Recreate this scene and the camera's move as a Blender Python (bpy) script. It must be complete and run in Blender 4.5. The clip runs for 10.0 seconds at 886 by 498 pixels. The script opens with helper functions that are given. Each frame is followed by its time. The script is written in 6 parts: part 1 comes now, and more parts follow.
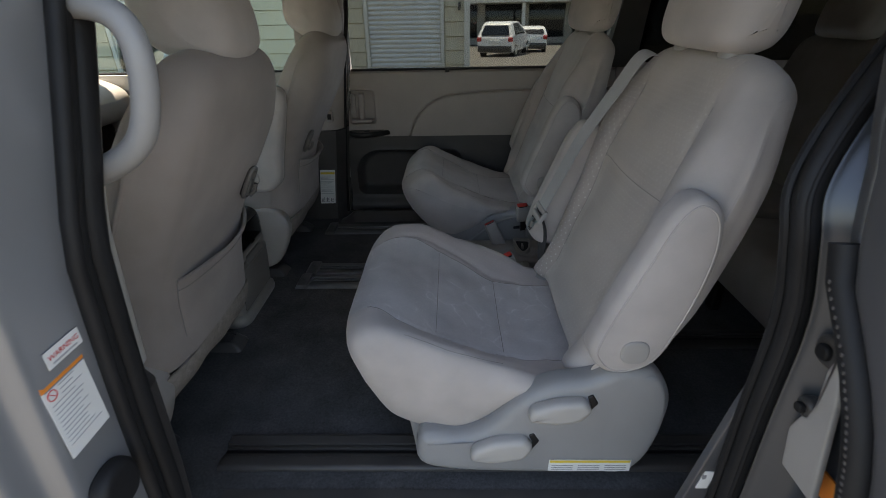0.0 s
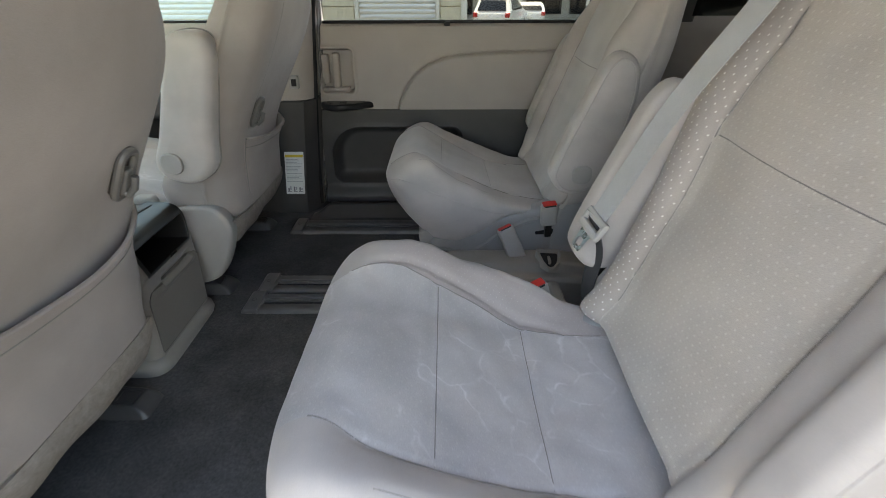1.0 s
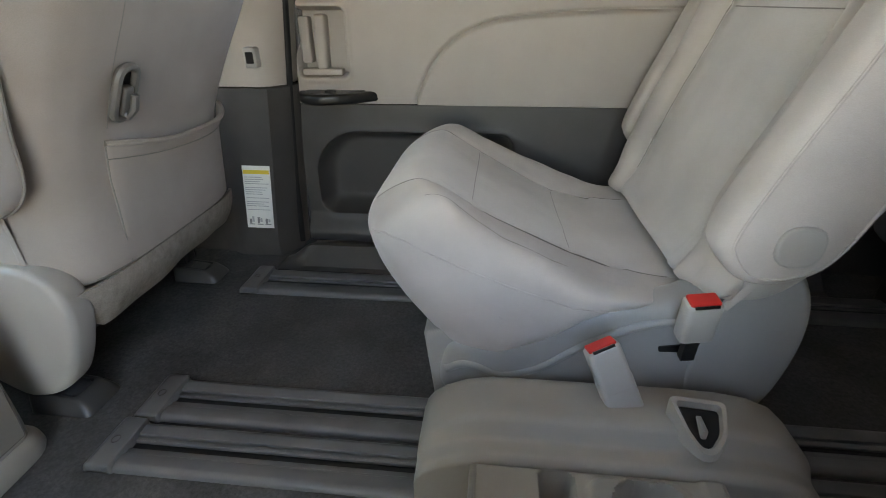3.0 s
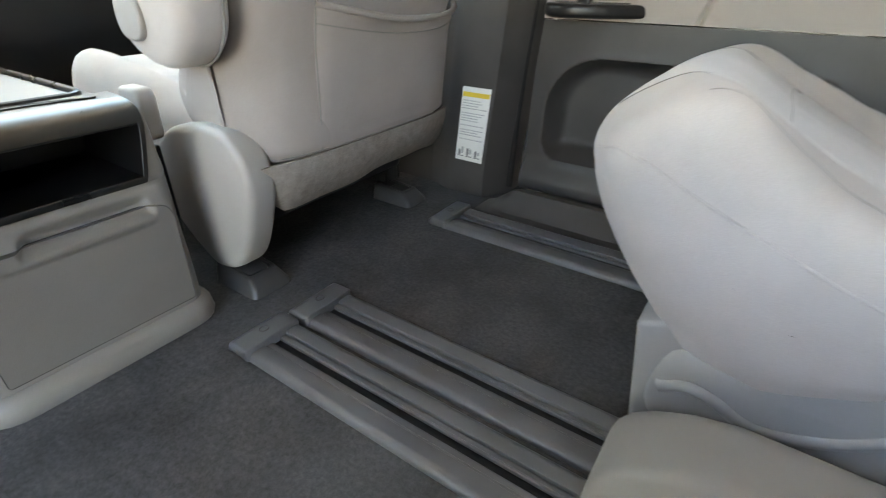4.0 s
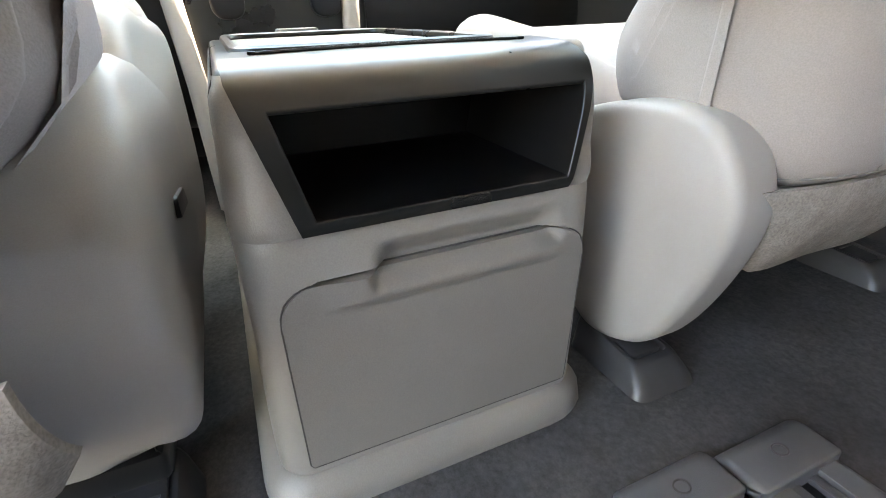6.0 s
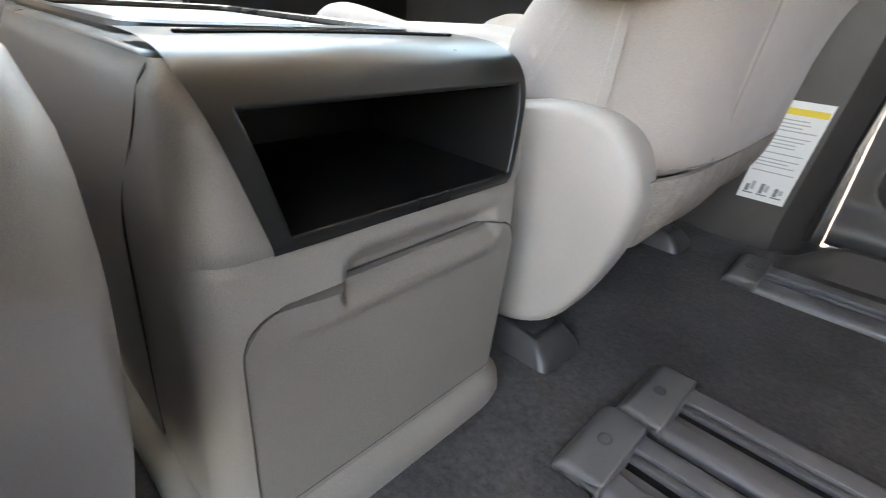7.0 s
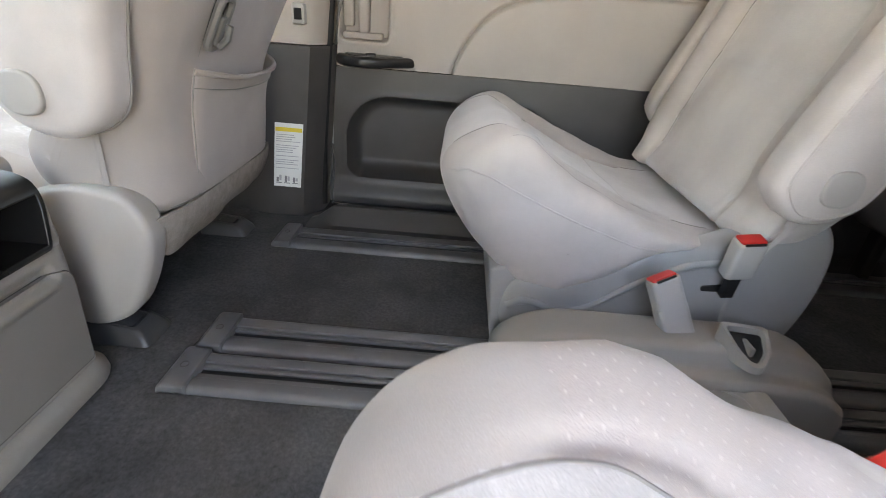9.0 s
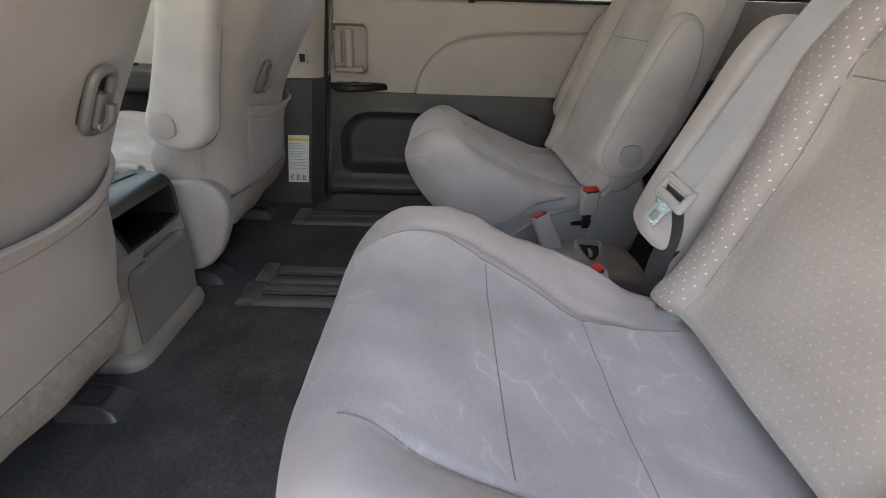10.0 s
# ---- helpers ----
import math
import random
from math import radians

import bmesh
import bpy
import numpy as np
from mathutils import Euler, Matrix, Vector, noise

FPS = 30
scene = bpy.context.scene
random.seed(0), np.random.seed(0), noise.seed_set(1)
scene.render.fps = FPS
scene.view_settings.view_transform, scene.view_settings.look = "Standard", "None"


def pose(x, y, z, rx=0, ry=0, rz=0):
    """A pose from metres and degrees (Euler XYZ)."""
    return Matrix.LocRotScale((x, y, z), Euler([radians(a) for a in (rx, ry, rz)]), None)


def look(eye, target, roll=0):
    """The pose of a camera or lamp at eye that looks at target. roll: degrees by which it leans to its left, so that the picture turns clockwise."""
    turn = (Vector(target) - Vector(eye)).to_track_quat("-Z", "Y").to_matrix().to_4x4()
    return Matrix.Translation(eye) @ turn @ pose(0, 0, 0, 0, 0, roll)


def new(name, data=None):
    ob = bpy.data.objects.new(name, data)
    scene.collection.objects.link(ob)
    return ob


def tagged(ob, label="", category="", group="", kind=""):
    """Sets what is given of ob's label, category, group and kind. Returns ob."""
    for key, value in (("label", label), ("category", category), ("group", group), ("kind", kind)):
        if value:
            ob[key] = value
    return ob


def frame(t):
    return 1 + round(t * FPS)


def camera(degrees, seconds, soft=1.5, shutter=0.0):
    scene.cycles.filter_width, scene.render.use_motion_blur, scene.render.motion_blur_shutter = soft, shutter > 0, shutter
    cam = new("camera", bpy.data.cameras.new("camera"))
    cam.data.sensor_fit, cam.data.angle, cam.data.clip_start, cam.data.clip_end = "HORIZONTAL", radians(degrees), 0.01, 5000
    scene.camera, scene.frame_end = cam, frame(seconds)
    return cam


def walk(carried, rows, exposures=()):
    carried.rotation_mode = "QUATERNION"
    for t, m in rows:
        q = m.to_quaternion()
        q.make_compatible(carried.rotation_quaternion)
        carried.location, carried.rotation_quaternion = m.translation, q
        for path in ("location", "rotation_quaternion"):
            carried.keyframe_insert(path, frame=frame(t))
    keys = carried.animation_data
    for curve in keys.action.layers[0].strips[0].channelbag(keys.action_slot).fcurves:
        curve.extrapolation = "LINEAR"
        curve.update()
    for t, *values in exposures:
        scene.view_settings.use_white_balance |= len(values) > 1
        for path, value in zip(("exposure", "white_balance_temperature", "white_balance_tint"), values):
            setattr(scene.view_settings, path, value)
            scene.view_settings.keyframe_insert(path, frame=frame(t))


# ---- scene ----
cam = camera(85.9, 10.0, soft=0.8, shutter=0.18)
PATH = [
    (0, (0.098, -0.108, 0.96), (0.057, 1.679, 0.062), -1.1),
    (0.5, (0.091, 0.117, 0.897), (0.059, 1.88, -0.046), -0.8),
    (1, (0.073, 0.358, 0.826), (0.063, 2.108, -0.141), -0.2),
    (1.5, (0.051, 0.634, 0.731), (0.07, 2.383, -0.237), 0.2),
    (2, (0.055, 0.832, 0.686), (0.061, 2.593, -0.263), -0.1),
    (2.2, (0.068, 0.894, 0.666), (0.057, 2.666, -0.262), -0.3),
    (3.3, (0.093, 1.078, 0.62), (-0.265, 2.815, -0.305), -0.3),
    (3.5, (0.098, 1.109, 0.597), (-0.416, 2.807, -0.328), -0.2),
    (4, (0.043, 1.199, 0.48), (-0.927, 2.637, -0.515), 0.6),
    (4.5, (-0.064, 1.304, 0.39), (-1.406, 2.415, -0.591), -1.1),
    (5, (-0.151, 1.282, 0.361), (-1.75, 2.05, -0.562), -2.7),
    (5.5, (-0.24, 1.279, 0.379), (-1.9, 1.926, -0.53), -2.9),
    (5.7, (-0.278, 1.263, 0.373), (-1.945, 1.906, -0.526), -2.7),
    (6.8, (-0.407, 1.195, 0.349), (-1.742, 2.379, -0.555), 2.8),
    (7, (-0.398, 1.171, 0.362), (-1.594, 2.492, -0.547), 4.3),
    (7.5, (-0.343, 1.173, 0.388), (-1.095, 2.769, -0.554), 8.3),
    (8, (-0.24, 1.149, 0.449), (-0.574, 2.898, -0.461), 9.4),
    (8.5, (-0.155, 1.08, 0.512), (-0.272, 2.851, -0.411), 7.1),
    (9, (-0.084, 0.929, 0.571), (-0.094, 2.706, -0.347), 4.8),
    (9.5, (-0.029, 0.688, 0.632), (-0.009, 2.468, -0.281), 3.2),
    (10, (-0.009, 0.465, 0.685), (0.012, 2.248, -0.221), 1.9),
]

from mathutils import noise
from mathutils.bvhtree import BVHTree

EXPOSURES = [(0.0, 1.77, 8000, 12), (0.1, 2.12, 8100, 12), (0.2, 2.62, 8300, 12), (0.4, 3.1, 8600, 12), (1.0, 3.28, 8900, 12), (1.5, 3.41, 8900, 12), (2.0, 3.57, 9000, 12), (3.5, 4.32, 8950, 12), (4.0, 4.65, 9000, 12),
             (4.5, 5.35, 8650, 13), (5.0, 5.45, 8750, 13), (5.5, 5.17, 8950, 14), (6.2, 5.05, 9150, 16), (7.0, 4.9, 9100, 17), (7.5, 4.95, 9150, 17), (8.0, 4.71, 9350, 18), (9.0, 4.56, 9150, 18), (9.5, 4.06, 9200, 18), (10.0, 3.37, 9300, 19)]
walk(cam, [(t, look(eye, target, roll)) for t, eye, target, roll in PATH], EXPOSURES)

# ---- light ----
SUN_ELEVATION, SUN_AZIMUTH = 76.0, -22.0
world = bpy.data.worlds.new("sky")
scene.world = world
world.use_nodes = True
sky = world.node_tree.nodes.new("ShaderNodeTexSky")
sky.sky_type, sky.sun_disc = "NISHITA", False
sky.sun_elevation, sky.sun_rotation = radians(SUN_ELEVATION), radians(SUN_AZIMUTH)
world.node_tree.links.new(sky.outputs[0], world.node_tree.nodes["Background"].inputs[0])
world.node_tree.nodes["Background"].inputs[1].default_value = 0.15
sun = new("sun", bpy.data.lights.new("sun", "SUN"))
sun.data.energy, sun.data.angle, sun.data.color = 4.0, radians(0.5), (1.0, 0.95, 0.88)
# the sun stands at compass angle SUN_AZIMUTH, counted from +y towards +x
SUN_WAY = Vector((math.sin(radians(SUN_AZIMUTH)) * math.cos(radians(SUN_ELEVATION)),
                  math.cos(radians(SUN_AZIMUTH)) * math.cos(radians(SUN_ELEVATION)), math.sin(radians(SUN_ELEVATION))))
sun.matrix_world = look(SUN_WAY * 30, (0, 0, 0))

# ---- materials ----


def material(name, colour, rough=0.6, metal=0.0, vary=0.12, scale=6.0, grain=0.0, grain_scale=400.0, second=None, spec=0.5, sheen=0.0, coat=0.0):
    """Surface with a broad blotch variation, a fine grain and relief."""
    m = bpy.data.materials.new(name)
    m.use_nodes = True
    n, l = m.node_tree.nodes, m.node_tree.links
    b = n["Principled BSDF"]
    b.inputs["Roughness"].default_value, b.inputs["Metallic"].default_value = rough, metal
    b.inputs["Specular IOR Level"].default_value = spec
    b.inputs["Sheen Weight"].default_value = sheen
    b.inputs["Coat Weight"].default_value = coat
    co = n.new("ShaderNodeTexCoord")
    big = n.new("ShaderNodeTexNoise")
    big.inputs["Scale"].default_value, big.inputs["Detail"].default_value = scale, 5.0
    l.new(co.outputs["Object"], big.inputs["Vector"])
    mix = n.new("ShaderNodeMix")
    mix.data_type = "RGBA"
    dark = second or [c * (1 - vary) for c in colour]
    light = [min(1.0, c * (1 + vary * 0.6)) for c in colour]
    mix.inputs[6].default_value, mix.inputs[7].default_value = (*dark, 1), (*light, 1)
    ramp = n.new("ShaderNodeMapRange")
    ramp.inputs["From Min"].default_value, ramp.inputs["From Max"].default_value = 0.3, 0.7
    l.new(big.outputs[0], ramp.inputs["Value"])
    l.new(ramp.outputs[0], mix.inputs[0])
    out = mix.outputs[2]
    if grain:
        fine = n.new("ShaderNodeTexNoise")
        fine.inputs["Scale"].default_value, fine.inputs["Detail"].default_value = grain_scale, 3.0
        l.new(co.outputs["Object"], fine.inputs["Vector"])
        tint = n.new("ShaderNodeMix")
        tint.data_type, tint.blend_type = "RGBA", "MULTIPLY"
        tint.inputs[0].default_value = min(1.0, grain)
        l.new(out, tint.inputs[6])
        grey = n.new("ShaderNodeMapRange")
        grey.inputs["From Min"].default_value, grey.inputs["From Max"].default_value = 0.3, 0.7
        grey.inputs["To Min"].default_value, grey.inputs["To Max"].default_value = 0.55, 1.3
        l.new(fine.outputs[0], grey.inputs["Value"])
        l.new(grey.outputs[0], tint.inputs[7])
        out = tint.outputs[2]
        bump = n.new("ShaderNodeBump")
        bump.inputs["Strength"].default_value, bump.inputs["Distance"].default_value = min(1.0, grain * 1.2), 0.0012
        l.new(fine.outputs[0], bump.inputs["Height"])
        l.new(bump.outputs[0], b.inputs["Normal"])
    l.new(out, b.inputs["Base Color"])
    rr = n.new("ShaderNodeMapRange")
    rr.inputs["To Min"].default_value, rr.inputs["To Max"].default_value = max(0.02, rough - 0.07), min(1.0, rough + 0.07)
    l.new(big.outputs[0], rr.inputs["Value"])
    l.new(rr.outputs[0], b.inputs["Roughness"])
    return m


def dotted(m, axes, strong=1.0, pitch=0.0105, size=0.125, colour=(0.76, 0.73, 0.69)):
    """Adds a woven pattern of small pale dots, in rows, to a fabric. axes: the two object axes that it follows."""
    n, l = m.node_tree.nodes, m.node_tree.links
    b = n["Principled BSDF"]
    old = b.inputs["Base Color"].links[0].from_socket
    co = n.new("ShaderNodeTexCoord")
    sep, com = n.new("ShaderNodeSeparateXYZ"), n.new("ShaderNodeCombineXYZ")
    l.new(co.outputs["Object"], sep.inputs[0])
    l.new(sep.outputs[axes[0]], com.inputs[0])
    l.new(sep.outputs[axes[1]], com.inputs[1])
    turn = n.new("ShaderNodeMapping")
    turn.inputs["Rotation"].default_value = (0, 0, radians(45))
    turn.inputs["Scale"].default_value = (1.0, 0.68, 1.0)
    l.new(com.outputs[0], turn.inputs[0])
    vor = n.new("ShaderNodeTexVoronoi")
    vor.voronoi_dimensions = "2D"
    vor.inputs["Scale"].default_value, vor.inputs["Randomness"].default_value = 1 / pitch, 0.12
    l.new(turn.outputs[0], vor.inputs["Vector"])
    spot = n.new("ShaderNodeMapRange")
    spot.inputs["From Min"].default_value, spot.inputs["From Max"].default_value = size * 0.6, size
    spot.inputs["To Min"].default_value, spot.inputs["To Max"].default_value = strong, 0.0
    l.new(vor.outputs["Distance"], spot.inputs["Value"])
    mix = n.new("ShaderNodeMix")
    mix.data_type = "RGBA"
    mix.inputs[7].default_value = (*colour, 1)
    l.new(spot.outputs[0], mix.inputs[0])
    l.new(old, mix.inputs[6])
    l.new(mix.outputs[2], b.inputs["Base Color"])
    return m


def scuffed(m, colour=(0.74, 0.72, 0.72)):
    """Adds sparse pale crease lines and rubbed spots to a worn fabric."""
    n, l = m.node_tree.nodes, m.node_tree.links
    b = n["Principled BSDF"]
    old = b.inputs["Base Color"].links[0].from_socket
    co, warp, add = n.new("ShaderNodeTexCoord"), n.new("ShaderNodeTexNoise"), n.new("ShaderNodeVectorMath")
    warp.inputs["Scale"].default_value, warp.inputs["Detail"].default_value = 18.0, 3.0
    l.new(co.outputs["Object"], warp.inputs["Vector"])
    add.operation = "MULTIPLY_ADD"
    add.inputs[1].default_value = (0.05, 0.05, 0.05)
    l.new(warp.outputs["Color"], add.inputs[0])
    l.new(co.outputs["Object"], add.inputs[2])
    cells = n.new("ShaderNodeTexVoronoi")
    cells.feature = "DISTANCE_TO_EDGE"
    cells.inputs["Scale"].default_value = 11.0
    l.new(add.outputs[0], cells.inputs["Vector"])
    line = n.new("ShaderNodeMapRange")
    line.inputs["From Min"].default_value, line.inputs["From Max"].default_value = 0.0, 0.035
    line.inputs["To Min"].default_value, line.inputs["To Max"].default_value = 1.0, 0.0
    l.new(cells.outputs["Distance"], line.inputs["Value"])
    rub = n.new("ShaderNodeTexNoise")
    rub.inputs["Scale"].default_value, rub.inputs["Detail"].default_value, rub.inputs["Roughness"].default_value = 9.0, 9.0, 0.7
    l.new(co.outputs["Object"], rub.inputs["Vector"])
    lim = n.new("ShaderNodeMapRange")
    lim.inputs["From Min"].default_value, lim.inputs["From Max"].default_value, lim.inputs["To Max"].default_value = 0.5, 0.66, 0.72
    l.new(rub.outputs[0], lim.inputs["Value"])
    both = n.new("ShaderNodeMath")
    both.operation = "MULTIPLY"
    l.new(line.outputs[0], both.inputs[0])
    l.new(lim.outputs[0], both.inputs[1])
    mix = n.new("ShaderNodeMix")
    mix.data_type = "RGBA"
    mix.inputs[7].default_value = (*colour, 1)
    l.new(both.outputs[0], mix.inputs[0])
    l.new(old, mix.inputs[6])
    l.new(mix.outputs[2], b.inputs["Base Color"])
    return m


def blotched(m, colour):
    """Adds dusty, trodden patches with ragged edges to a carpet."""
    n, l = m.node_tree.nodes, m.node_tree.links
    b = n["Principled BSDF"]
    old = b.inputs["Base Color"].links[0].from_socket
    co, spots = n.new("ShaderNodeTexCoord"), n.new("ShaderNodeTexNoise")
    spots.inputs["Scale"].default_value, spots.inputs["Detail"].default_value, spots.inputs["Roughness"].default_value = 11.0, 12.0, 0.72
    l.new(co.outputs["Object"], spots.inputs["Vector"])
    lim = n.new("ShaderNodeMapRange")
    lim.inputs["From Min"].default_value, lim.inputs["From Max"].default_value, lim.inputs["To Max"].default_value = 0.5, 0.72, 0.75
    l.new(spots.outputs[0], lim.inputs["Value"])
    mix = n.new("ShaderNodeMix")
    mix.data_type = "RGBA"
    mix.inputs[7].default_value = (*colour, 1)
    l.new(lim.outputs[0], mix.inputs[0])
    l.new(old, mix.inputs[6])
    # clumps of pile
    pile, tone, tuft = n.new("ShaderNodeTexNoise"), n.new("ShaderNodeMapRange"), n.new("ShaderNodeMix")
    pile.inputs["Scale"].default_value, pile.inputs["Detail"].default_value, pile.inputs["Roughness"].default_value = 150.0, 8.0, 0.8
    l.new(co.outputs["Object"], pile.inputs["Vector"])
    tone.inputs["From Min"].default_value, tone.inputs["From Max"].default_value = 0.32, 0.68
    tone.inputs["To Min"].default_value, tone.inputs["To Max"].default_value = 0.6, 1.35
    l.new(pile.outputs[0], tone.inputs["Value"])
    tuft.data_type, tuft.blend_type = "RGBA", "MULTIPLY"
    tuft.inputs[0].default_value = 1.0
    l.new(mix.outputs[2], tuft.inputs[6])
    l.new(tone.outputs[0], tuft.inputs[7])
    l.new(tuft.outputs[2], b.inputs["Base Color"])
    return m


def glass(name, tint=(1, 1, 1), rough=0.0):
    m = bpy.data.materials.new(name)
    m.use_nodes = True
    n, l = m.node_tree.nodes, m.node_tree.links
    n.remove(n["Principled BSDF"])
    clear, gloss, mix, fres = n.new("ShaderNodeBsdfTransparent"), n.new("ShaderNodeBsdfGlossy"), n.new("ShaderNodeMixShader"), n.new("ShaderNodeFresnel")
    clear.inputs[0].default_value, gloss.inputs["Roughness"].default_value = (*tint, 1), rough
    fres.inputs[0].default_value = 1.45
    l.new(fres.outputs[0], mix.inputs[0])
    l.new(clear.outputs[0], mix.inputs[1])
    l.new(gloss.outputs[0], mix.inputs[2])
    l.new(mix.outputs[0], n["Material Output"].inputs[0])
    return m


FABRIC = material("seat_fabric", (0.46, 0.418, 0.392), 0.95, vary=0.17, scale=8, grain=0.16, grain_scale=1100, spec=0.15, sheen=0.25)
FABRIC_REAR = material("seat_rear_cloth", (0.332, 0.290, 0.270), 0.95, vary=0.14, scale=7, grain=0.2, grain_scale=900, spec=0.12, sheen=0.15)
FABRIC_INSERT = scuffed(dotted(material("seat_insert_fabric", (0.49, 0.467, 0.46), 0.95, vary=0.2, scale=9, grain=0.24, grain_scale=700, spec=0.15, sheen=0.25), (0, 1), 0.14, 0.0095, 0.15))
FABRIC_DOT_BACK = dotted(material("dotted_back_fabric", (0.43, 0.375, 0.34), 0.95, vary=0.1, scale=7, grain=0.25, grain_scale=1000, spec=0.15, sheen=0.2), (1, 2))
FABRIC_DOT_BASE = dotted(material("dotted_bolster_fabric", (0.44, 0.39, 0.37), 0.95, vary=0.12, scale=9, grain=0.25, grain_scale=1000, spec=0.15, sheen=0.2), (0, 1), 0.36, 0.0085, 0.1)
FABRIC_FAINT = dotted(material("faint_dot_fabric", (0.50, 0.45, 0.405), 0.95, vary=0.14, scale=7, grain=0.3, grain_scale=800, spec=0.15, sheen=0.2), (1, 2), 0.42)
# plain inserts of the far seat, tone lifted for the light they face
FABRIC_LIT = material("lit_insert_fabric", (0.53, 0.505, 0.485), 0.95, vary=0.12, scale=8, grain=0.2, grain_scale=900, spec=0.15, sheen=0.25)
FELT = material("seat_felt", (0.32, 0.285, 0.258), 1.0, vary=0.16, scale=70, grain=0.45, grain_scale=500, spec=0.05)
# seat cloth of the third row, darkened in colour for the shadow there
FABRIC_SHADED = material("shaded_rear_fabric", (0.27, 0.25, 0.235), 0.95, vary=0.12, scale=9, grain=0.25, grain_scale=900, spec=0.1)
THREAD = material("seam_thread", (0.235, 0.22, 0.21), 0.9, vary=0.1)
PLASTIC = material("grey_plastic", (0.362, 0.343, 0.322), 0.46, vary=0.05, scale=14, grain=0.12, grain_scale=1500)
PLASTIC_PALE = material("pale_plastic", (0.42, 0.40, 0.375), 0.5, vary=0.05, scale=14, grain=0.12, grain_scale=1500)
SEAT_PLASTIC = material("seat_base_plastic", (0.288, 0.284, 0.281), 0.44, vary=0.05, scale=14, grain=0.12, grain_scale=1500)
CONSOLE_PLASTIC = material("console_plastic", (0.25, 0.232, 0.215), 0.42, vary=0.06, scale=9, grain=0.16, grain_scale=900)
DRAWER_PLASTIC = material("drawer_plastic", (0.198, 0.183, 0.168), 0.46, vary=0.06, scale=11, grain=0.2, grain_scale=900)
TRAY_PLASTIC = material("tray_plastic", (0.285, 0.263, 0.24), 0.5, vary=0.06, scale=14, grain=0.12, grain_scale=1500)
TAN = material("door_trim_plastic", (0.37, 0.327, 0.297), 0.6, vary=0.06, scale=8, grain=0.15, grain_scale=1400)
CHARCOAL = material("charcoal_plastic", (0.06, 0.0553, 0.053), 0.44, vary=0.15, scale=12, grain=0.15, grain_scale=1200)
RAIL = material("rail_plastic", (0.128, 0.129, 0.134), 0.33, vary=0.2, scale=15, grain=0.15, grain_scale=1200)
FOOT = material("foot_plastic", (0.055, 0.055, 0.058), 0.36, vary=0.15, scale=15, grain=0.12, grain_scale=1200)
HOOK = material("hook_plastic", (0.135, 0.127, 0.12), 0.42, vary=0.08, scale=20)
BLACK = material("black_plastic", (0.013, 0.013, 0.0135), 0.35, vary=0.15, scale=12, spec=0.4)
SHEEN_BLACK = material("satin_black_plastic", (0.0105, 0.011, 0.0105), 0.29, vary=0.12, scale=12, spec=0.55)
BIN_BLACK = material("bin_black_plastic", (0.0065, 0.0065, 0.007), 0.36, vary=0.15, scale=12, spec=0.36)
RUBBER = material("black_rubber", (0.015, 0.015, 0.016), 0.55, vary=0.2, scale=20, spec=0.25)
CARPET = blotched(material("carpet", (0.098, 0.098, 0.1), 1.0, vary=0.3, scale=7, grain=0.3, grain_scale=2200, spec=0.02), (0.125, 0.123, 0.121))
HEADLINER = material("headliner", (0.74, 0.70, 0.65), 0.95, vary=0.06, scale=10, grain=0.2, grain_scale=700, spec=0.1)
PAINT = material("grey_paint", (0.34, 0.345, 0.355), 0.26, metal=0.8, vary=0.06, scale=3, coat=0.3)
JAMB = material("painted_jamb", (0.12, 0.12, 0.125), 0.4, metal=0.4, vary=0.1, scale=6)
JAMB_PALE = material("pale_jamb_paint", (0.31, 0.32, 0.335), 0.3, metal=0.5, vary=0.08, scale=5, coat=0.4)
# body paint of the rear jamb, its shade mixed into a darker base
JAMB_SHADED = material("shaded_jamb_paint", (0.085, 0.093, 0.105), 0.33, metal=0.5, vary=0.1, scale=6)
CHROME = material("steel", (0.72, 0.73, 0.73), 0.34, metal=1.0, vary=0.05, scale=30)
BRIGHT_STEEL = material("polished_steel", (0.37, 0.41, 0.42), 0.28, metal=1.0, vary=0.04, scale=40)
RED = material("red_button", (0.62, 0.03, 0.025), 0.4, vary=0.08, scale=40)
WEBBING = material("belt_webbing", (0.42, 0.42, 0.415), 0.8, vary=0.06, scale=30, grain=0.35, grain_scale=1600, spec=0.2)
# the same belt webbing below the tongue, with its shade put into the colour
WEBBING_SHADED = material("shaded_webbing", (0.075, 0.075, 0.078), 0.95, vary=0.1, scale=30, grain=0.3, grain_scale=1600, spec=0.05)
PAPER = material("label_paper", (0.74, 0.74, 0.72), 0.5, vary=0.03, scale=20)
YELLOW = material("label_yellow", (0.75, 0.55, 0.06), 0.5, vary=0.03, scale=20)
ORANGE = material("label_orange", (0.8, 0.25, 0.04), 0.5, vary=0.03, scale=20)
LABEL_RED = material("label_red", (0.6, 0.05, 0.05), 0.5, vary=0.03, scale=20)
INK = material("label_ink", (0.22, 0.22, 0.23), 0.6, vary=0.05, scale=20)
PRINT = material("pale_print", (0.42, 0.42, 0.43), 0.6, vary=0.05, scale=20)
ASPHALT = material("asphalt", (0.125, 0.117, 0.105), 0.95, vary=0.25, scale=1.5, grain=0.5, grain_scale=120)
SIDING = material("beige_siding", (0.62, 0.56, 0.43), 0.65, vary=0.06, scale=0.8, grain=0.08, grain_scale=60)
SHUTTER = material("white_shutter", (0.72, 0.73, 0.74), 0.45, vary=0.05, scale=1.2)
WHITE_TRIM = material("white_trim", (0.7, 0.69, 0.66), 0.5, vary=0.05, scale=2)
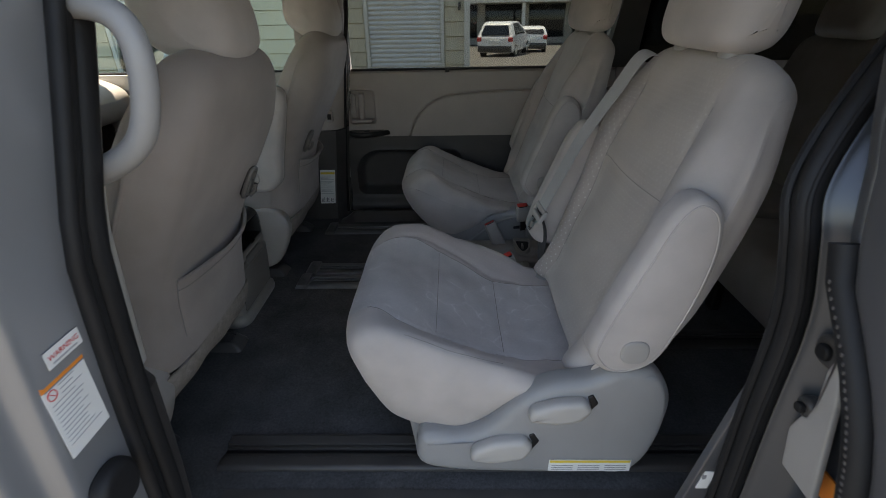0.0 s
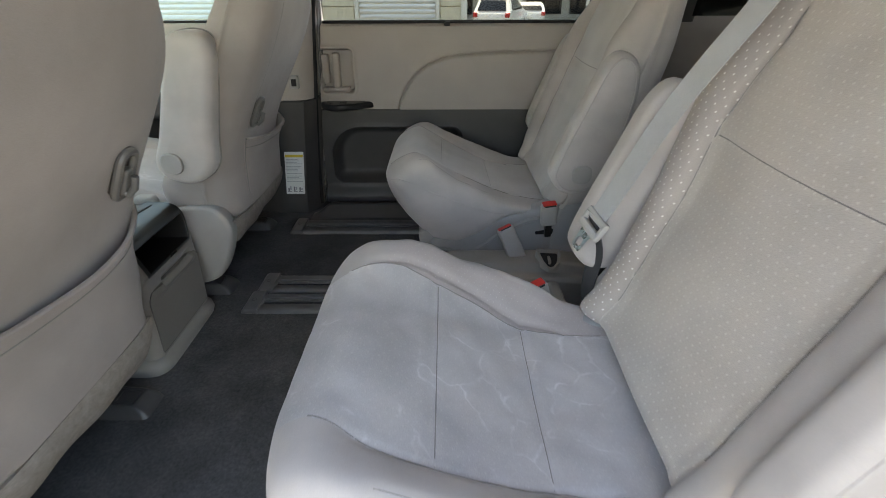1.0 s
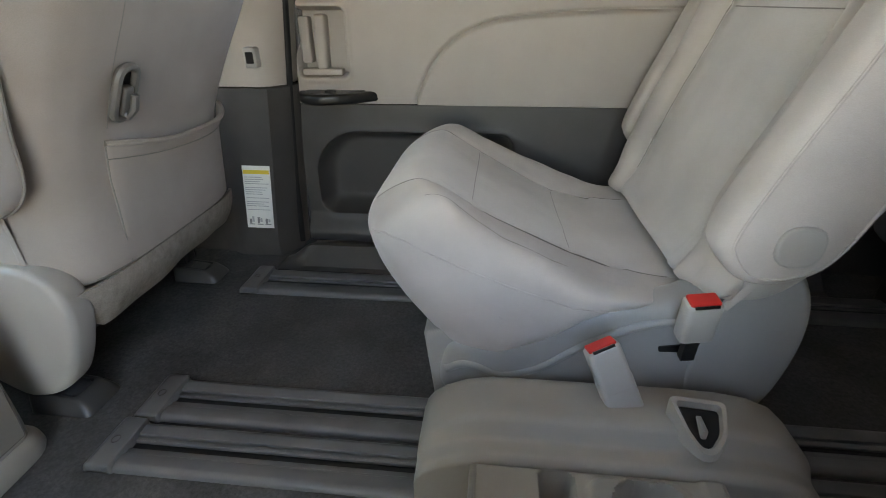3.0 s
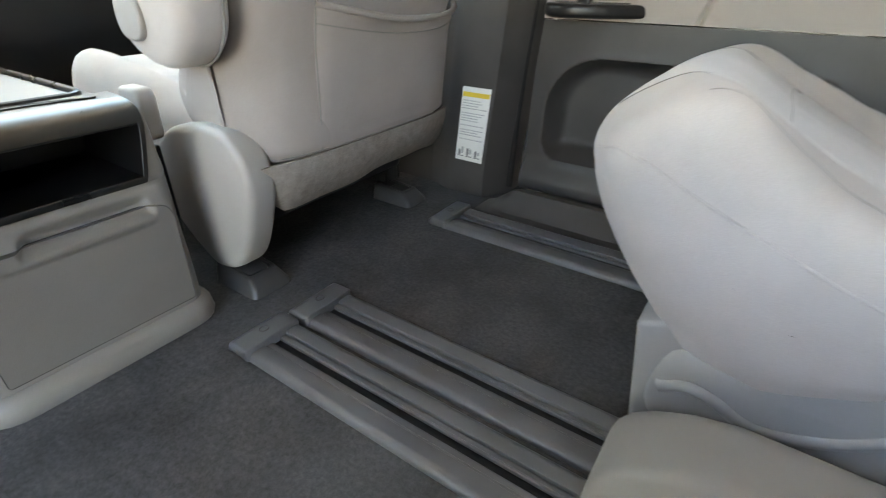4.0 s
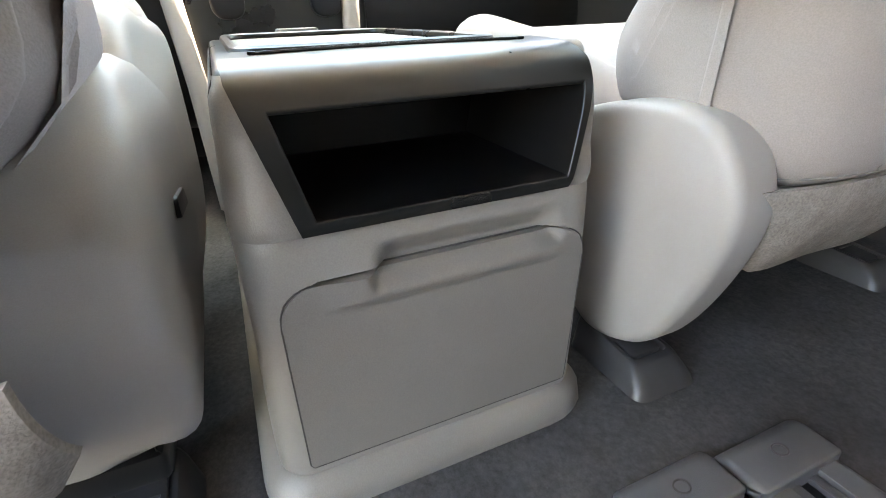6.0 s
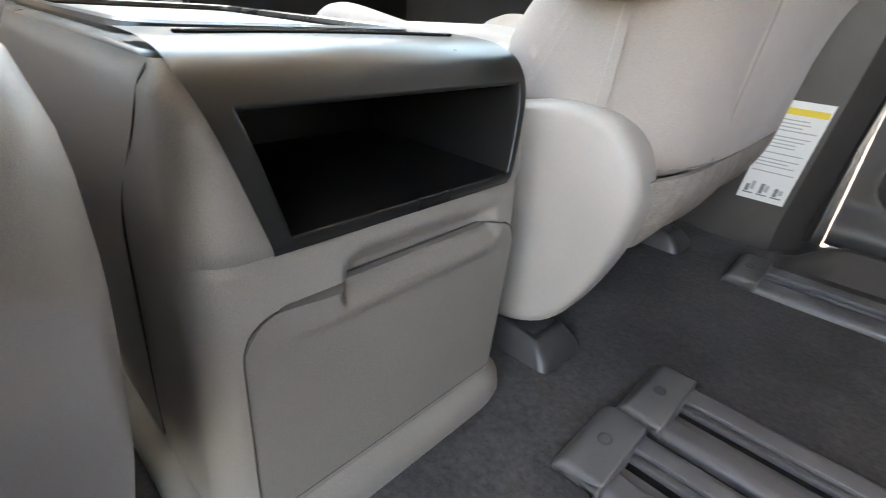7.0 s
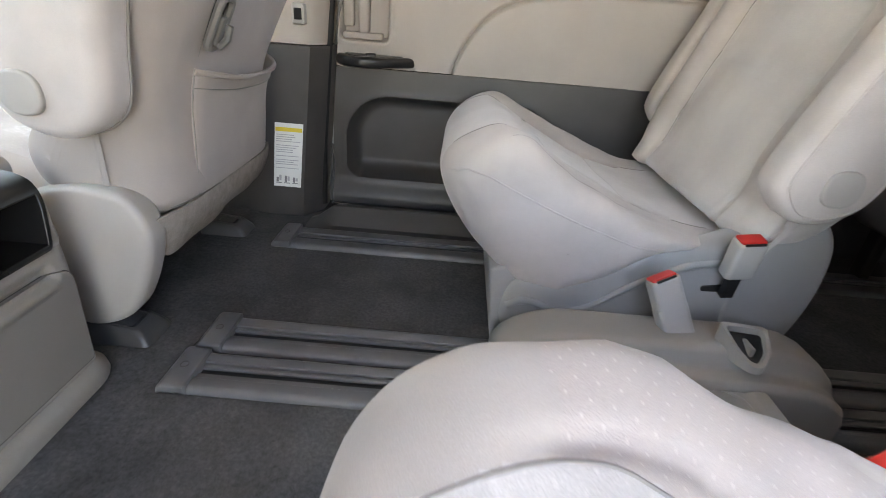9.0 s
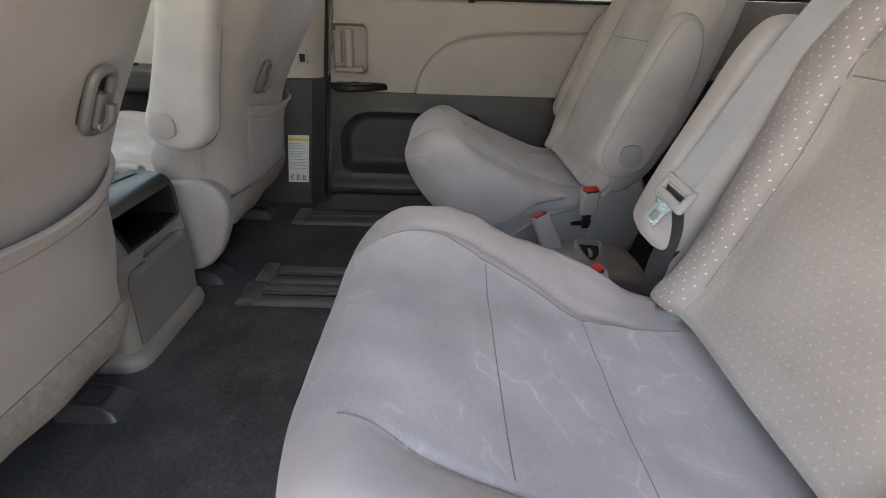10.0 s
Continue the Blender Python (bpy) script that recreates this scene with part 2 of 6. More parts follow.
CAR_WHITE = material("white_car_paint", (0.78, 0.78, 0.77), 0.25, vary=0.03, scale=1, coat=0.8)
DARK_GLASS = material("dark_car_glass", (0.012, 0.014, 0.016), 0.08, vary=0.1, scale=1)
TAIL_RED = material("tail_lamp_red", (0.5, 0.02, 0.02), 0.2, vary=0.1, scale=10)
CONCRETE = material("concrete", (0.42, 0.4, 0.37), 0.9, vary=0.12, scale=0.7, grain=0.25, grain_scale=40)
LEAF = material("foliage", (0.06, 0.09, 0.035), 0.8, vary=0.4, scale=5)
SCREEN = glass("windscreen_glass", (0.82, 0.93, 0.91))
CLEAR = glass("window_glass", (0.64, 0.71, 0.68))
PRIVACY = glass("privacy_glass", (0.055, 0.058, 0.056))
TINTED = glass("tinted_glass", (0.46, 0.475, 0.455))
MIRROR = material("mirror_silver", (0.85, 0.86, 0.87), 0.03, metal=1.0, vary=0.01)

# ---- shape helpers ----
CY = 1.375   # the van's centre line
GROUND = -0.42


def thing(name, label, category, at, group="", kind=""):
    ob = new(name)
    ob.empty_display_size = 0.05
    ob.location = at
    return tagged(ob, label, category, group, kind)


def base_of(ob):
    return Vector(ob.location) if not ob.parent else base_of(ob.parent)


def solid(name, shape, mats, parent=None, label="", smooth=True, pick=None, kind="", category="", flat_angle=40):
    """Links (verts, faces) as one mesh object. Coordinates are the van's; a child keeps them under its parent."""
    verts, faces = shape
    me = bpy.data.meshes.new(name)
    me.from_pydata([tuple(v) for v in verts], [], [tuple(f) for f in faces])
    bm = bmesh.new()
    bm.from_mesh(me)
    bmesh.ops.remove_doubles(bm, verts=bm.verts, dist=1e-6)
    bmesh.ops.recalc_face_normals(bm, faces=bm.faces)
    if smooth:
        for f in bm.faces:
            f.smooth = True
        lim = radians(flat_angle)
        for e in bm.edges:
            if len(e.link_faces) == 2 and e.calc_face_angle(0) > lim:
                e.smooth = False
    mats = mats if isinstance(mats, (list, tuple)) else [mats]
    if pick:
        for f in bm.faces:
            f.material_index = pick(f.calc_center_median())
    bm.to_mesh(me)
    bm.free()
    for m in mats:
        me.materials.append(m)
    ob = new(name, me)
    if parent:
        ob.parent = parent
        top = base_of(parent)
        if not parent.parent and parent.type == "EMPTY":
            ob.matrix_parent_inverse = Matrix.Translation(-top)
    if label or kind or category:
        tagged(ob, label, category, "", kind)
    return ob


def merge(*shapes):
    verts, faces = [], []
    for v, f in shapes:
        k = len(verts)
        verts += [tuple(p) for p in v]
        faces += [tuple(i + k for i in g) for g in f]
    return verts, faces


def moved(shape, fun):
    v, f = shape
    return [fun(*p) for p in v], f


def resample(p, n):
    p = np.array(p, float)
    q = np.vstack([p, p[:1]])
    d = np.r_[0, np.cumsum(np.linalg.norm(np.diff(q, axis=0), axis=1))]
    s = np.linspace(0, d[-1], n, endpoint=False)
    return np.stack([np.interp(s, d, q[:, k]) for k in range(q.shape[1])], 1)


def curve_loop(pts, n=64):
    """A smooth closed outline through the points."""
    p = np.array(pts, float)
    a, b, c, d = np.roll(p, 1, 0), p, np.roll(p, -1, 0), np.roll(p, -2, 0)
    out = []
    for k in range(len(p)):
        for t in np.linspace(0, 1, 16, endpoint=False):
            out.append(0.5 * (2 * b[k] + (c[k] - a[k]) * t + (2 * a[k] - 5 * b[k] + 4 * c[k] - d[k]) * t * t + (3 * b[k] - a[k] - 3 * c[k] + d[k]) * t ** 3))
    return resample(out, n)


def round_loop(pts, r, n=None, k=5):
    """A polygon with rounded corners. r: one radius or one for each corner."""
    p = [np.array(q, float) for q in pts]
    rs = r if isinstance(r, (list, tuple)) else [r] * len(p)
    out = []
    for i in range(len(p)):
        a, b, c = p[i - 1], p[i], p[(i + 1) % len(p)]
        u, v = (a - b) / np.linalg.norm(a - b), (c - b) / np.linalg.norm(c - b)
        cut = min(rs[i], 0.48 * np.linalg.norm(a - b), 0.48 * np.linalg.norm(c - b))
        if cut < 1e-5:
            out.append(b)
            continue
        s, e = b + u * cut, b + v * cut
        for t in np.linspace(0, 1, k + 1):
            out.append((1 - t) ** 2 * s + 2 * t * (1 - t) * b + t * t * e)
    return resample(out, n) if n else np.array(out)


def rect_loop(x0, x1, y0, y1, r, k=5):
    return round_loop([(x0, y0), (x1, y0), (x1, y1), (x0, y1)], r, k=k)


def loft(rings, caps=(True, True), cap_steps=0):
    n = len(rings[0])
    verts = [tuple(p) for ring in rings for p in ring]
    faces = []
    for a in range(len(rings) - 1):
        for k in range(n):
            j = (k + 1) % n
            faces.append((a * n + k, a * n + j, (a + 1) * n + j, (a + 1) * n + k))
    for end, ring, on in ((0, rings[0], caps[0]), (len(rings) - 1, rings[-1], caps[1])):
        if not on:
            continue
        mid = np.mean(ring, axis=0)
        last = [end * n + k for k in range(n)]
        for s in range(cap_steps):
            w = 1 - (s + 1) / (cap_steps + 1)
            start = len(verts)
            verts += [tuple(mid + (np.array(p) - mid) * w) for p in ring]
            now = [start + k for k in range(n)]
            for k in range(n):
                j = (k + 1) % n
                faces.append((last[k], last[j], now[j], now[k]))
            last = now
        if cap_steps:
            verts.append(tuple(mid))
            for k in range(n):
                faces.append((last[k], last[(k + 1) % n], len(verts) - 1))
        else:
            faces.append(tuple(last))
    return verts, faces


AXES3 = {"x": (1, 2, 0), "y": (0, 2, 1), "z": (0, 1, 2)}


def pillow(outline, a0, a1, r, axis="y", m=1, q=4, cap_steps=3, dome=0.0, local=1.0):
    """An outline drawn out along an axis from a0 to a1, with edges rounded by r (times local, a share for each point). For axis y the outline is in x, z; for x in y, z; for z in x, y."""
    p = np.array(outline, float)
    t = np.roll(p, -1, 0) - np.roll(p, 1, 0)
    t /= np.maximum(np.linalg.norm(t, axis=1), 1e-9)[:, None]
    nrm = np.stack([t[:, 1], -t[:, 0]], 1)
    area = 0.5 * np.sum(p[:, 0] * np.roll(p[:, 1], -1) - np.roll(p[:, 0], -1) * p[:, 1])
    if area < 0:
        nrm = -nrm
    s = 1 if a1 > a0 else -1
    r = min(r, abs(a1 - a0) * 0.499)
    # quarter round: along the axis by 1 - cos, inwards by 1 - sin
    at = [(a0 + s * r * (1 - math.cos(math.pi / 2 * k / q)), r * (1 - math.sin(math.pi / 2 * k / q))) for k in range(q + 1)]
    back = [(a1 - s * r * (1 - math.cos(math.pi / 2 * k / q)), r * (1 - math.sin(math.pi / 2 * k / q))) for k in range(q, -1, -1)]
    mid = [(a0 + s * r + (a1 - a0 - 2 * s * r) * k / m, 0.0) for k in range(1, m)]
    i, j, k3 = AXES3[axis]
    rings = []
    local = np.ones(len(p)) * local
    for a, inset in at + mid + back:
        ring = np.zeros((len(p), 3))
        ring[:, i], ring[:, j], ring[:, k3] = p[:, 0] - nrm[:, 0] * inset * local, p[:, 1] - nrm[:, 1] * inset * local, a
        rings.append(ring)
    v, f = loft(rings, cap_steps=cap_steps)
    if dome:
        v = [list(c) for c in v]
        n = len(p)
        cap = cap_steps * n + 1
        for e, sign, ref in ((0, -s, a0), (1, s, a1)):
            start = len(rings) * n + e * cap
            for c in range(cap):
                w = (c // n + 1) / (cap_steps + 1)
                v[start + c][k3] += sign * dome * (1 - (1 - w) ** 2)
    return v, f


def block(x0, x1, y0, y1, z0, z1, r=0.004, axis="z", k=3, q=2):
    """A block with rounded edges."""
    lo = {"z": (x0, x1, y0, y1, z0, z1), "y": (x0, x1, z0, z1, y0, y1), "x": (y0, y1, z0, z1, x0, x1)}[axis]
    return pillow(rect_loop(*lo[:4], r, k=k), lo[4], lo[5], r * 0.9, axis, q=q, cap_steps=0)


def tube(pts, r, n=10, closed=False, flat=1.0):
    p = np.array(pts, float)
    rs = r if isinstance(r, (list, tuple, np.ndarray)) else [r] * len(p)
    rings = []
    ref = None
    for k in range(len(p)):
        a = p[k - 1] if (k or closed) else p[k]
        b = p[(k + 1) % len(p)] if (k < len(p) - 1 or closed) else p[k]
        t = (b - a) / max(np.linalg.norm(b - a), 1e-9)
        if ref is None:
            ref = np.cross(t, (0, 0, 1)) if abs(t[2]) < 0.9 else np.cross(t, (1, 0, 0))
        ref = ref - t * np.dot(ref, t)
        ref /= np.linalg.norm(ref)
        up = np.cross(t, ref)
        rings.append([p[k] + rs[k] * (math.cos(w) * ref + flat * math.sin(w) * up) for w in np.linspace(0, 2 * math.pi, n, endpoint=False)])
    v, f = loft(rings, caps=(not closed, not closed))
    if closed:
        m = len(rings)
        f += [((m - 1) * n + k, (m - 1) * n + (k + 1) % n, (k + 1) % n, k) for k in range(n)]
    return v, f


def spline(pts, n=40):
    """An open smooth line through points."""
    p = np.array(pts, float)
    p = np.vstack([2 * p[0] - p[1], p, 2 * p[-1] - p[-2]])
    out = []
    per = max(2, n // (len(p) - 3))
    for k in range(1, len(p) - 2):
        a, b, c, d = p[k - 1:k + 3]
        for t in np.linspace(0, 1, per, endpoint=False):
            out.append(0.5 * (2 * b + (c - a) * t + (2 * a - 5 * b + 4 * c - d) * t * t + (3 * b - a - 3 * c + d) * t ** 3))
    return np.array(out + [p[-2]])


def ribbon(pts, wide, thick, across):
    """A flat strap along points. across: the direction of its width."""
    p = np.array(pts, float)
    w = np.array(across, float)
    rings = []
    for k in range(len(p)):
        t = p[min(k + 1, len(p) - 1)] - p[max(k - 1, 0)]
        t /= np.linalg.norm(t)
        a = w - t * np.dot(w, t)
        a /= np.linalg.norm(a)
        u = np.cross(t, a)
        rings.append([p[k] + a * wide / 2 * sx + u * thick / 2 * sy for sx, sy in ((-1, -1), (1, -1), (1, 1), (-1, 1))])
    return loft(rings)


def sheet(u0, u1, v0, v1, step, fun):
    """A grid surface: fun(u, v) gives the place."""
    nu, nv = max(2, int(round(abs(u1 - u0) / step)) + 1), max(2, int(round(abs(v1 - v0) / step)) + 1)
    verts = [fun(u, v) for u in np.linspace(u0, u1, nu) for v in np.linspace(v0, v1, nv)]
    faces = [(a * nv + b, a * nv + b + 1, (a + 1) * nv + b + 1, (a + 1) * nv + b) for a in range(nu - 1) for b in range(nv - 1)]
    return verts, faces


def thick_sheet(u0, u1, v0, v1, step, fun, away):
    """A grid surface with thickness: closed by the same grid moved by away."""
    v, f = sheet(u0, u1, v0, v1, step, fun)
    nu, nv = max(2, int(round(abs(u1 - u0) / step)) + 1), max(2, int(round(abs(v1 - v0) / step)) + 1)
    k = len(v)
    v2 = [tuple(np.add(p, away)) for p in v]
    rim = [a * nv for a in range(nu)] + [(nu - 1) * nv + b for b in range(1, nv)] + [a * nv + nv - 1 for a in range(nu - 2, -1, -1)] + [b for b in range(nv - 2, 0, -1)]
    sides = [(rim[i], rim[(i + 1) % len(rim)], rim[(i + 1) % len(rim)] + k, rim[i] + k) for i in range(len(rim))]
    return v + v2, f + [tuple(i + k for i in g) for g in f] + sides


def step01(x):
    x = min(1.0, max(0.0, x))
    return x * x * (3 - 2 * x)


def in_round(x, z, x0, x1, z0, z1, r):
    """Signed distance to a rounded rectangle (inside negative)."""
    cx, cz, hx, hz = (x0 + x1) / 2, (z0 + z1) / 2, (x1 - x0) / 2 - r, (z1 - z0) / 2 - r
    dx, dz = abs(x - cx) - hx, abs(z - cz) - hz
    return math.hypot(max(dx, 0), max(dz, 0)) + min(max(dx, dz), 0) - r


def line_gap(px, pz, pts):
    """Distance from a point to a broken line."""
    best = 9.0
    for (ax, az), (bx, bz) in zip(pts, pts[1:]):
        dx, dz = bx - ax, bz - az
        t = max(0, min(1, ((px - ax) * dx + (pz - az) * dz) / max(1e-12, dx * dx + dz * dz)))
        best = min(best, math.hypot(px - ax - t * dx, pz - az - t * dz))
    return best

# ---- outside ----


def lot(y):
    """Height of the lot, which falls away gently beyond the van."""
    return GROUND - 0.036 * min(40.0, max(0.0, y - 4.0))


solid("ground", sheet(-150, 150, -150, 150, 3, lambda u, v: (u, v, lot(v))), ASPHALT, kind="structure", label="grey asphalt of a parking lot", category="ground")


def storage_building():
    y0 = 9.0
    b = thing("storage_building", "beige metal-sided storage building with white roll-up shutter doors", "building", (-6, y0, GROUND))
    x0, x1, top = -16.0, 0.42, 3.4
    solid("wall", block(x0, x1, y0 + 0.05, y0 + 9, GROUND - 0.5, GROUND + top, 0.01), SIDING, b)
    z = GROUND - 0.2
    while z < GROUND + top - 0.2:
        for a, c in ((x0, -11.4), (-8.9, -6.0), (-3.4, -1.42), (0.0, x1)):
            solid("siding_panel", pillow(round_loop([(y0 + 0.05, z), (y0 + 0.02, z + 0.006), (y0 + 0.035, z + 0.225), (y0 + 0.05, z + 0.23)], 0.002, k=1), a, c, 0.001, "x", q=1, cap_steps=0), SIDING, b, smooth=False)
        z += 0.232
    for a, c in ((-11.3, -9.0), (-5.9, -3.5), (-1.34, -0.08)):
        sh = solid("shutter_door", block(a, c, y0 + 0.055, y0 + 0.1, GROUND, GROUND + 2.5, 0.004), SHUTTER, b, "white ribbed roll-up shutter")
        z = GROUND + 0.02
        while z < GROUND + 2.45:
            v, f = pillow(curve_loop([(y0 + 0.056, z), (y0 + 0.03, z + 0.02), (y0 + 0.03, z + 0.045), (y0 + 0.056, z + 0.068)], 10), a + 0.01, c - 0.01, 0.001, "x", q=1, cap_steps=0)
            solid("slat", (v, f), SHUTTER, sh)
            z += 0.076
        for e in (a - 0.06, c + 0.0):
            solid("door_jamb", block(e, e + 0.06, y0 - 0.01, y0 + 0.06, GROUND, GROUND + 2.56, 0.005), WHITE_TRIM, b)
    solid("corner_trim", block(x1 - 0.09, x1 + 0.01, y0 - 0.01, y0 + 0.06, GROUND, GROUND + top, 0.006), WHITE_TRIM, b)
    solid("lamp_box", block(0.22, 0.27, y0 - 0.05, y0 + 0.03, 0.95, 1.08, 0.01), CHARCOAL, b)
    solid("roof", block(x0 - 0.2, x1 + 0.2, y0 - 0.25, y0 + 9.2, GROUND + top, GROUND + top + 0.12, 0.02), WHITE_TRIM, b)


def far_building():
    b = thing("far_building", "pale concrete building with a dark glazed shop front", "building", (8, 46, GROUND))
    solid("wall", block(-6, 30, 46, 58, GROUND - 2, 5.5, 0.05), CONCRETE, b)
    solid("canopy", block(-6, 30, 43.5, 46, 1.4, 2.1, 0.05), WHITE_TRIM, b)
    for k in range(9):
        solid("window", block(-4.5 + k * 3.8, -1.4 + k * 3.8, 45.93, 46.05, GROUND - 0.9, 1.3, 0.02), DARK_GLASS, b)
    for k in range(7):
        solid("canopy_post", block(-5 + k * 5.5, -4.75 + k * 5.5, 43.7, 43.95, GROUND - 2, 1.4, 0.02), WHITE_TRIM, b)


def parked_car(x, y, turn, suv):
    """A white parked car with its tail towards -y before it is turned."""
    h = 1.66 if suv else 1.45
    car = thing("parked_car", "white parked sport utility vehicle with red tail lamps" if suv else "white parked sedan in front of the far building", "car", (x, y, lot(y + 2)), "cars in the parking lot")
    ob = []
    w = 0.9
    side = [(0.02, 0.35), (0.0, 0.6), (0.02, 0.95), (0.12, 1.05), (0.35, h - 0.1), (0.7, h), (1.9, h), (2.5, h - 0.12), (3.3, 1.05), (4.2, 0.92), (4.4, 0.7), (4.4, 0.35), (4.2, 0.25), (0.2, 0.25)]

    def bend(px, py, pz):
        k = 1 - 0.22 * step01((pz - 0.95) / 0.75)
        return (px * k, py, pz)
    v, f = pillow(round_loop(side, 0.09), -w, w, 0.1, "x", m=4, q=3)
    ob.append(solid("body", moved((v, f), bend), CAR_WHITE, car))
    ob.append(solid("rear_window", moved(pillow(round_loop([(0.1, 1.06), (0.33, h - 0.16), (0.36, h - 0.16), (0.16, 1.06)], 0.01), -0.72, 0.72, 0.02, "x"), lambda a, b, c: bend(a, b - 0.04, c)), DARK_GLASS, car))
    for s in (-1, 1):
        ob.append(solid("side_window", moved(pillow(round_loop([(0.6, 1.06), (0.75, h - 0.1), (1.9, h - 0.1), (2.9, 1.06)], 0.06), s * 0.87, s * 0.915, 0.01, "x"), bend), DARK_GLASS, car))
        ob.append(solid("tail_lamp", block(s * 0.9 - 0.22 * (s > 0), s * 0.9 + 0.22 * (s < 0), -0.03, 0.2, 0.78, 0.98, 0.03), TAIL_RED, car))
        for wy in (0.85, 3.5):
            ty = solid("wheel", pillow(rect_loop(wy - 0.33, wy + 0.33, 0.0, 0.66, 0.33, k=8), s * 0.68, s * 0.91, 0.04, "x"), RUBBER, car)
            ob.append(ty)
            ob.append(solid("rim", pillow(rect_loop(wy - 0.2, wy + 0.2, 0.13, 0.53, 0.2, k=8), s * 0.88, s * 0.925, 0.02, "x"), CHROME, car))
    ob.append(solid("bumper", block(-0.86, 0.86, -0.06, 0.1, 0.3, 0.58, 0.05), CHARCOAL, car))
    ob.append(solid("number_plate", block(-0.26, 0.26, -0.035, 0.01, 0.68, 0.84, 0.01), PAPER, car))
    for o in ob:
        o.matrix_parent_inverse = Matrix.Identity(4)
    car.rotation_euler = (0, 0, radians(turn))


def tree(x, y, h):
    t = thing("tree", "leafy green tree behind the parked cars", "tree", (x, y, lot(y)))
    rnd = random.Random(int(x * 10))
    o = solid("trunk", tube([(0, 0, 0), (0.05, 0, h * 0.3), (-0.04, 0.05, h * 0.55), (0, 0, h * 0.8)], [0.18, 0.14, 0.1, 0.04]), CHARCOAL, t)
    v, f = [], []
    for _ in range(2600):
        a, b, c = rnd.gauss(0, 1), rnd.gauss(0, 1), rnd.gauss(0, 0.8)
        d = max(0.4, math.sqrt(a * a + b * b + c * c))
        r = h * 0.3 * rnd.uniform(0.45, 1.0)
        p = Vector((a / d * r, b / d * r, h * 0.68 + c / d * r * 1.1))
        q = Euler((rnd.uniform(0, 6), rnd.uniform(0, 6), rnd.uniform(0, 6))).to_matrix()
        k = len(v)
        v += [tuple(p + q @ Vector(e)) for e in ((-0.12, 0, 0), (0, -0.06, 0), (0.12, 0, 0), (0, 0.06, 0.02))]
        f.append((k, k + 1, k + 2, k + 3))
    o2 = solid("crown", (v, f), LEAF, t, smooth=False)
    for q in (o, o2):
        q.matrix_parent_inverse = Matrix.Identity(4)


storage_building()
far_building()
parked_car(2.25, 25.5, -20, True)
parked_car(4.75, 30.0, -6, False)
parked_car(22.0, 34.0, 70, False)
tree(-3.5, 56 + 8, 9)
tree(18, 62, 8)

# ---- the van's shell ----
FAR, NEAR = 2.25, 0.5        # inner faces of the sliding doors
SILL = 0.712                 # window sill height
ROOF = 1.2


def floor_shape(u, v):
    z = 0.0
    z -= 0.0015 * math.sin(u * 9 + v * 4)
    return (u, v, z - 0.001)


solid("floor", thick_sheet(-1.9, 2.35, 0.47, 2.28, 0.05, floor_shape, (0, 0, -0.05)), CARPET, kind="structure", label="dark charcoal loop carpet of a van floor", category="floor")
# roof lining, bowed
solid("ceiling", thick_sheet(-1.45, 2.3, 0.52, 2.23, 0.06, lambda u, v: (u, v, ROOF + 0.05 - 0.09 * ((v - CY) / 0.87) ** 2 - 0.02 * ((u - 0.6) / 1.7) ** 2), (0, 0, 0.05)), HEADLINER, kind="structure", label="beige fabric headliner of the van", category="ceiling")


def flare(z):
    """How far the side walls lean in above the sill."""
    return 0.28 * max(0.0, z - SILL) ** 1.1 if z > SILL else 0.0


# far sliding door
DOOR_X0, DOOR_X1 = -0.425, 0.86
SPLIT = 0.405


def door_edge(z):
    return DOOR_X0 + 0.05 * step01((z - 0.2) / 0.6)


ARC = [(-0.112, 0.40), (-0.095, 0.45), (-0.065, 0.505), (-0.02, 0.553), (0.04, 0.585), (0.12, 0.603), (0.3, 0.615), (0.6, 0.62), (0.84, 0.622)]
ARC = [(p[0], p[1]) for p in spline([(a, b, 0) for a, b in ARC], 26)]


def upper_door(u, z):
    x = door_edge(z) + (u - DOOR_X0) * (DOOR_X1 - door_edge(z)) / (DOOR_X1 - DOOR_X0)
    y = FAR - 0.012 * math.sin((z - SPLIT) / (SILL - SPLIT) * math.pi)
    inside = x > -0.112 and z < np.interp(x, [p[0] for p in ARC], [p[1] for p in ARC])
    d = line_gap(x, z, ARC)
    y -= 0.007 * step01(d / 0.011) * inside
    y += 0.0065 * math.exp(-(d / 0.0034) ** 2)
    e = in_round(x, z, -0.398, -0.272, 0.468, 0.625, 0.018)
    y += 0.042 * step01(-e / 0.007)
    y -= 0.004 * math.exp(-((e - 0.006) / 0.006) ** 2)
    y += 0.03 * step01((z - SILL + 0.012) / 0.012)
    return (x, y, z)


def lower_door(u, z):
    x = door_edge(z) + (u - DOOR_X0) * (DOOR_X1 - door_edge(z)) / (DOOR_X1 - DOOR_X0)
    y = FAR + 0.004
    e = in_round(x, z, -0.388, 0.14, 0.102, 0.332, 0.04)
    if x < -0.268 and z > 0.212:
        e = math.hypot(x + 0.268, z - 0.212) - 0.12
    bowl = min(1.0, max(0.0, -e / 0.045))
    y += 0.066 * (1 - (1 - bowl) ** 3)
    y -= 0.0015 * math.exp(-((e - 0.006) / 0.008) ** 2)
    y -= 0.002 * math.exp(-((z - 0.096) / 0.010) ** 2) * step01((0.12 - x) / 0.03) * step01((x + 0.38) / 0.03)
    y -= 0.028 * step01((0.106 - z) / 0.06) * step01((z + 0.0) / 0.03)
    return (x, y, z)


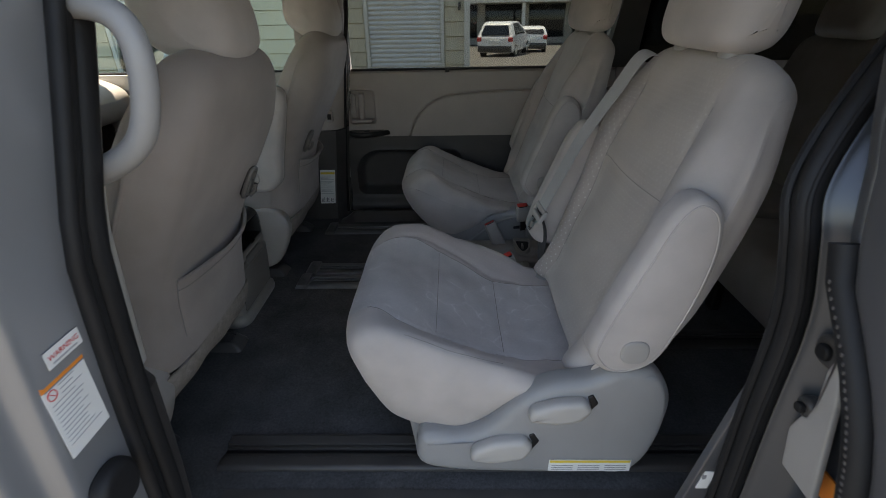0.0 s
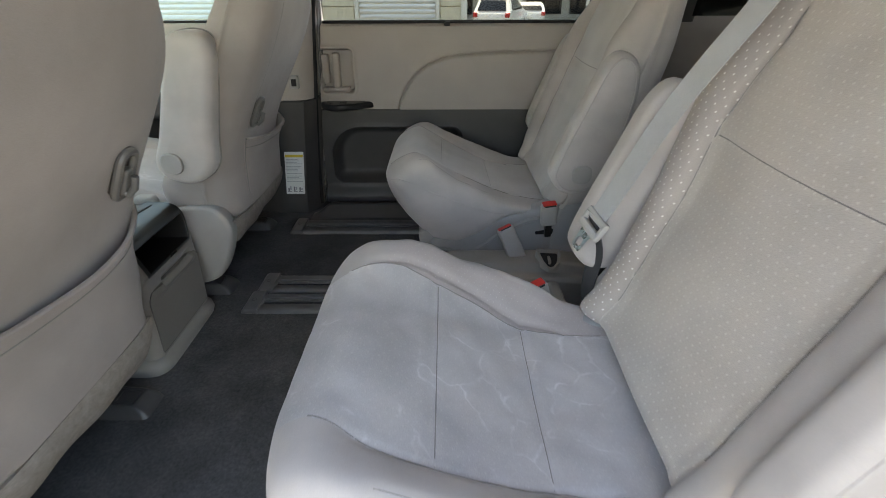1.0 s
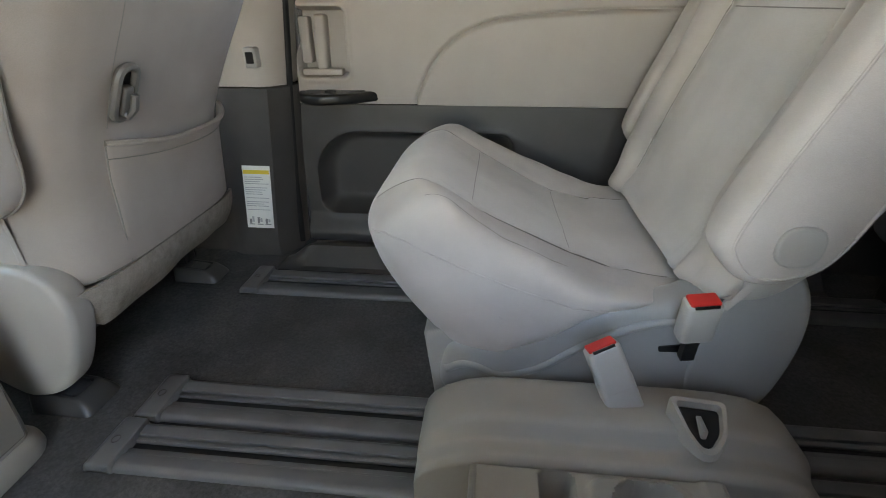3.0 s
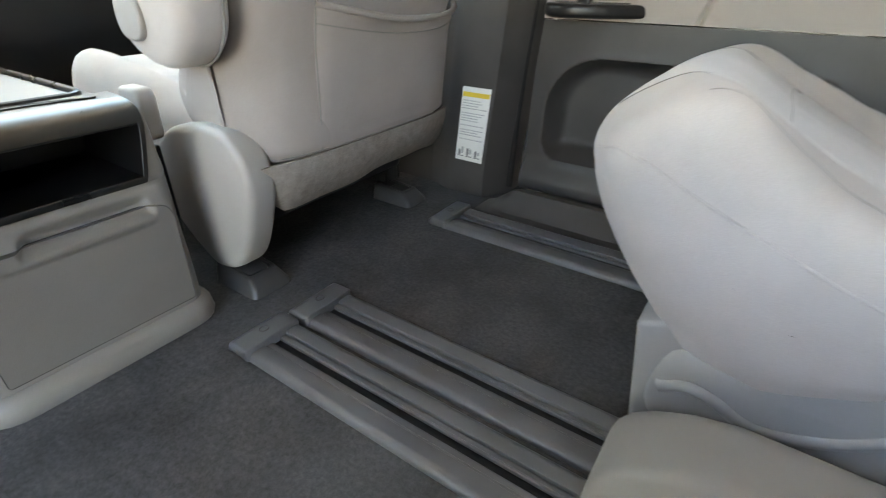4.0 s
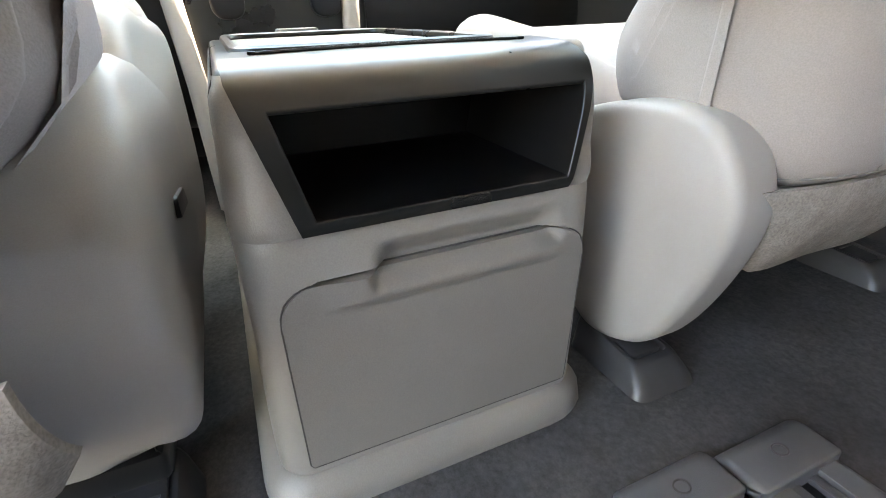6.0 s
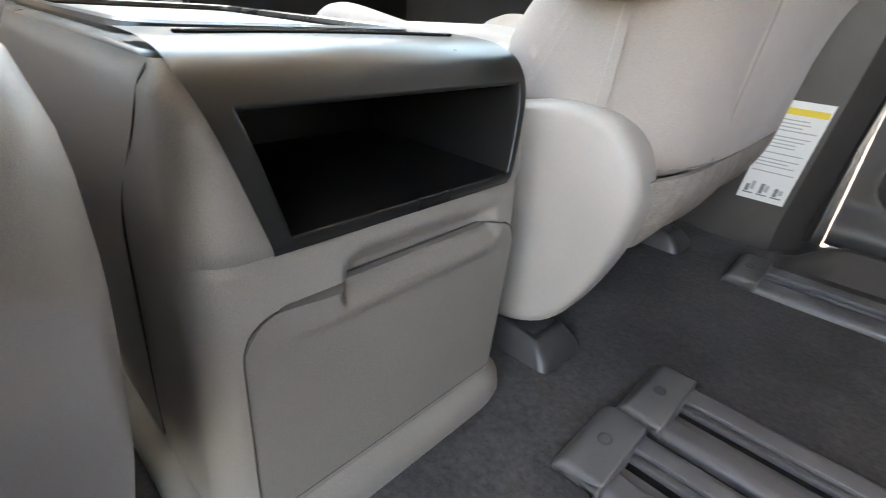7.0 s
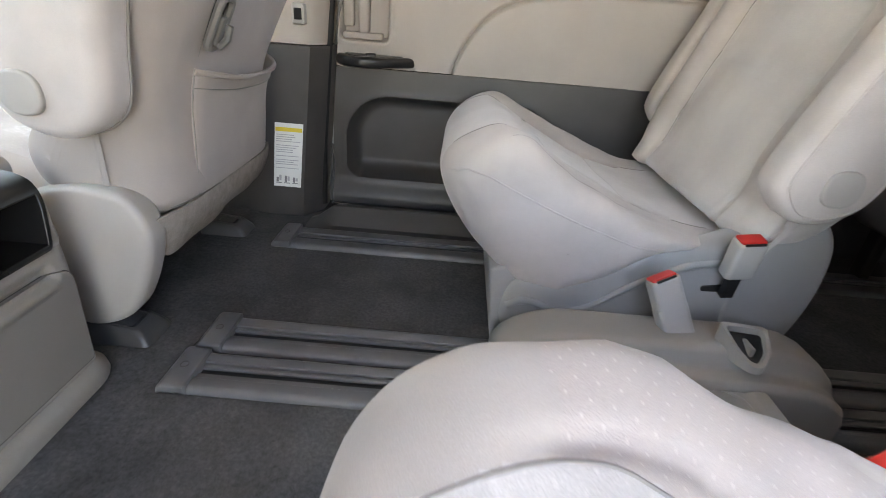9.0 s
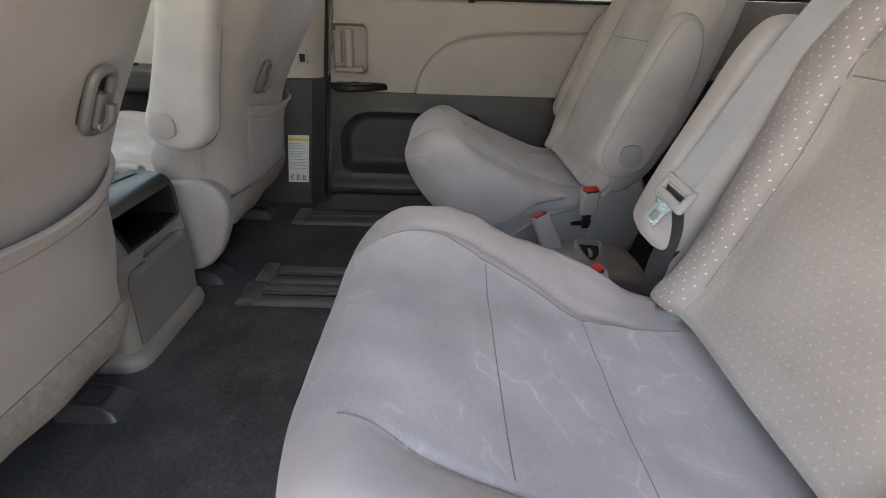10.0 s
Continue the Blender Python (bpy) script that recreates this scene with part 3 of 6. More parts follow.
door_r = thing("sliding_door", "closed sliding door with a tan upper and charcoal lower trim panel", "car door", (0.2, FAR, 0.02))
solid("upper_panel", thick_sheet(DOOR_X0, DOOR_X1, SPLIT, SILL, 0.0034, upper_door, (0, 0.05, 0)), TAN, door_r, "tan plastic and cloth trim")
solid("lower_panel", thick_sheet(DOOR_X0, DOOR_X1, 0.022, SPLIT - 0.003, 0.0036, lower_door, (0, 0.008, 0)), CHARCOAL, door_r, "charcoal plastic trim with a recessed bottle pocket")
solid("frame_top", block(-0.40, 0.86, 2.12, 2.17, 1.10, 1.16, 0.012), TAN, door_r)
solid("skin", block(-0.42, 0.9, 2.325, 2.35, -0.12, SILL - 0.01, 0.008), PAINT, door_r, "grey painted outer skin")
solid("window_seal", block(-0.375, 0.62, 2.268, 2.29, SILL - 0.006, SILL + 0.006, 0.004), RUBBER, door_r)
solid("seal_clip", block(0.07, 0.09, 2.235, 2.262, SILL - 0.012, SILL + 0.002, 0.003), RUBBER, door_r)
w = solid("window_pane", thick_sheet(-0.37, 0.86, SILL - 0.005, 1.14, 0.06, lambda u, z: (u, FAR + 0.028 - flare(z), z), (0, 0.004, 0)), TINTED, door_r)
w.visible_shadow = False
# inner release lever in its recess
solid("door_lever", pillow(round_loop([(-0.352, 0.485), (-0.326, 0.485), (-0.322, 0.61), (-0.352, 0.61)], 0.01), 2.245, 2.28, 0.008, "y"), TAN, door_r)
solid("lever_foot", block(-0.392, -0.29, 2.247, 2.275, 0.472, 0.488, 0.005), TAN, door_r)
solid("lever_lock", block(-0.39, -0.365, 2.25, 2.28, 0.5, 0.605, 0.006), TAN, door_r)
# pull cup: dark half-oval shelf
cup_outline = curve_loop([(-0.395, 2.262), (-0.39, 2.205), (-0.345, 2.178), (-0.30, 2.187), (-0.255, 2.21), (-0.224, 2.236), (-0.208, 2.262)], 40)
cup = solid("pull_cup", pillow(cup_outline, 0.411, 0.436, 0.008, "z", cap_steps=0), BLACK, door_r, "glossy black pull cup")
solid("cup_hollow", pillow(curve_loop([(-0.375, 2.25), (-0.372, 2.212), (-0.34, 2.193), (-0.30, 2.2), (-0.265, 2.22), (-0.24, 2.25)], 30), 0.4352, 0.4385, 0.001, "z", cap_steps=0), CHARCOAL, cup)
solid("door_switch", block(-0.325, -0.3, 2.196, 2.216, 0.434, 0.4445, 0.003), BLACK, cup)
solid("sill_tread", thick_sheet(-0.47, 0.9, 2.085, 2.27, 0.02, lambda u, v: (u, v, 0.004 + 0.045 * step01((v - 2.1) / 0.05) * step01((u + 0.47) / 0.08) - 0.03 * step01((v - 2.16) / 0.04)), (0, 0, -0.02)), CHARCOAL, kind="structure", label="charcoal plastic step tread along the far door", category="trim")

# far door pillar
pil = thing("door_pillar", "tan over charcoal pillar trim between the doors", "trim", (-0.52, 2.2, 0.0), kind="structure")


solid("lower_trim", thick_sheet(-0.66, -0.452, -0.005, 0.452, 0.02, lambda u, z: (u + 0.10 * max(0, z - 0.05), 2.165 + 0.06 * step01((u + 0.49) / 0.035) + 0.02 * step01((-0.6 - u) / 0.05), z), (0, 0.06, 0)), CHARCOAL, pil)
solid("upper_trim", thick_sheet(-0.66, -0.462, 0.455, 1.17, 0.03, lambda u, z: (u + 0.04 + 0.10 * (z - 0.455), 2.17 + 0.05 * step01((u + 0.50) / 0.035) - flare(z), z), (0, 0.06, 0)), TAN, pil)
solid("seal", tube([(-0.452, 2.228, 0.02), (-0.445, 2.226, 0.2), (-0.422, 2.224, 0.45), (-0.398, 2.226, SILL), (-0.355, 2.19, 0.95), (-0.33, 2.12, 1.14)], 0.009, 10), RUBBER, pil)
solid("outer_skin", thick_sheet(-0.60, 0.0, -0.1, 1.0, 0.04, lambda u, z: (-0.60 + (u + 0.60) / 0.60 * (0.60 - 0.428 + 0.05 * step01((z - 0.2) / 0.6)), 2.29, z), (0, 0.03, 0)), PAINT, pil)
solid("belt_anchor", block(-0.488, -0.458, 2.145, 2.17, 0.50, 0.545, 0.005), PLASTIC, pil)
solid("anchor_slot", block(-0.482, -0.464, 2.143, 2.149, 0.51, 0.535, 0.002), BLACK, pil)


def far_label():
    ob = thing("warning_label", "white paper warning label with a yellow heading on the pillar", "label", (-0.53, 2.16, 0.09))

    def at(u, v, d):
        z = 0.086 + 0.176 * v
        return (-0.577 + 0.075 * u + 0.10 * max(0, z - 0.05), 2.1635 - d, z)

    def patch(name, u0, u1, v0, v1, d, m):
        solid(name, merge(([at(u0, v0, d), at(u1, v0, d), at(u1, v1, d), at(u0, v1, d), at(u0, v0, d - 0.0006), at(u1, v0, d - 0.0006), at(u1, v1, d - 0.0006), at(u0, v1, d - 0.0006)],
                           [(0, 1, 2, 3), (4, 5, 6, 7), (0, 1, 5, 4), (1, 2, 6, 5), (2, 3, 7, 6), (3, 0, 4, 7)])), m, ob, smooth=False)
    patch("paper", 0, 1, 0, 1, 0.0006, PAPER)
    patch("heading", 0.03, 0.97, 0.875, 0.935, 0.0014, YELLOW)
    rnd = random.Random(4)
    v = 0.82
    while v > 0.28:
        patch("text_bar", 0.06, rnd.uniform(0.6, 0.95), v, v + 0.011, 0.0014, PRINT)
        v -= 0.034 if rnd.random() < 0.75 else 0.062
    for k in range(3):
        u0 = 0.08 + 0.3 * k
        patch("pictogram", u0, u0 + 0.22, 0.055, 0.068, 0.0014, INK)
        patch("pictogram", u0 + 0.02, u0 + 0.10, 0.075, 0.15 + 0.03 * k % 0.05, 0.0014, INK)
        patch("pictogram", u0 + 0.12, u0 + 0.20, 0.10, 0.19 - 0.02 * k, 0.0014, PRINT)


far_label()

# far front door and its window
fd = thing("front_door", "closed front door with tan trim and a dark armrest", "car door", (-1.1, 2.22, 0.0))
solid("upper_panel", thick_sheet(-1.75, -0.64, 0.47, SILL, 0.03, lambda u, z: (u, 2.2 + 0.02 * math.sin((z - 0.4) * 8), z), (0, 0.06, 0)), PLASTIC_PALE, fd)
solid("lower_panel", thick_sheet(-1.75, -0.64, -0.02, 0.465, 0.03, lambda u, z: (u, 2.19 + 0.02 * math.sin(z * 9), z), (0, 0.08, 0)), CHARCOAL, fd)
solid("armrest", pillow(curve_loop([(-1.35, 0.42), (-1.3, 0.47), (-1.0, 0.485), (-0.75, 0.465), (-0.75, 0.42), (-1.0, 0.40)], 40), 2.10, 2.2, 0.02, "y"), CHARCOAL, fd)
solid("window_switch", block(-1.12, -1.02, 2.12, 2.15, 0.478, 0.492, 0.004), BLACK, fd)
solid("handle_recess", block(-1.28, -1.08, 2.185, 2.205, 0.54, 0.62, 0.015, "y"), PLASTIC, fd)
solid("handle", block(-1.24, -1.1, 2.165, 2.187, 0.565, 0.59, 0.008, "y"), CHROME, fd)
solid("skin", block(-1.8, -0.5, 2.325, 2.35, -0.12, SILL - 0.01, 0.008), PAINT, fd)
w = solid("window_pane", thick_sheet(-1.6, -0.6, SILL - 0.005, 1.13, 0.06, lambda u, z: (u, FAR + 0.028 - flare(z), z), (0, 0.004, 0)), CLEAR, fd)
w.visible_shadow = False
solid("sill_seal", block(-1.7, -0.62, 2.24, 2.27, SILL - 0.006, SILL + 0.008, 0.004), RUBBER, fd)


def door_mirror(y, s):
    m = thing("door_mirror", "black door mirror outside the front window", "mirror", (-1.45, y, 0.72))
    solid("housing", pillow(curve_loop([(y, 0.72), (y + s * 0.02, 0.86), (y + s * 0.1, 0.9), (y + s * 0.22, 0.87), (y + s * 0.23, 0.76), (y + s * 0.1, 0.71)], 32), -1.52, -1.41, 0.03, "x"), BLACK, m)
    solid("mirror_glass", pillow(curve_loop([(y + s * 0.02, 0.735), (y + s * 0.04, 0.85), (y + s * 0.11, 0.88), (y + s * 0.2, 0.855), (y + s * 0.21, 0.77), (y + s * 0.1, 0.73)], 32), -1.412, -1.404, 0.002, "x", cap_steps=0), MIRROR, m)


door_mirror(2.34, 1)
door_mirror(0.41, -1)

# roof rails, far rear quarter, rear end
solid("wall_far_rear", thick_sheet(0.865, 2.35, -0.02, SILL + 0.02, 0.05, lambda u, z: (u, FAR - 0.04 * step01((0.51 - z) / 0.05) - 0.06 * step01((u - 1.0) / 0.5), z), (0, 0.08, 0)), [TAN, CHARCOAL], kind="structure", pick=lambda c: 0 if c.z > 0.49 else 1, label="tan over charcoal quarter trim beside the third row", category="wall")
solid("pillar_far_rear", thick_sheet(0.0, 0.2, SILL, 1.19, 0.04, lambda u, z: (0.80 + u * 0.75 + 0.1 * (z - SILL), FAR - 0.02 - flare(z), z), (0, 0.06, 0)), CHARCOAL, kind="structure", label="dark slanted rear door pillar", category="trim")
w = solid("window_far_rear", thick_sheet(0.74, 2.1, SILL + 0.02, 1.13, 0.08, lambda u, z: (u + 0.2, FAR - 0.03 - flare(z), z), (0, 0.004, 0)), PRIVACY, kind="structure", label="privacy-tinted rear quarter window", category="window")
w.visible_shadow = False
solid("trim_far_roof", thick_sheet(-1.6, 2.3, 1.10, 1.2, 0.05, lambda u, z: (u, FAR - 0.012 - flare(z) - 0.3 * max(0, z - 1.12), z), (0, 0.05, 0)), HEADLINER, kind="structure", label="beige roof edge lining", category="trim")
solid("shelf_trim", block(0.9, 2.2, 2.09, 2.2, 0.492, 0.522, 0.01), TAN, kind="structure", label="tan ledge with cup wells beside the third row", category="trim")
solid("wall_rear_gate", thick_sheet(0.47, 2.28, -0.1, 0.72, 0.08, lambda v, z: (2.33 + 0.05 * math.sin(z * 3), v, z), (0.06, 0, 0)), TAN, kind="structure", label="tan tailgate trim", category="wall")
w = solid("window_rear", thick_sheet(0.6, 2.15, 0.72, 1.18, 0.08, lambda v, z: (2.36 - 0.35 * (z - 0.72), v, z), (0.004, 0, 0)), PRIVACY, kind="structure", label="privacy-tinted tailgate window", category="window")
w.visible_shadow = False

# near side: quarter wall behind the open door
solid("wall_near_rear", thick_sheet(0.72, 2.35, -0.02, SILL + 0.02, 0.05, lambda u, z: (u, NEAR + 0.02 + 0.08 * step01((u - 0.9) / 0.5), z), (0, -0.08, 0)), [TAN, CHARCOAL], kind="structure", pick=lambda c: 0 if c.z > 0.3 else 1, label="tan quarter trim beside the third row", category="wall")
w = solid("window_near_rear", thick_sheet(0.95, 2.2, SILL + 0.02, 1.13, 0.08, lambda u, z: (u, NEAR + 0.0 + flare(z), z), (0, -0.004, 0)), PRIVACY, kind="structure", label="privacy-tinted rear quarter window", category="window")
w.visible_shadow = False
solid("trim_near_roof", thick_sheet(-1.6, 2.3, 1.10, 1.2, 0.05, lambda u, z: (u, 0.5 + flare(z) + 0.3 * max(0, z - 1.12), z), (0, -0.06, 0)), HEADLINER, kind="structure", label="beige roof edge lining above the door opening", category="trim")
solid("roof_skin", thick_sheet(-1.42, 2.45, 0.34, 2.40, 0.08, lambda u, v: (u, v, 1.33 - 0.12 * ((v - CY) / 1.02) ** 4 - 0.03 * ((u - 0.6) / 1.8) ** 2), (0, 0, 0.02)), PAINT, kind="structure", label="grey painted roof of the van", category="roof")

# near front door with its window, closed
nd = thing("front_door", "closed front door beside the driver seat", "car door", (-1.1, 0.5, 0.0))
solid("inner_panel", thick_sheet(-1.75, -0.5, -0.02, SILL, 0.04, lambda u, z: (u, 0.55 - 0.02 * math.sin(z * 9), z), (0, -0.06, 0)), [CHARCOAL, PLASTIC_PALE], nd, pick=lambda c: 1 if c.z > 0.46 else 0)
solid("skin", block(-1.8, -0.47, 0.30, 0.33, -0.12, SILL - 0.01, 0.008), PAINT, nd)
w = solid("window_pane", thick_sheet(-1.6, -0.5, SILL - 0.005, 1.13, 0.06, lambda u, z: (u, 0.45 + flare(z), z), (0, -0.004, 0)), SCREEN, nd)
w.visible_shadow = False

# front end: dashboard, windscreen
w = solid("windscreen", thick_sheet(0.55, 2.2, 0.7, 1.2, 0.08, lambda v, z: (-2.1 + 1.42 * (z - 0.7) + 0.12 * ((v - CY) / 0.8) ** 2, v, z), (-0.005, 0, 0.003)), SCREEN, kind="structure", label="clear windscreen", category="window")
w.visible_shadow = False
for yy in (0.5, 2.2):
    s = 1 if yy < 1 else -1
    solid("windscreen_pillar", tube([(-2.0, yy, 0.7), (-1.6, yy + s * 0.05, 0.93), (-1.15, yy + s * 0.12, 1.18)], 0.045, 10), CHARCOAL, kind="structure", label="slanted front pillar", category="trim")
dash = thing("dashboard", "grey and black dashboard with a centre panel", "dashboard", (-1.6, CY, 0.3))
solid("upper", pillow(curve_loop([(-2.15, 0.62), (-2.1, 0.7), (-1.85, 0.735), (-1.6, 0.72), (-1.43, 0.66), (-1.425, 0.58), (-1.55, 0.5), (-2.1, 0.5)], 48), 0.54, 2.21, 0.04, "y", m=6), PLASTIC_PALE, dash, "pale grey dashboard top")
solid("lower", pillow(curve_loop([(-2.1, 0.5), (-1.62, 0.52), (-1.53, 0.46), (-1.55, 0.25), (-1.7, 0.12), (-2.1, 0.12)], 48), 0.54, 2.21, 0.03, "y", m=6), BLACK, dash)
solid("centre_panel", pillow(round_loop([(-1.6, 0.66), (-1.43, 0.66), (-1.40, 0.5), (-1.385, 0.22), (-1.6, 0.2)], 0.02), 1.2, 1.55, 0.02, "y"), SHEEN_BLACK, dash)
for s in (-1, 1):
    sy = (1.15, 1.19, 1.205, 1.21) if s < 0 else (1.54, 1.52, 1.50, 1.49)
    solid("side_strut", tube([(-1.43, sy[0], 0.62), (-1.40, sy[1], 0.45), (-1.36, sy[2], 0.25), (-1.33, sy[3], 0.02)], 0.018, 10), PLASTIC_PALE, dash, "pale grey strut")
    solid("knob", pillow(rect_loop(CY + s * 0.09 - 0.03, CY + s * 0.09 + 0.03, 0.36, 0.42, 0.03), -1.42, -1.375, 0.006, "x"), BLACK, dash)
solid("slot", block(-1.41, -1.393, CY + 0.02, CY + 0.14, 0.45, 0.47, 0.004, "x"), BLACK, dash)
solid("firewall", block(-2.2, -1.95, 0.5, 2.26, -0.1, 0.62, 0.02), BLACK, kind="structure", label="dark bulkhead below the dashboard", category="wall")
wheel = thing("steering_wheel", "dark steering wheel in front of the driver seat", "steering wheel", (-1.35, 0.9, 0.6))
wh = [(-1.33 + 0.08 * math.sin(a), 0.9 + 0.18 * math.cos(a), 0.63 + 0.165 * math.sin(a)) for a in np.linspace(0, 2 * math.pi, 32, endpoint=False)]
solid("rim", tube(wh, 0.016, 10, closed=True), CHARCOAL, wheel)
solid("hub", pillow(curve_loop([(0.82, 0.6), (0.84, 0.68), (0.96, 0.68), (0.98, 0.6), (0.9, 0.55)], 24), -1.37, -1.32, 0.02, "x"), CHARCOAL, wheel)
solid("column", tube([(-1.37, 0.9, 0.62), (-1.6, 0.9, 0.5)], 0.04, 12), CHARCOAL, wheel)

# ---- floor rails ----


def floor_rail(x0, x1, y0, y1, slot, m=RAIL, end=True):
    r = thing("seat_rail", "charcoal plastic seat rail cover with a dark slot, in the carpet", "seat rail", ((x0 + x1) / 2, (y0 + y1) / 2, 0.0), "seat rails in the floor")
    c = y0 + slot * (y1 - y0)

    def strip(name, a, b, z0, z1, mat, rr=0.003):
        solid(name, block(x0 + 0.036, x1, a, b, z0, z1, rr), mat, r)
    solid("cover", pillow(round_loop([(y0, 0.0), (y0 + 0.001, 0.008), (y0 + 0.008, 0.0125), (c - 0.02, 0.0115), (c - 0.02, 0.0)], [0.001, 0.004, 0.006, 0.001, 0.001]), x0 + 0.036, x1, 0.001, "x", q=1, cap_steps=0), m, r)
    solid("cover", pillow(round_loop([(c + 0.018, 0.0), (c + 0.018, 0.0115), (y1 - 0.008, 0.0125), (y1 - 0.001, 0.008), (y1, 0.0)], [0.001, 0.001, 0.006, 0.004, 0.001]), x0 + 0.036, x1, 0.001, "x", q=1, cap_steps=0), m, r)
    strip("slot_strip", c - 0.0185, c - 0.0062, 0.0, 0.0078, m, 0.002)
    strip("slot_strip", c + 0.0062, c + 0.0165, 0.0, 0.0078, m, 0.002)
    strip("slot", c - 0.0062, c + 0.0062, 0.0, 0.003, BIN_BLACK, 0.0005)
    if not end:
        return
    cap = solid("end_cap", pillow(round_loop([(x0 - 0.008, 0.0), (x0 - 0.007, 0.011), (x0 + 0.002, 0.0195), (x0 + 0.04, 0.0195), (x0 + 0.041, 0.0)], [0.002, 0.006, 0.012, 0.003, 0.001]), y0 - 0.003, y1 + 0.002, 0.006, "y", q=4, cap_steps=1), m, r)
    mid = (y0 + y1) / 2
    solid("screw_cover", tube([(x0 + 0.017 + 0.006 * math.cos(a), mid + 0.007 * math.sin(a), 0.0195) for a in np.linspace(0, 2 * math.pi, 20, endpoint=False)], 0.0009, 6, closed=True), CHARCOAL, cap)


floor_rail(-0.507, 1.2, 1.466, 1.558, 0.52)
floor_rail(-0.497, 1.2, 1.567, 1.662, 0.5)
floor_rail(-0.51, 1.2, 1.968, 2.075, 0.5)
floor_rail(-0.495, 1.2, 0.648, 0.752, 0.5, CHARCOAL, False)
floor_rail(-0.2, 1.2, 1.09, 1.182, 0.5, CHARCOAL)

# ---- second-row seats ----


TOP_X, TOP_Z = [-0.125, -0.10, -0.06, -0.02, 0.03, 0.06, 0.12, 0.21, 0.30, 0.42], [0.355, 0.381, 0.393, 0.379, 0.354, 0.339, 0.311, 0.274, 0.259, 0.256]
LOW_X, LOW_Z = [-0.13, -0.107, -0.056, 0.015, 0.10, 0.17, 0.225, 0.27, 0.44], [0.315, 0.258, 0.193, 0.157, 0.147, 0.185, 0.222, 0.244, 0.24]


def side_roll(x, u, aisle):
    """How far the side rolls of the cushion stand up, over the insert."""
    if u > 0:
        high = float(np.interp(x, [-0.12, -0.08, -0.035, 0.01, 0.05, 0.10, 0.18, 0.24, 0.29, 0.36], [0.0, 0.014, 0.034, 0.05, 0.054, 0.05, 0.058, 0.046, 0.026, 0.012])) * aisle
    else:
        high = float(np.interp(x, [-0.05, 0.06, 0.10, 0.20, 0.26, 0.32], [0.004, 0.02, 0.026, 0.028, 0.018, 0.008]))
    begin = float(np.interp(x, [0.0, 0.14, 0.25], [0.085, 0.125, 0.16])) if u > 0 else 0.16
    return high * step01((abs(u) - begin) / (0.24 - begin)) * (1 - 0.7 * step01((abs(u) - 0.238) / 0.045))


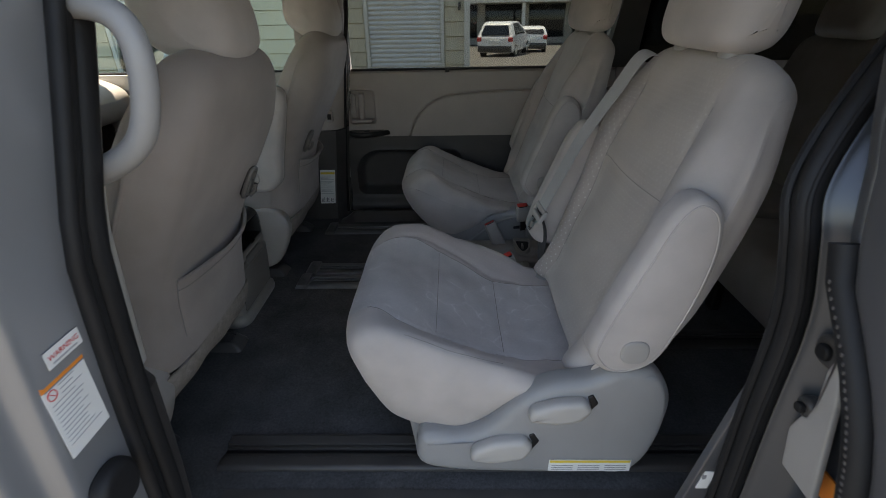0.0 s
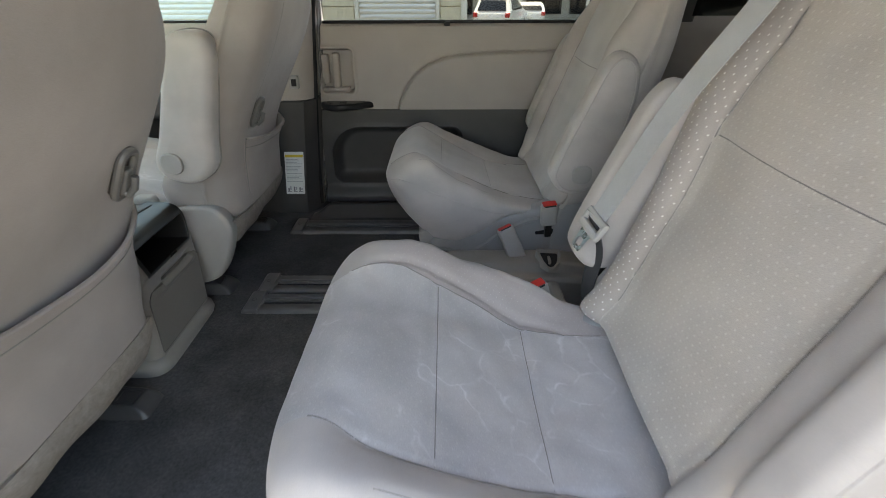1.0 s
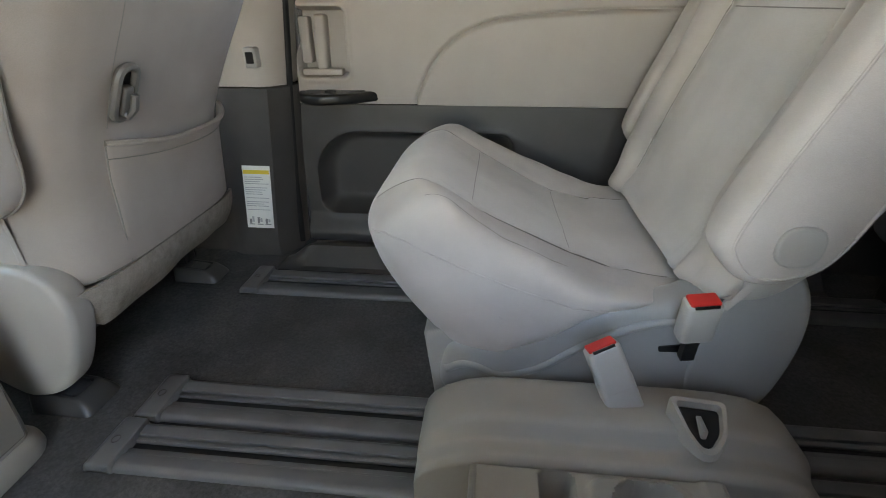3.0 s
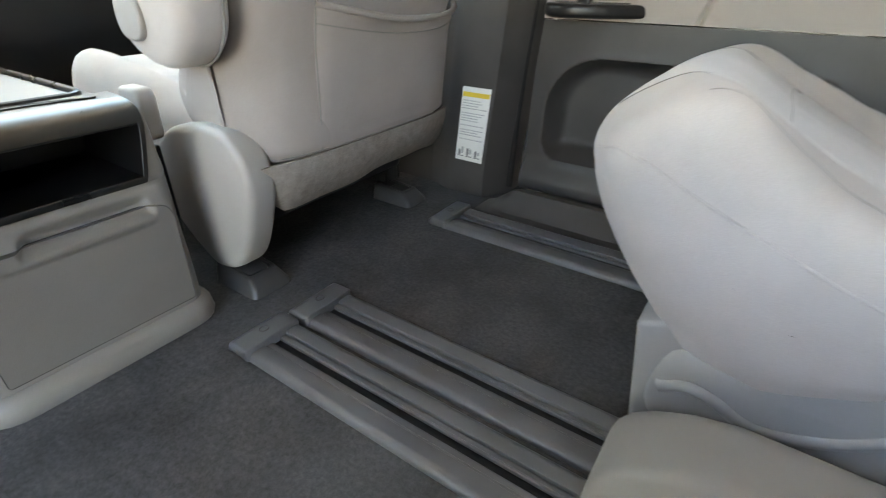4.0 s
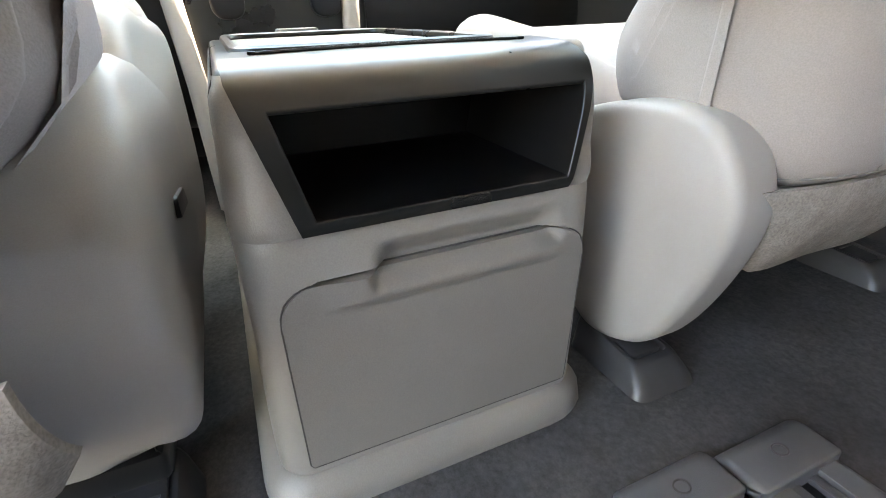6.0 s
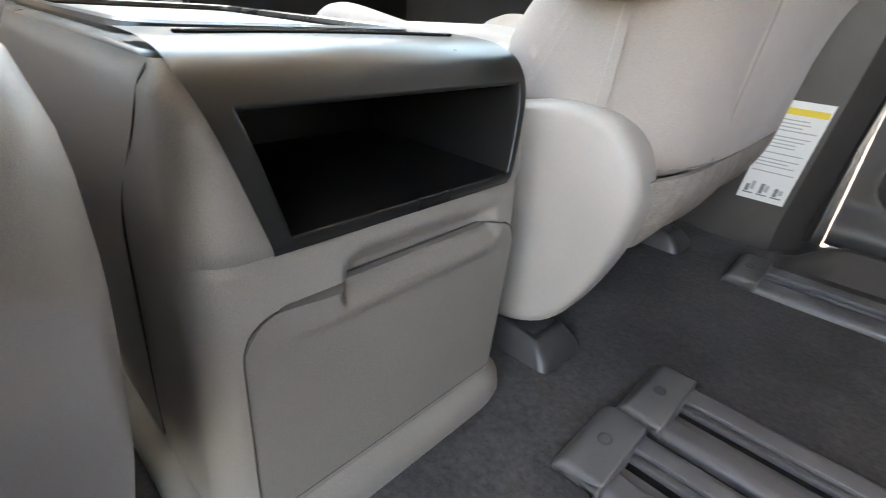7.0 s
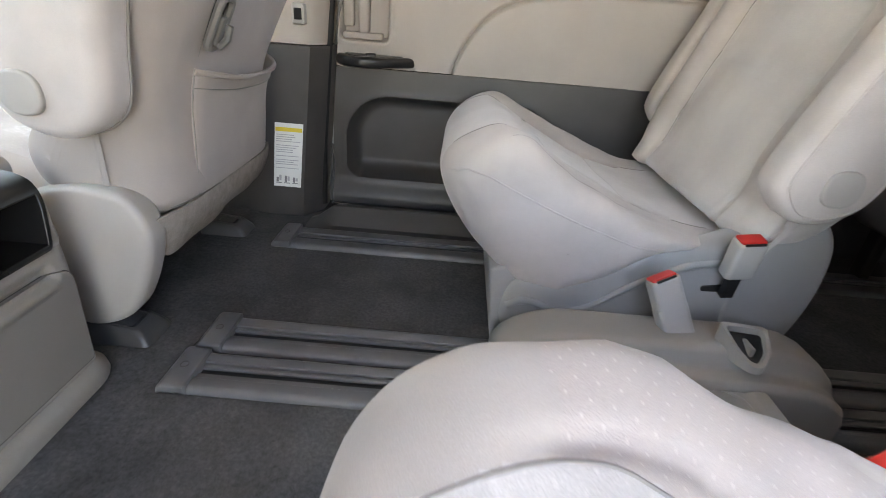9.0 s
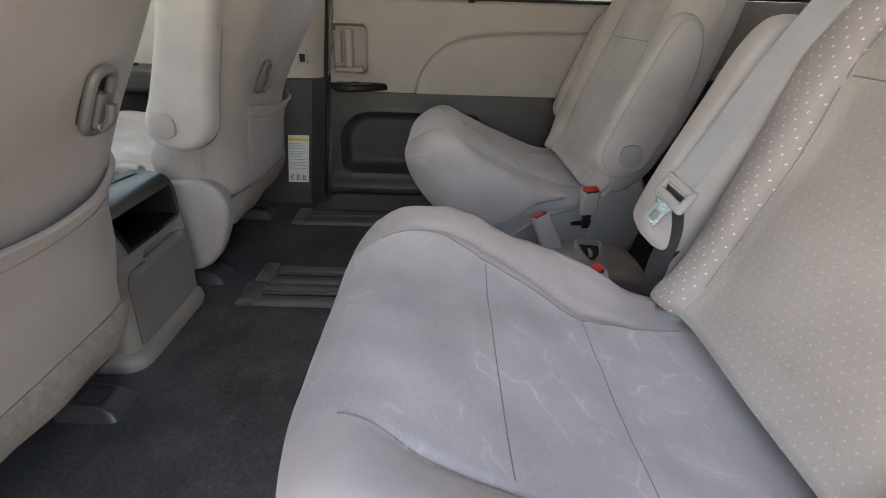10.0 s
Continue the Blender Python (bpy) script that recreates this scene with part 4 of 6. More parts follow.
def seat_cushion_shape(ext=0.0, corner=(0.05, 0.05), dz=0.0, aisle=1.0, fill=0.0, half=0.272, wide=0.0):
    """A seat cushion with side rolls, front roll and sewn grooves. Local u runs across, + towards the aisle."""
    prof = curve_loop([(-0.130, 0.315), (-0.124, 0.355), (-0.10, 0.381), (-0.06, 0.393), (-0.02, 0.379), (0.03, 0.354), (0.06, 0.339), (0.12, 0.311), (0.21, 0.274), (0.30, 0.259), (0.42, 0.256), (0.44, 0.25), (0.38, 0.238), (0.27, 0.244), (0.225, 0.222), (0.17, 0.185), (0.10, 0.147), (0.015, 0.157), (-0.056, 0.193), (-0.107, 0.258)], 150)
    # the sides close as full, rounded flanks upon a middle line
    mid_x = np.clip(prof[:, 0], -0.06, 0.40)
    mid = np.stack([mid_x, (np.interp(mid_x, TOP_X, TOP_Z) + np.interp(mid_x, LOW_X, LOW_Z)) / 2], 1)
    deep, steps = 0.058, 16
    flank = [((math.cos(k / steps * math.pi / 2)) ** 0.7, half - deep + deep * math.sin(k / steps * math.pi / 2) ** 0.7) for k in range(steps + 1)]
    stations = [(k, -w) for k, w in reversed(flank)] + [(1.0, w) for w in np.linspace(deep - half, half - deep, 90)[1:-1]] + flank
    v, f = loft([np.array([(m[0] + (p[0] - m[0]) * k, w, m[1] + (p[1] - m[1]) * k) for p, m in zip(prof, mid)]) for k, w in stations], caps=(False, False))
    out = []
    for x, u, z in v:
        line, low = float(np.interp(x, TOP_X, TOP_Z)), float(np.interp(x, LOW_X, LOW_Z))
        t = min(1.0, max(0.0, (z - low) / max(0.02, line - low)))
        top = step01((t - 0.25) / 0.7)
        z += top * side_roll(x, u, aisle)
        z += fill * top * (0.25 + 0.75 * step01((u + 0.2) / 0.3)) * step01((x + 0.12) / 0.12) * step01((0.42 - x) / 0.3)
        z -= 0.006 * top * math.cos(min(1, abs(u) / 0.17) * math.pi / 2) * step01((x - 0.0) / 0.1)
        z += dz * top * step01((0.12 - x) / 0.2)
        z += top * (0.4 if fill else 1.0) * (0.004 * noise.noise((x * 11, u * 8, half * 9 + ext * 70)) + 0.0022 * noise.noise((x * 30 + u * 12, u * 22 - x * 9, 3.0 + ext * 50)))
        if t > 0.8:
            d = abs(abs(u) - seam_u(x))
            z -= 0.006 * math.exp(-(d / 0.006) ** 2) * step01((x + 0.06) / 0.06)
            d = abs(abs(u) - welt_u(x))
            z -= 0.0025 * math.exp(-(d / 0.005) ** 2) * step01((x + 0.04) / 0.06)
            if abs(u) < seam_u(x):
                for line in (0.06, 0.21):
                    z -= 0.004 * math.exp(-((x - line) / 0.005) ** 2)
        front = step01((0.16 - x) / 0.26)
        x += ext * min(1.0, max(0.0, (0.1 - x) / 0.15))
        x += corner[0 if u > 0 else 1] * front * max(0.0, (abs(u) - 0.10) / 0.172) ** 2.2
        if u < 0:
            z -= (0.034 if wide else 0.022) * (1 - t) * step01((x + (0.13 if wide else 0.08)) / 0.1) * step01((0.24 - x) / 0.1)
        elif fill:
            z -= 0.02 * (1 - t) * step01((u - 0.13) / 0.07) * step01((x + 0.02) / 0.08) * step01((0.26 - x) / 0.1)
        # rounded belly, drawn in below
        u *= 1 - 0.07 * (1 - t) ** 2
        u *= 1 - (0.14 if u > 0 else 0.05) * step01((x - 0.24) / 0.13)
        out.append((x, u * (1.0 - 0.06 * step01((u - 0.1) / 0.12)) + wide * step01((u - 0.1) / 0.14) * step01((x + 0.06) / 0.12), z))
    return out, f


def seam_u(x):
    """Half width of the cushion's centre insert at x."""
    return 0.184 - 0.03 * step01((-x + 0.0) / 0.1) - 0.018 * step01((x - 0.05) / 0.2)


def welt_u(x):
    """Where the side roll is sewn to the side panel."""
    return 0.238 - 0.012 * step01((x - 0.1) / 0.15)


def draped(shape, pts, way, sink=0.0006):
    """Lays points on a shape: each is sent along way until it meets the surface."""
    tree = BVHTree.FromPolygons([tuple(p) for p in shape[0]], [tuple(q) for q in shape[1]])
    way = Vector(way)
    out = []
    for p in pts:
        hit = tree.ray_cast(Vector(p), way)[0]
        if hit is not None:
            out.append(tuple(hit + way * sink))
    return out


BACK = [(0.358, 0.282), (0.392, 0.34), (0.428, 0.44), (0.472, 0.56), (0.518, 0.70), (0.552, 0.80), (0.572, 0.85), (0.598, 0.878), (0.635, 0.878), (0.658, 0.84), (0.645, 0.76), (0.61, 0.60), (0.565, 0.45), (0.52, 0.34), (0.46, 0.278), (0.39, 0.272)]
BACK_FRONT_Z = [0.27, 0.34, 0.44, 0.56, 0.70, 0.80, 0.85]
BACK_FRONT_X = [0.345, 0.39, 0.428, 0.472, 0.518, 0.552, 0.572]


def back_half(z):
    return 0.272 - 0.012 * step01((0.45 - z) / 0.1) - 0.05 * step01((z - 0.66) / 0.22)


def back_seam(z):
    """Half width of the backrest's centre insert at height z."""
    return 0.165 - 0.02 * step01((z - 0.6) / 0.2)


def inboard(z, u, near):
    """Stretch of a backrest to one side: the near one towards the aisle, the far one towards its door."""
    if not near and u < 0:
        return 1 + 0.075 * step01((z - 0.30) / 0.12) - 0.03 * step01((z - 0.62) / 0.15)
    return 1 + (0.19 * step01((z - 0.40) / 0.34) if near and u > 0 else 0.0)


def seat_back_shape(half=0.272, near=False):
    v, f = pillow(curve_loop(BACK, 110), -half, half, 0.045, "y", m=60, q=7, cap_steps=5, dome=0.006)
    out = []
    for x, u, z in v:
        s = back_half(z) / half
        corner = step01((z - 0.79) / 0.09)
        u2 = u * s
        z -= 0.035 * corner * max(0, (abs(u) - 0.14) / 0.13) ** 2
        face = float(np.interp(z, BACK_FRONT_Z, BACK_FRONT_X))
        front = step01((face + 0.045 - x) / 0.035)
        x -= (0.026 if near else 0.034) * front * step01((abs(u2) - 0.14) / 0.06) * (1 - 0.7 * step01((abs(u2) - 0.21) / 0.05)) * step01((0.84 - z) / 0.15)
        if not near and u2 > 0:
            x += 0.045 * front * step01((0.41 - z) / 0.12) * step01((u2 - 0.15) / 0.06)
        if not near and u2 < 0:
            x += 0.018 * front * step01((0.36 - z) / 0.08) * step01((-u2 - 0.15) / 0.06)
        x += front * 0.0045 * noise.noise((u2 * 7, z * 8, 2.5))
        x -= 0.014 * front * math.cos(min(1.0, abs(u2) / 0.165) * math.pi / 2) * step01((z - 0.3) / 0.1) * step01((0.84 - z) / 0.12)
        if front > 0.5:
            d = abs(abs(u2) - back_seam(z))
            x += (0.007 if near else 0.011) * math.exp(-(d / (0.006 if near else 0.008)) ** 2) * step01((0.83 - z) / 0.04)
            if abs(u2) < back_seam(z):
                x += 0.005 * math.exp(-((z - 0.625) / 0.005) ** 2) + (0.0025 if near else 0.005) * math.exp(-((z - 0.52) / 0.007) ** 2)
        out.append((x, u2 * inboard(z, u2, near), z))
    return out, f


ARM = [(0.356, 0.37), (0.352, 0.40), (0.375, 0.47), (0.415, 0.57), (0.448, 0.65), (0.478, 0.686), (0.508, 0.687), (0.535, 0.66), (0.545, 0.60), (0.535, 0.52), (0.51, 0.43), (0.478, 0.36), (0.43, 0.334), (0.385, 0.338)]
COVER = [(0.02, 0.075), (0.022, 0.150), (0.052, 0.178), (0.108, 0.188), (0.165, 0.208), (0.228, 0.240), (0.29, 0.258), (0.345, 0.268), (0.385, 0.295), (0.42, 0.33), (0.475, 0.335), (0.515, 0.30), (0.535, 0.24), (0.525, 0.16), (0.50, 0.09), (0.47, 0.045), (0.30, 0.04), (0.10, 0.048)]


COVER_LOW = [(x, min(z, 0.235)) for x, z in COVER]
COVER_OUT = [(0.02, 0.075), (0.022, 0.148), (0.052, 0.160), (0.108, 0.152), (0.165, 0.18), (0.228, 0.25), (0.29, 0.292), (0.36, 0.305), (0.42, 0.335), (0.475, 0.335), (0.515, 0.30), (0.535, 0.24), (0.525, 0.16), (0.50, 0.09), (0.47, 0.045), (0.30, 0.04), (0.10, 0.048)]


def second_row_seat(cy, inb, near):
    """inb: +1 when the aisle lies towards +y."""
    label = "grey cloth captain's seat with raised armrests and a reclined back" if near else "grey cloth captain's seat beside the closed sliding door, armrests raised"
    s = thing("captain_seat", label, "car seat", (0.25, cy, 0.0), "second-row seats")

    def put(shape):
        return moved(shape, lambda x, u, z: (x, cy + inb * u, z))

    def cushion_pick(c):
        u = (c.y - cy) * inb
        if (c.x > -0.07 and c.z < float(np.interp(c.x, TOP_X, TOP_Z)) - 0.03) or c.z < 0.27 and c.x < 0.0 or abs(u) > 0.24:
            return 0
        return 1 if abs(u) < seam_u(c.x) * (0.94 if u > 0 else 1.0) else (2 if u > 0 and c.x > -0.03 else 0)

    cush = seat_cushion_shape(*((-0.010, (0.012, 0.04), 0.006, 1.0, 0.0, 0.272, 0.03) if near else (0.024, (0.055, 0.05), -0.002, 0.0, 0.034)))
    solid("cushion", put(cush), [FABRIC, FABRIC_INSERT, FABRIC_DOT_BASE] if near else [FABRIC, FABRIC_LIT, FABRIC], s, pick=cushion_pick, flat_angle=80)

    def back_pick(c):
        u = (c.y - cy) * inb
        u /= inboard(c.z, u, near)
        if abs(u) < back_seam(c.z) and c.x < float(np.interp(c.z, BACK_FRONT_Z, BACK_FRONT_X)) + 0.03:
            return 2
        if c.x > float(np.interp(c.z, BACK_FRONT_Z, BACK_FRONT_X)) + 0.03:
            return 0
        return 1 if abs(u) < 0.225 and u > 0 else 0

    back = solid("backrest", put(seat_back_shape(near=near)), [FABRIC, FABRIC_DOT_BACK, FABRIC_FAINT] if near else [FABRIC, FABRIC, FABRIC_LIT], s, pick=back_pick, flat_angle=80)
    # sewn seams
    back_shape = seat_back_shape(near=near)
    for e in (-1, 1):
        k = 0.94 if e > 0 else 1.0
        solid("seam", put(tube(draped(cush, [(x, e * k * seam_u(x), 0.6) for x in np.linspace(-0.085, 0.36, 60)], (0, 0, -1)), 0.0014, 6)), THREAD, s)
        if not near or e < 0:
            solid("seam", put(tube(draped(cush, [(x, e * k * welt_u(x), 0.6) for x in np.linspace(0.0, 0.2, 30)], (0, 0, -1)), 0.0009, 6)), THREAD, s)
        solid("seam", put(tube(draped(back_shape, [(0.1, e * back_seam(z) * inboard(z, e, near), z) for z in np.linspace(0.33, 0.80, 50)], (1, 0, 0)), 0.0014, 6)), THREAD, s)
    for e in (1,):
        side = draped(cush, [(x, e * 0.5, float(np.interp(x, TOP_X, TOP_Z)) - float(np.interp(x, [-0.1, -0.03, 0.1, 0.25], [0.05, 0.034, 0.026, 0.014]))) for x in np.linspace(-0.085, 0.27, 40)], (0, -e, 0), 0.0004)
        if len(side) > 3:
            solid("seam", put(tube(side, 0.0016, 6)), FABRIC, s)
    for line in (0.06, 0.21):
        us = np.linspace(-seam_u(line) + 0.004, seam_u(line) * 0.94 - 0.004, 30)
        solid("seam", put(tube(draped(cush, [(line, u, 0.6) for u in us], (0, 0, -1)), 0.0011 if near else 0.0008, 6)), THREAD, s)
    us = np.linspace(-back_seam(0.62) + 0.004, back_seam(0.62) * inboard(0.62, 1, near) - 0.004, 30)
    solid("seam", put(tube(draped(back_shape, [(0.1, u, 0.625) for u in us], (1, 0, 0)), 0.0011, 6)), THREAD, s)
    # head restraint on two posts
    hv, hf = pillow(curve_loop([(0.575, 0.915), (0.585, 0.99), (0.61, 1.07), (0.64, 1.10), (0.68, 1.09), (0.70, 1.02), (0.69, 0.93), (0.66, 0.885), (0.60, 0.885)], 60), -0.155, 0.155, 0.05, "y", m=14, q=6, cap_steps=4, dome=0.006)
    shift = 0.025 if near else 0.0
    hv = [(x - 0.03 + 0.02 * (u / 0.145) ** 2, 1.06 * u * (1 - 0.12 * step01((z - 0.98) / 0.12)) + shift, z) for x, u, z in hv]
    solid("headrest", put((hv, hf)), FABRIC, s)
    for e in (-1, 1):
        solid("headrest_post", put(tube([(0.605, shift + e * 0.095, 0.80), (0.63, shift + e * 0.095, 0.93)], 0.007, 10)), CHROME, s)
        solid("post_guide", put(pillow(rect_loop(0.585, 0.64, shift + e * 0.095 - 0.026, shift + e * 0.095 + 0.026, 0.024), 0.872, 0.89, 0.005, "z", cap_steps=0)), PLASTIC, s)
    # armrests folded up beside the back
    for e in (-1, 1):
        ahead, out_by = (-0.033, 0.022) if near and e > 0 else ((0.022, 0.016) if not near and e < 0 else (0.0, 0.0))
        arm = [(p + ahead, q) for p, q in ARM]
        a = solid("armrest", put(pillow(curve_loop(arm, 70), e * (0.238 + out_by), e * (0.303 + out_by), 0.02, "y", m=2, q=5, cap_steps=3, dome=0.004)), FABRIC, s)
        edge = curve_loop(arm, 70)
        run_ = np.roll(edge, -1, 0) - np.roll(edge, 1, 0)
        run_ /= np.linalg.norm(run_, axis=1)[:, None]
        turn = 1 if np.sum(edge[:, 0] * np.roll(edge[:, 1], -1) - np.roll(edge[:, 0], -1) * edge[:, 1]) > 0 else -1
        solid("piping", put(tube([(p[0] - turn * 0.0135 * t[1], e * (0.3014 + out_by), p[1] + turn * 0.0135 * t[0]) for p, t in zip(edge, run_)], 0.0019, 6, closed=True)), FABRIC, a)
        solid("pivot_cap", put(pillow(rect_loop(0.405, 0.457, 0.365, 0.417, 0.026, k=6), e * (0.300 + out_by), e * (0.3092 + out_by), 0.004, "y", cap_steps=1)), PLASTIC, a)
    # side covers of the base
    for e in (-1, 1):
        c = solid("side_cover", put(pillow(curve_loop(COVER_OUT if near and e < 0 else (COVER if e > 0 else COVER_LOW), 90), *((-0.225, -0.292) if e < 0 else (0.175, 0.238)), 0.026, "y", m=2, q=5, cap_steps=2, dome=0.002)), SEAT_PLASTIC, s)
        if near or e > 0:
            solid("recliner_dome", put(pillow(curve_loop([(0.405, 0.06), (0.38, 0.15), (0.395, 0.255), (0.44, 0.315), (0.49, 0.318), (0.52, 0.27), (0.525, 0.19), (0.505, 0.10), (0.465, 0.052)], 60), *((-0.27, -0.2925) if e < 0 else (0.216, 0.243)), 0.012, "y", q=5, cap_steps=2, dome=0.002)), SEAT_PLASTIC, c)
        if e > 0:
            solid("moulded_rib", put(tube(spline([(0.03, 0.230, 0.118), (0.05, 0.2348, 0.133), (0.075, 0.2348, 0.131), (0.115, 0.2348, 0.117), (0.17, 0.2348, 0.136), (0.23, 0.2348, 0.182), (0.30, 0.2348, 0.222), (0.37, 0.232, 0.238)], 40), 0.0085, 10)), SEAT_PLASTIC, c)
        if e < 0 and near:
            solid("recline_lever", put(pillow(round_loop([(0.245, 0.222), (0.25, 0.252), (0.30, 0.272), (0.355, 0.275), (0.372, 0.252), (0.348, 0.222), (0.30, 0.214)], 0.012), e * 0.285, e * 0.318, 0.012, "y")), PLASTIC_PALE, c)
            solid("slide_lever", put(pillow(round_loop([(0.13, 0.112), (0.135, 0.142), (0.18, 0.166), (0.243, 0.172), (0.262, 0.15), (0.245, 0.118), (0.18, 0.104)], 0.012), e * 0.285, e * 0.318, 0.012, "y")), PLASTIC_PALE, c)
            solid("lever_gap", put(pillow(round_loop([(0.362, 0.272), (0.372, 0.278), (0.385, 0.256), (0.352, 0.212), (0.345, 0.216), (0.37, 0.252)], 0.003), e * 0.288, e * 0.2965, 0.002, "y", cap_steps=0)), BLACK, c)
            solid("lever_gap", put(pillow(round_loop([(0.252, 0.168), (0.262, 0.174), (0.275, 0.152), (0.25, 0.108), (0.242, 0.112), (0.26, 0.15)], 0.003), e * 0.288, e * 0.2965, 0.002, "y", cap_steps=0)), BLACK, c)
            lb = solid("label", put(block(0.30, 0.475, e * 0.2957 - 0.0006, e * 0.2957 + 0.0006, 0.062, 0.096, 0.0003, "y", k=1, q=1)), PAPER, c, "white sticker with a yellow edge")
            solid("label_edge", put(block(0.302, 0.473, e * 0.2967 - 0.0003, e * 0.2967 + 0.0003, 0.088, 0.095, 0.0003, "y", k=1, q=1)), YELLOW, lb)
            for q in range(9):
                solid("text_bar", put(block(0.306 + 0.057 * (q % 3), 0.352 + 0.057 * (q % 3), e * 0.2967 - 0.0003, e * 0.2967 + 0.0003, 0.067 + 0.006 * (q // 3), 0.069 + 0.006 * (q // 3), 0.0003, "y", k=1, q=1)), INK, lb)
        elif e > 0:
            solid("belt_slot", put(pillow(round_loop([(0.338, 0.183), (0.336, 0.193), (0.398, 0.204), (0.400, 0.186)], 0.004), 0.2375, 0.2415, 0.001, "y", cap_steps=0)), BLACK, c)
    # frame below
    for e in (-1, 1):
        solid("foot_frame", put(block(0.05, 0.50, e * 0.20 - 0.02, e * 0.20 + 0.02, 0.008, 0.07, 0.006)), CHARCOAL, s)
    solid("under_frame", put(block(0.02, 0.46, -0.19, 0.19, 0.12, 0.20, 0.02)), CHARCOAL, s)
    solid("front_valance", put(pillow(round_loop([(0.012, 0.02), (-0.008, 0.18), (0.05, 0.20), (0.05, 0.02)], 0.006), -0.225, 0.225, 0.006, "y")), SEAT_PLASTIC, s)


SEAT_NEAR, SEAT_FAR = 0.898, 1.85
second_row_seat(SEAT_NEAR, 1, True)
second_row_seat(SEAT_FAR, -1, False)


def buckle(name, label, base, top, turn_y, broad=0.046, stalk=0.85, dark=False):
    """A seat-belt buckle on its stalk: grey housing with a red push button on top."""
    b = thing(name, label, "seat belt buckle", base)
    base, top = np.array(base), np.array(top)
    d = top - base
    d = d / np.linalg.norm(d)
    side = np.array([math.cos(turn_y), math.sin(turn_y), 0.0])
    side = side - d * np.dot(side, d)
    side /= np.linalg.norm(side)
    dep = np.cross(d, side)

    def to(x, y, z):
        return tuple(top + side * x + dep * y + d * z)
    solid("housing", moved(pillow(rect_loop(-broad / 2, broad / 2, -0.014, 0.014, 0.009), -0.068, 0.0, 0.005, "z"), to), PLASTIC, b)
    solid("push_button", moved(pillow(rect_loop(-broad / 2 + 0.004, broad / 2 - 0.004, -0.010, 0.012, 0.004), -0.004, 0.003, 0.002, "z", cap_steps=0), to), RED, b)
    solid("slot", moved(block(-broad / 2 + 0.008, broad / 2 - 0.008, -0.0135, -0.0105, -0.002, 0.0015, 0.0005), to), BLACK, b)
    v, f = ribbon([tuple(top - d * 0.06), tuple((top - d * 0.06) * 0.5 + base * 0.5), tuple(base)], broad * stalk, 0.012, side)
    solid("stalk", (v, f), BLACK if dark else PLASTIC, b)
    if not dark:
        solid("boot", moved(pillow(rect_loop(-broad / 2 - 0.001, broad / 2 + 0.001, -0.0135, 0.0135, 0.008), -0.105, -0.045, 0.003, "z", cap_steps=1), to), PLASTIC, b)


buckle("belt_buckle", "grey seat belt buckle with a red button beside the far seat", (0.371, 1.597, 0.186), (0.362, 1.574, 0.296), 0.1, 0.046, 0.4, True)
buckle("belt_buckle", "grey seat belt buckle leaning on the far seat, red button", (0.292, 1.522, 0.12), (0.238, 1.548, 0.236), 0.15)
buckle("belt_buckle", "grey seat belt buckle with a red button beside the near seat", (0.315, 1.205, 0.14), (0.264, 1.185, 0.287), 0.3, 0.036)

# ---- shoulder belt of the near seat ----
belt = thing("seat_belt", "pale grey seat belt across the seat back with steel tongue", "seat belt", (0.32, 1.2, 0.4))
TONGUE = np.array((0.343, 1.135, 0.452))
ANCHOR = np.array((0.556, 1.098, 0.862))
run = spline([ANCHOR + (0.08, 0.01, -0.04), ANCHOR, ANCHOR * 0.8 + TONGUE * 0.2 + (-0.014, 0.0, 0.0), ANCHOR * 0.5 + TONGUE * 0.5 + (-0.02, 0.0, 0.0), ANCHOR * 0.2 + TONGUE * 0.8 + (-0.008, 0.0, 0.0), TONGUE], 40)
BELT_ACROSS = np.array((-0.21, 0.95, 0.19))
solid("webbing", ribbon(run, 0.047, 0.0016, BELT_ACROSS), WEBBING, belt)
along = (TONGUE - ANCHOR) / np.linalg.norm(TONGUE - ANCHOR)
wide = BELT_ACROSS - along * np.dot(BELT_ACROSS, along)
wide /= np.linalg.norm(wide)
face = np.cross(along, wide)


def on_belt(x, y, z):
    return tuple(TONGUE + wide * x + along * y + face * z)


solid("tongue_grip", moved(merge(block(-0.033, 0.033, 0.008, 0.024, -0.007, 0.007, 0.005), block(-0.033, 0.033, -0.016, -0.004, -0.006, 0.006, 0.004), block(-0.033, -0.024, -0.012, 0.02, -0.0065, 0.0065, 0.004), block(0.024, 0.033, -0.012, 0.02, -0.0065, 0.0065, 0.004)), on_belt), PLASTIC_PALE, belt)
ton = round_loop([(-0.019, 0.02), (0.019, 0.02), (0.0145, 0.032), (0.0135, 0.062), (-0.0135, 0.062), (-0.0145, 0.032)], 0.006, n=40)
hole = np.array([(0.0078 * math.copysign(abs(math.cos(a)) ** 0.45, math.cos(a)), 0.046 + 0.0085 * math.copysign(abs(math.sin(a)) ** 0.45, math.sin(a))) for a in np.linspace(-math.pi * 0.75, math.pi * 1.25, 40, endpoint=False)])
tv = [(p[0], p[1], h) for h in (-0.0013, 0.0013) for p in np.vstack([ton, hole])]
tf = []
for k in range(40):
    j = (k + 1) % 40
    tf += [(k, j, 40 + j, 40 + k), (80 + k, 80 + j, 120 + j, 120 + k), (k, j, 80 + j, 80 + k), (40 + k, 40 + j, 120 + j, 120 + k)]
solid("tongue", moved((tv, tf), on_belt), BRIGHT_STEEL, belt, "steel tongue")
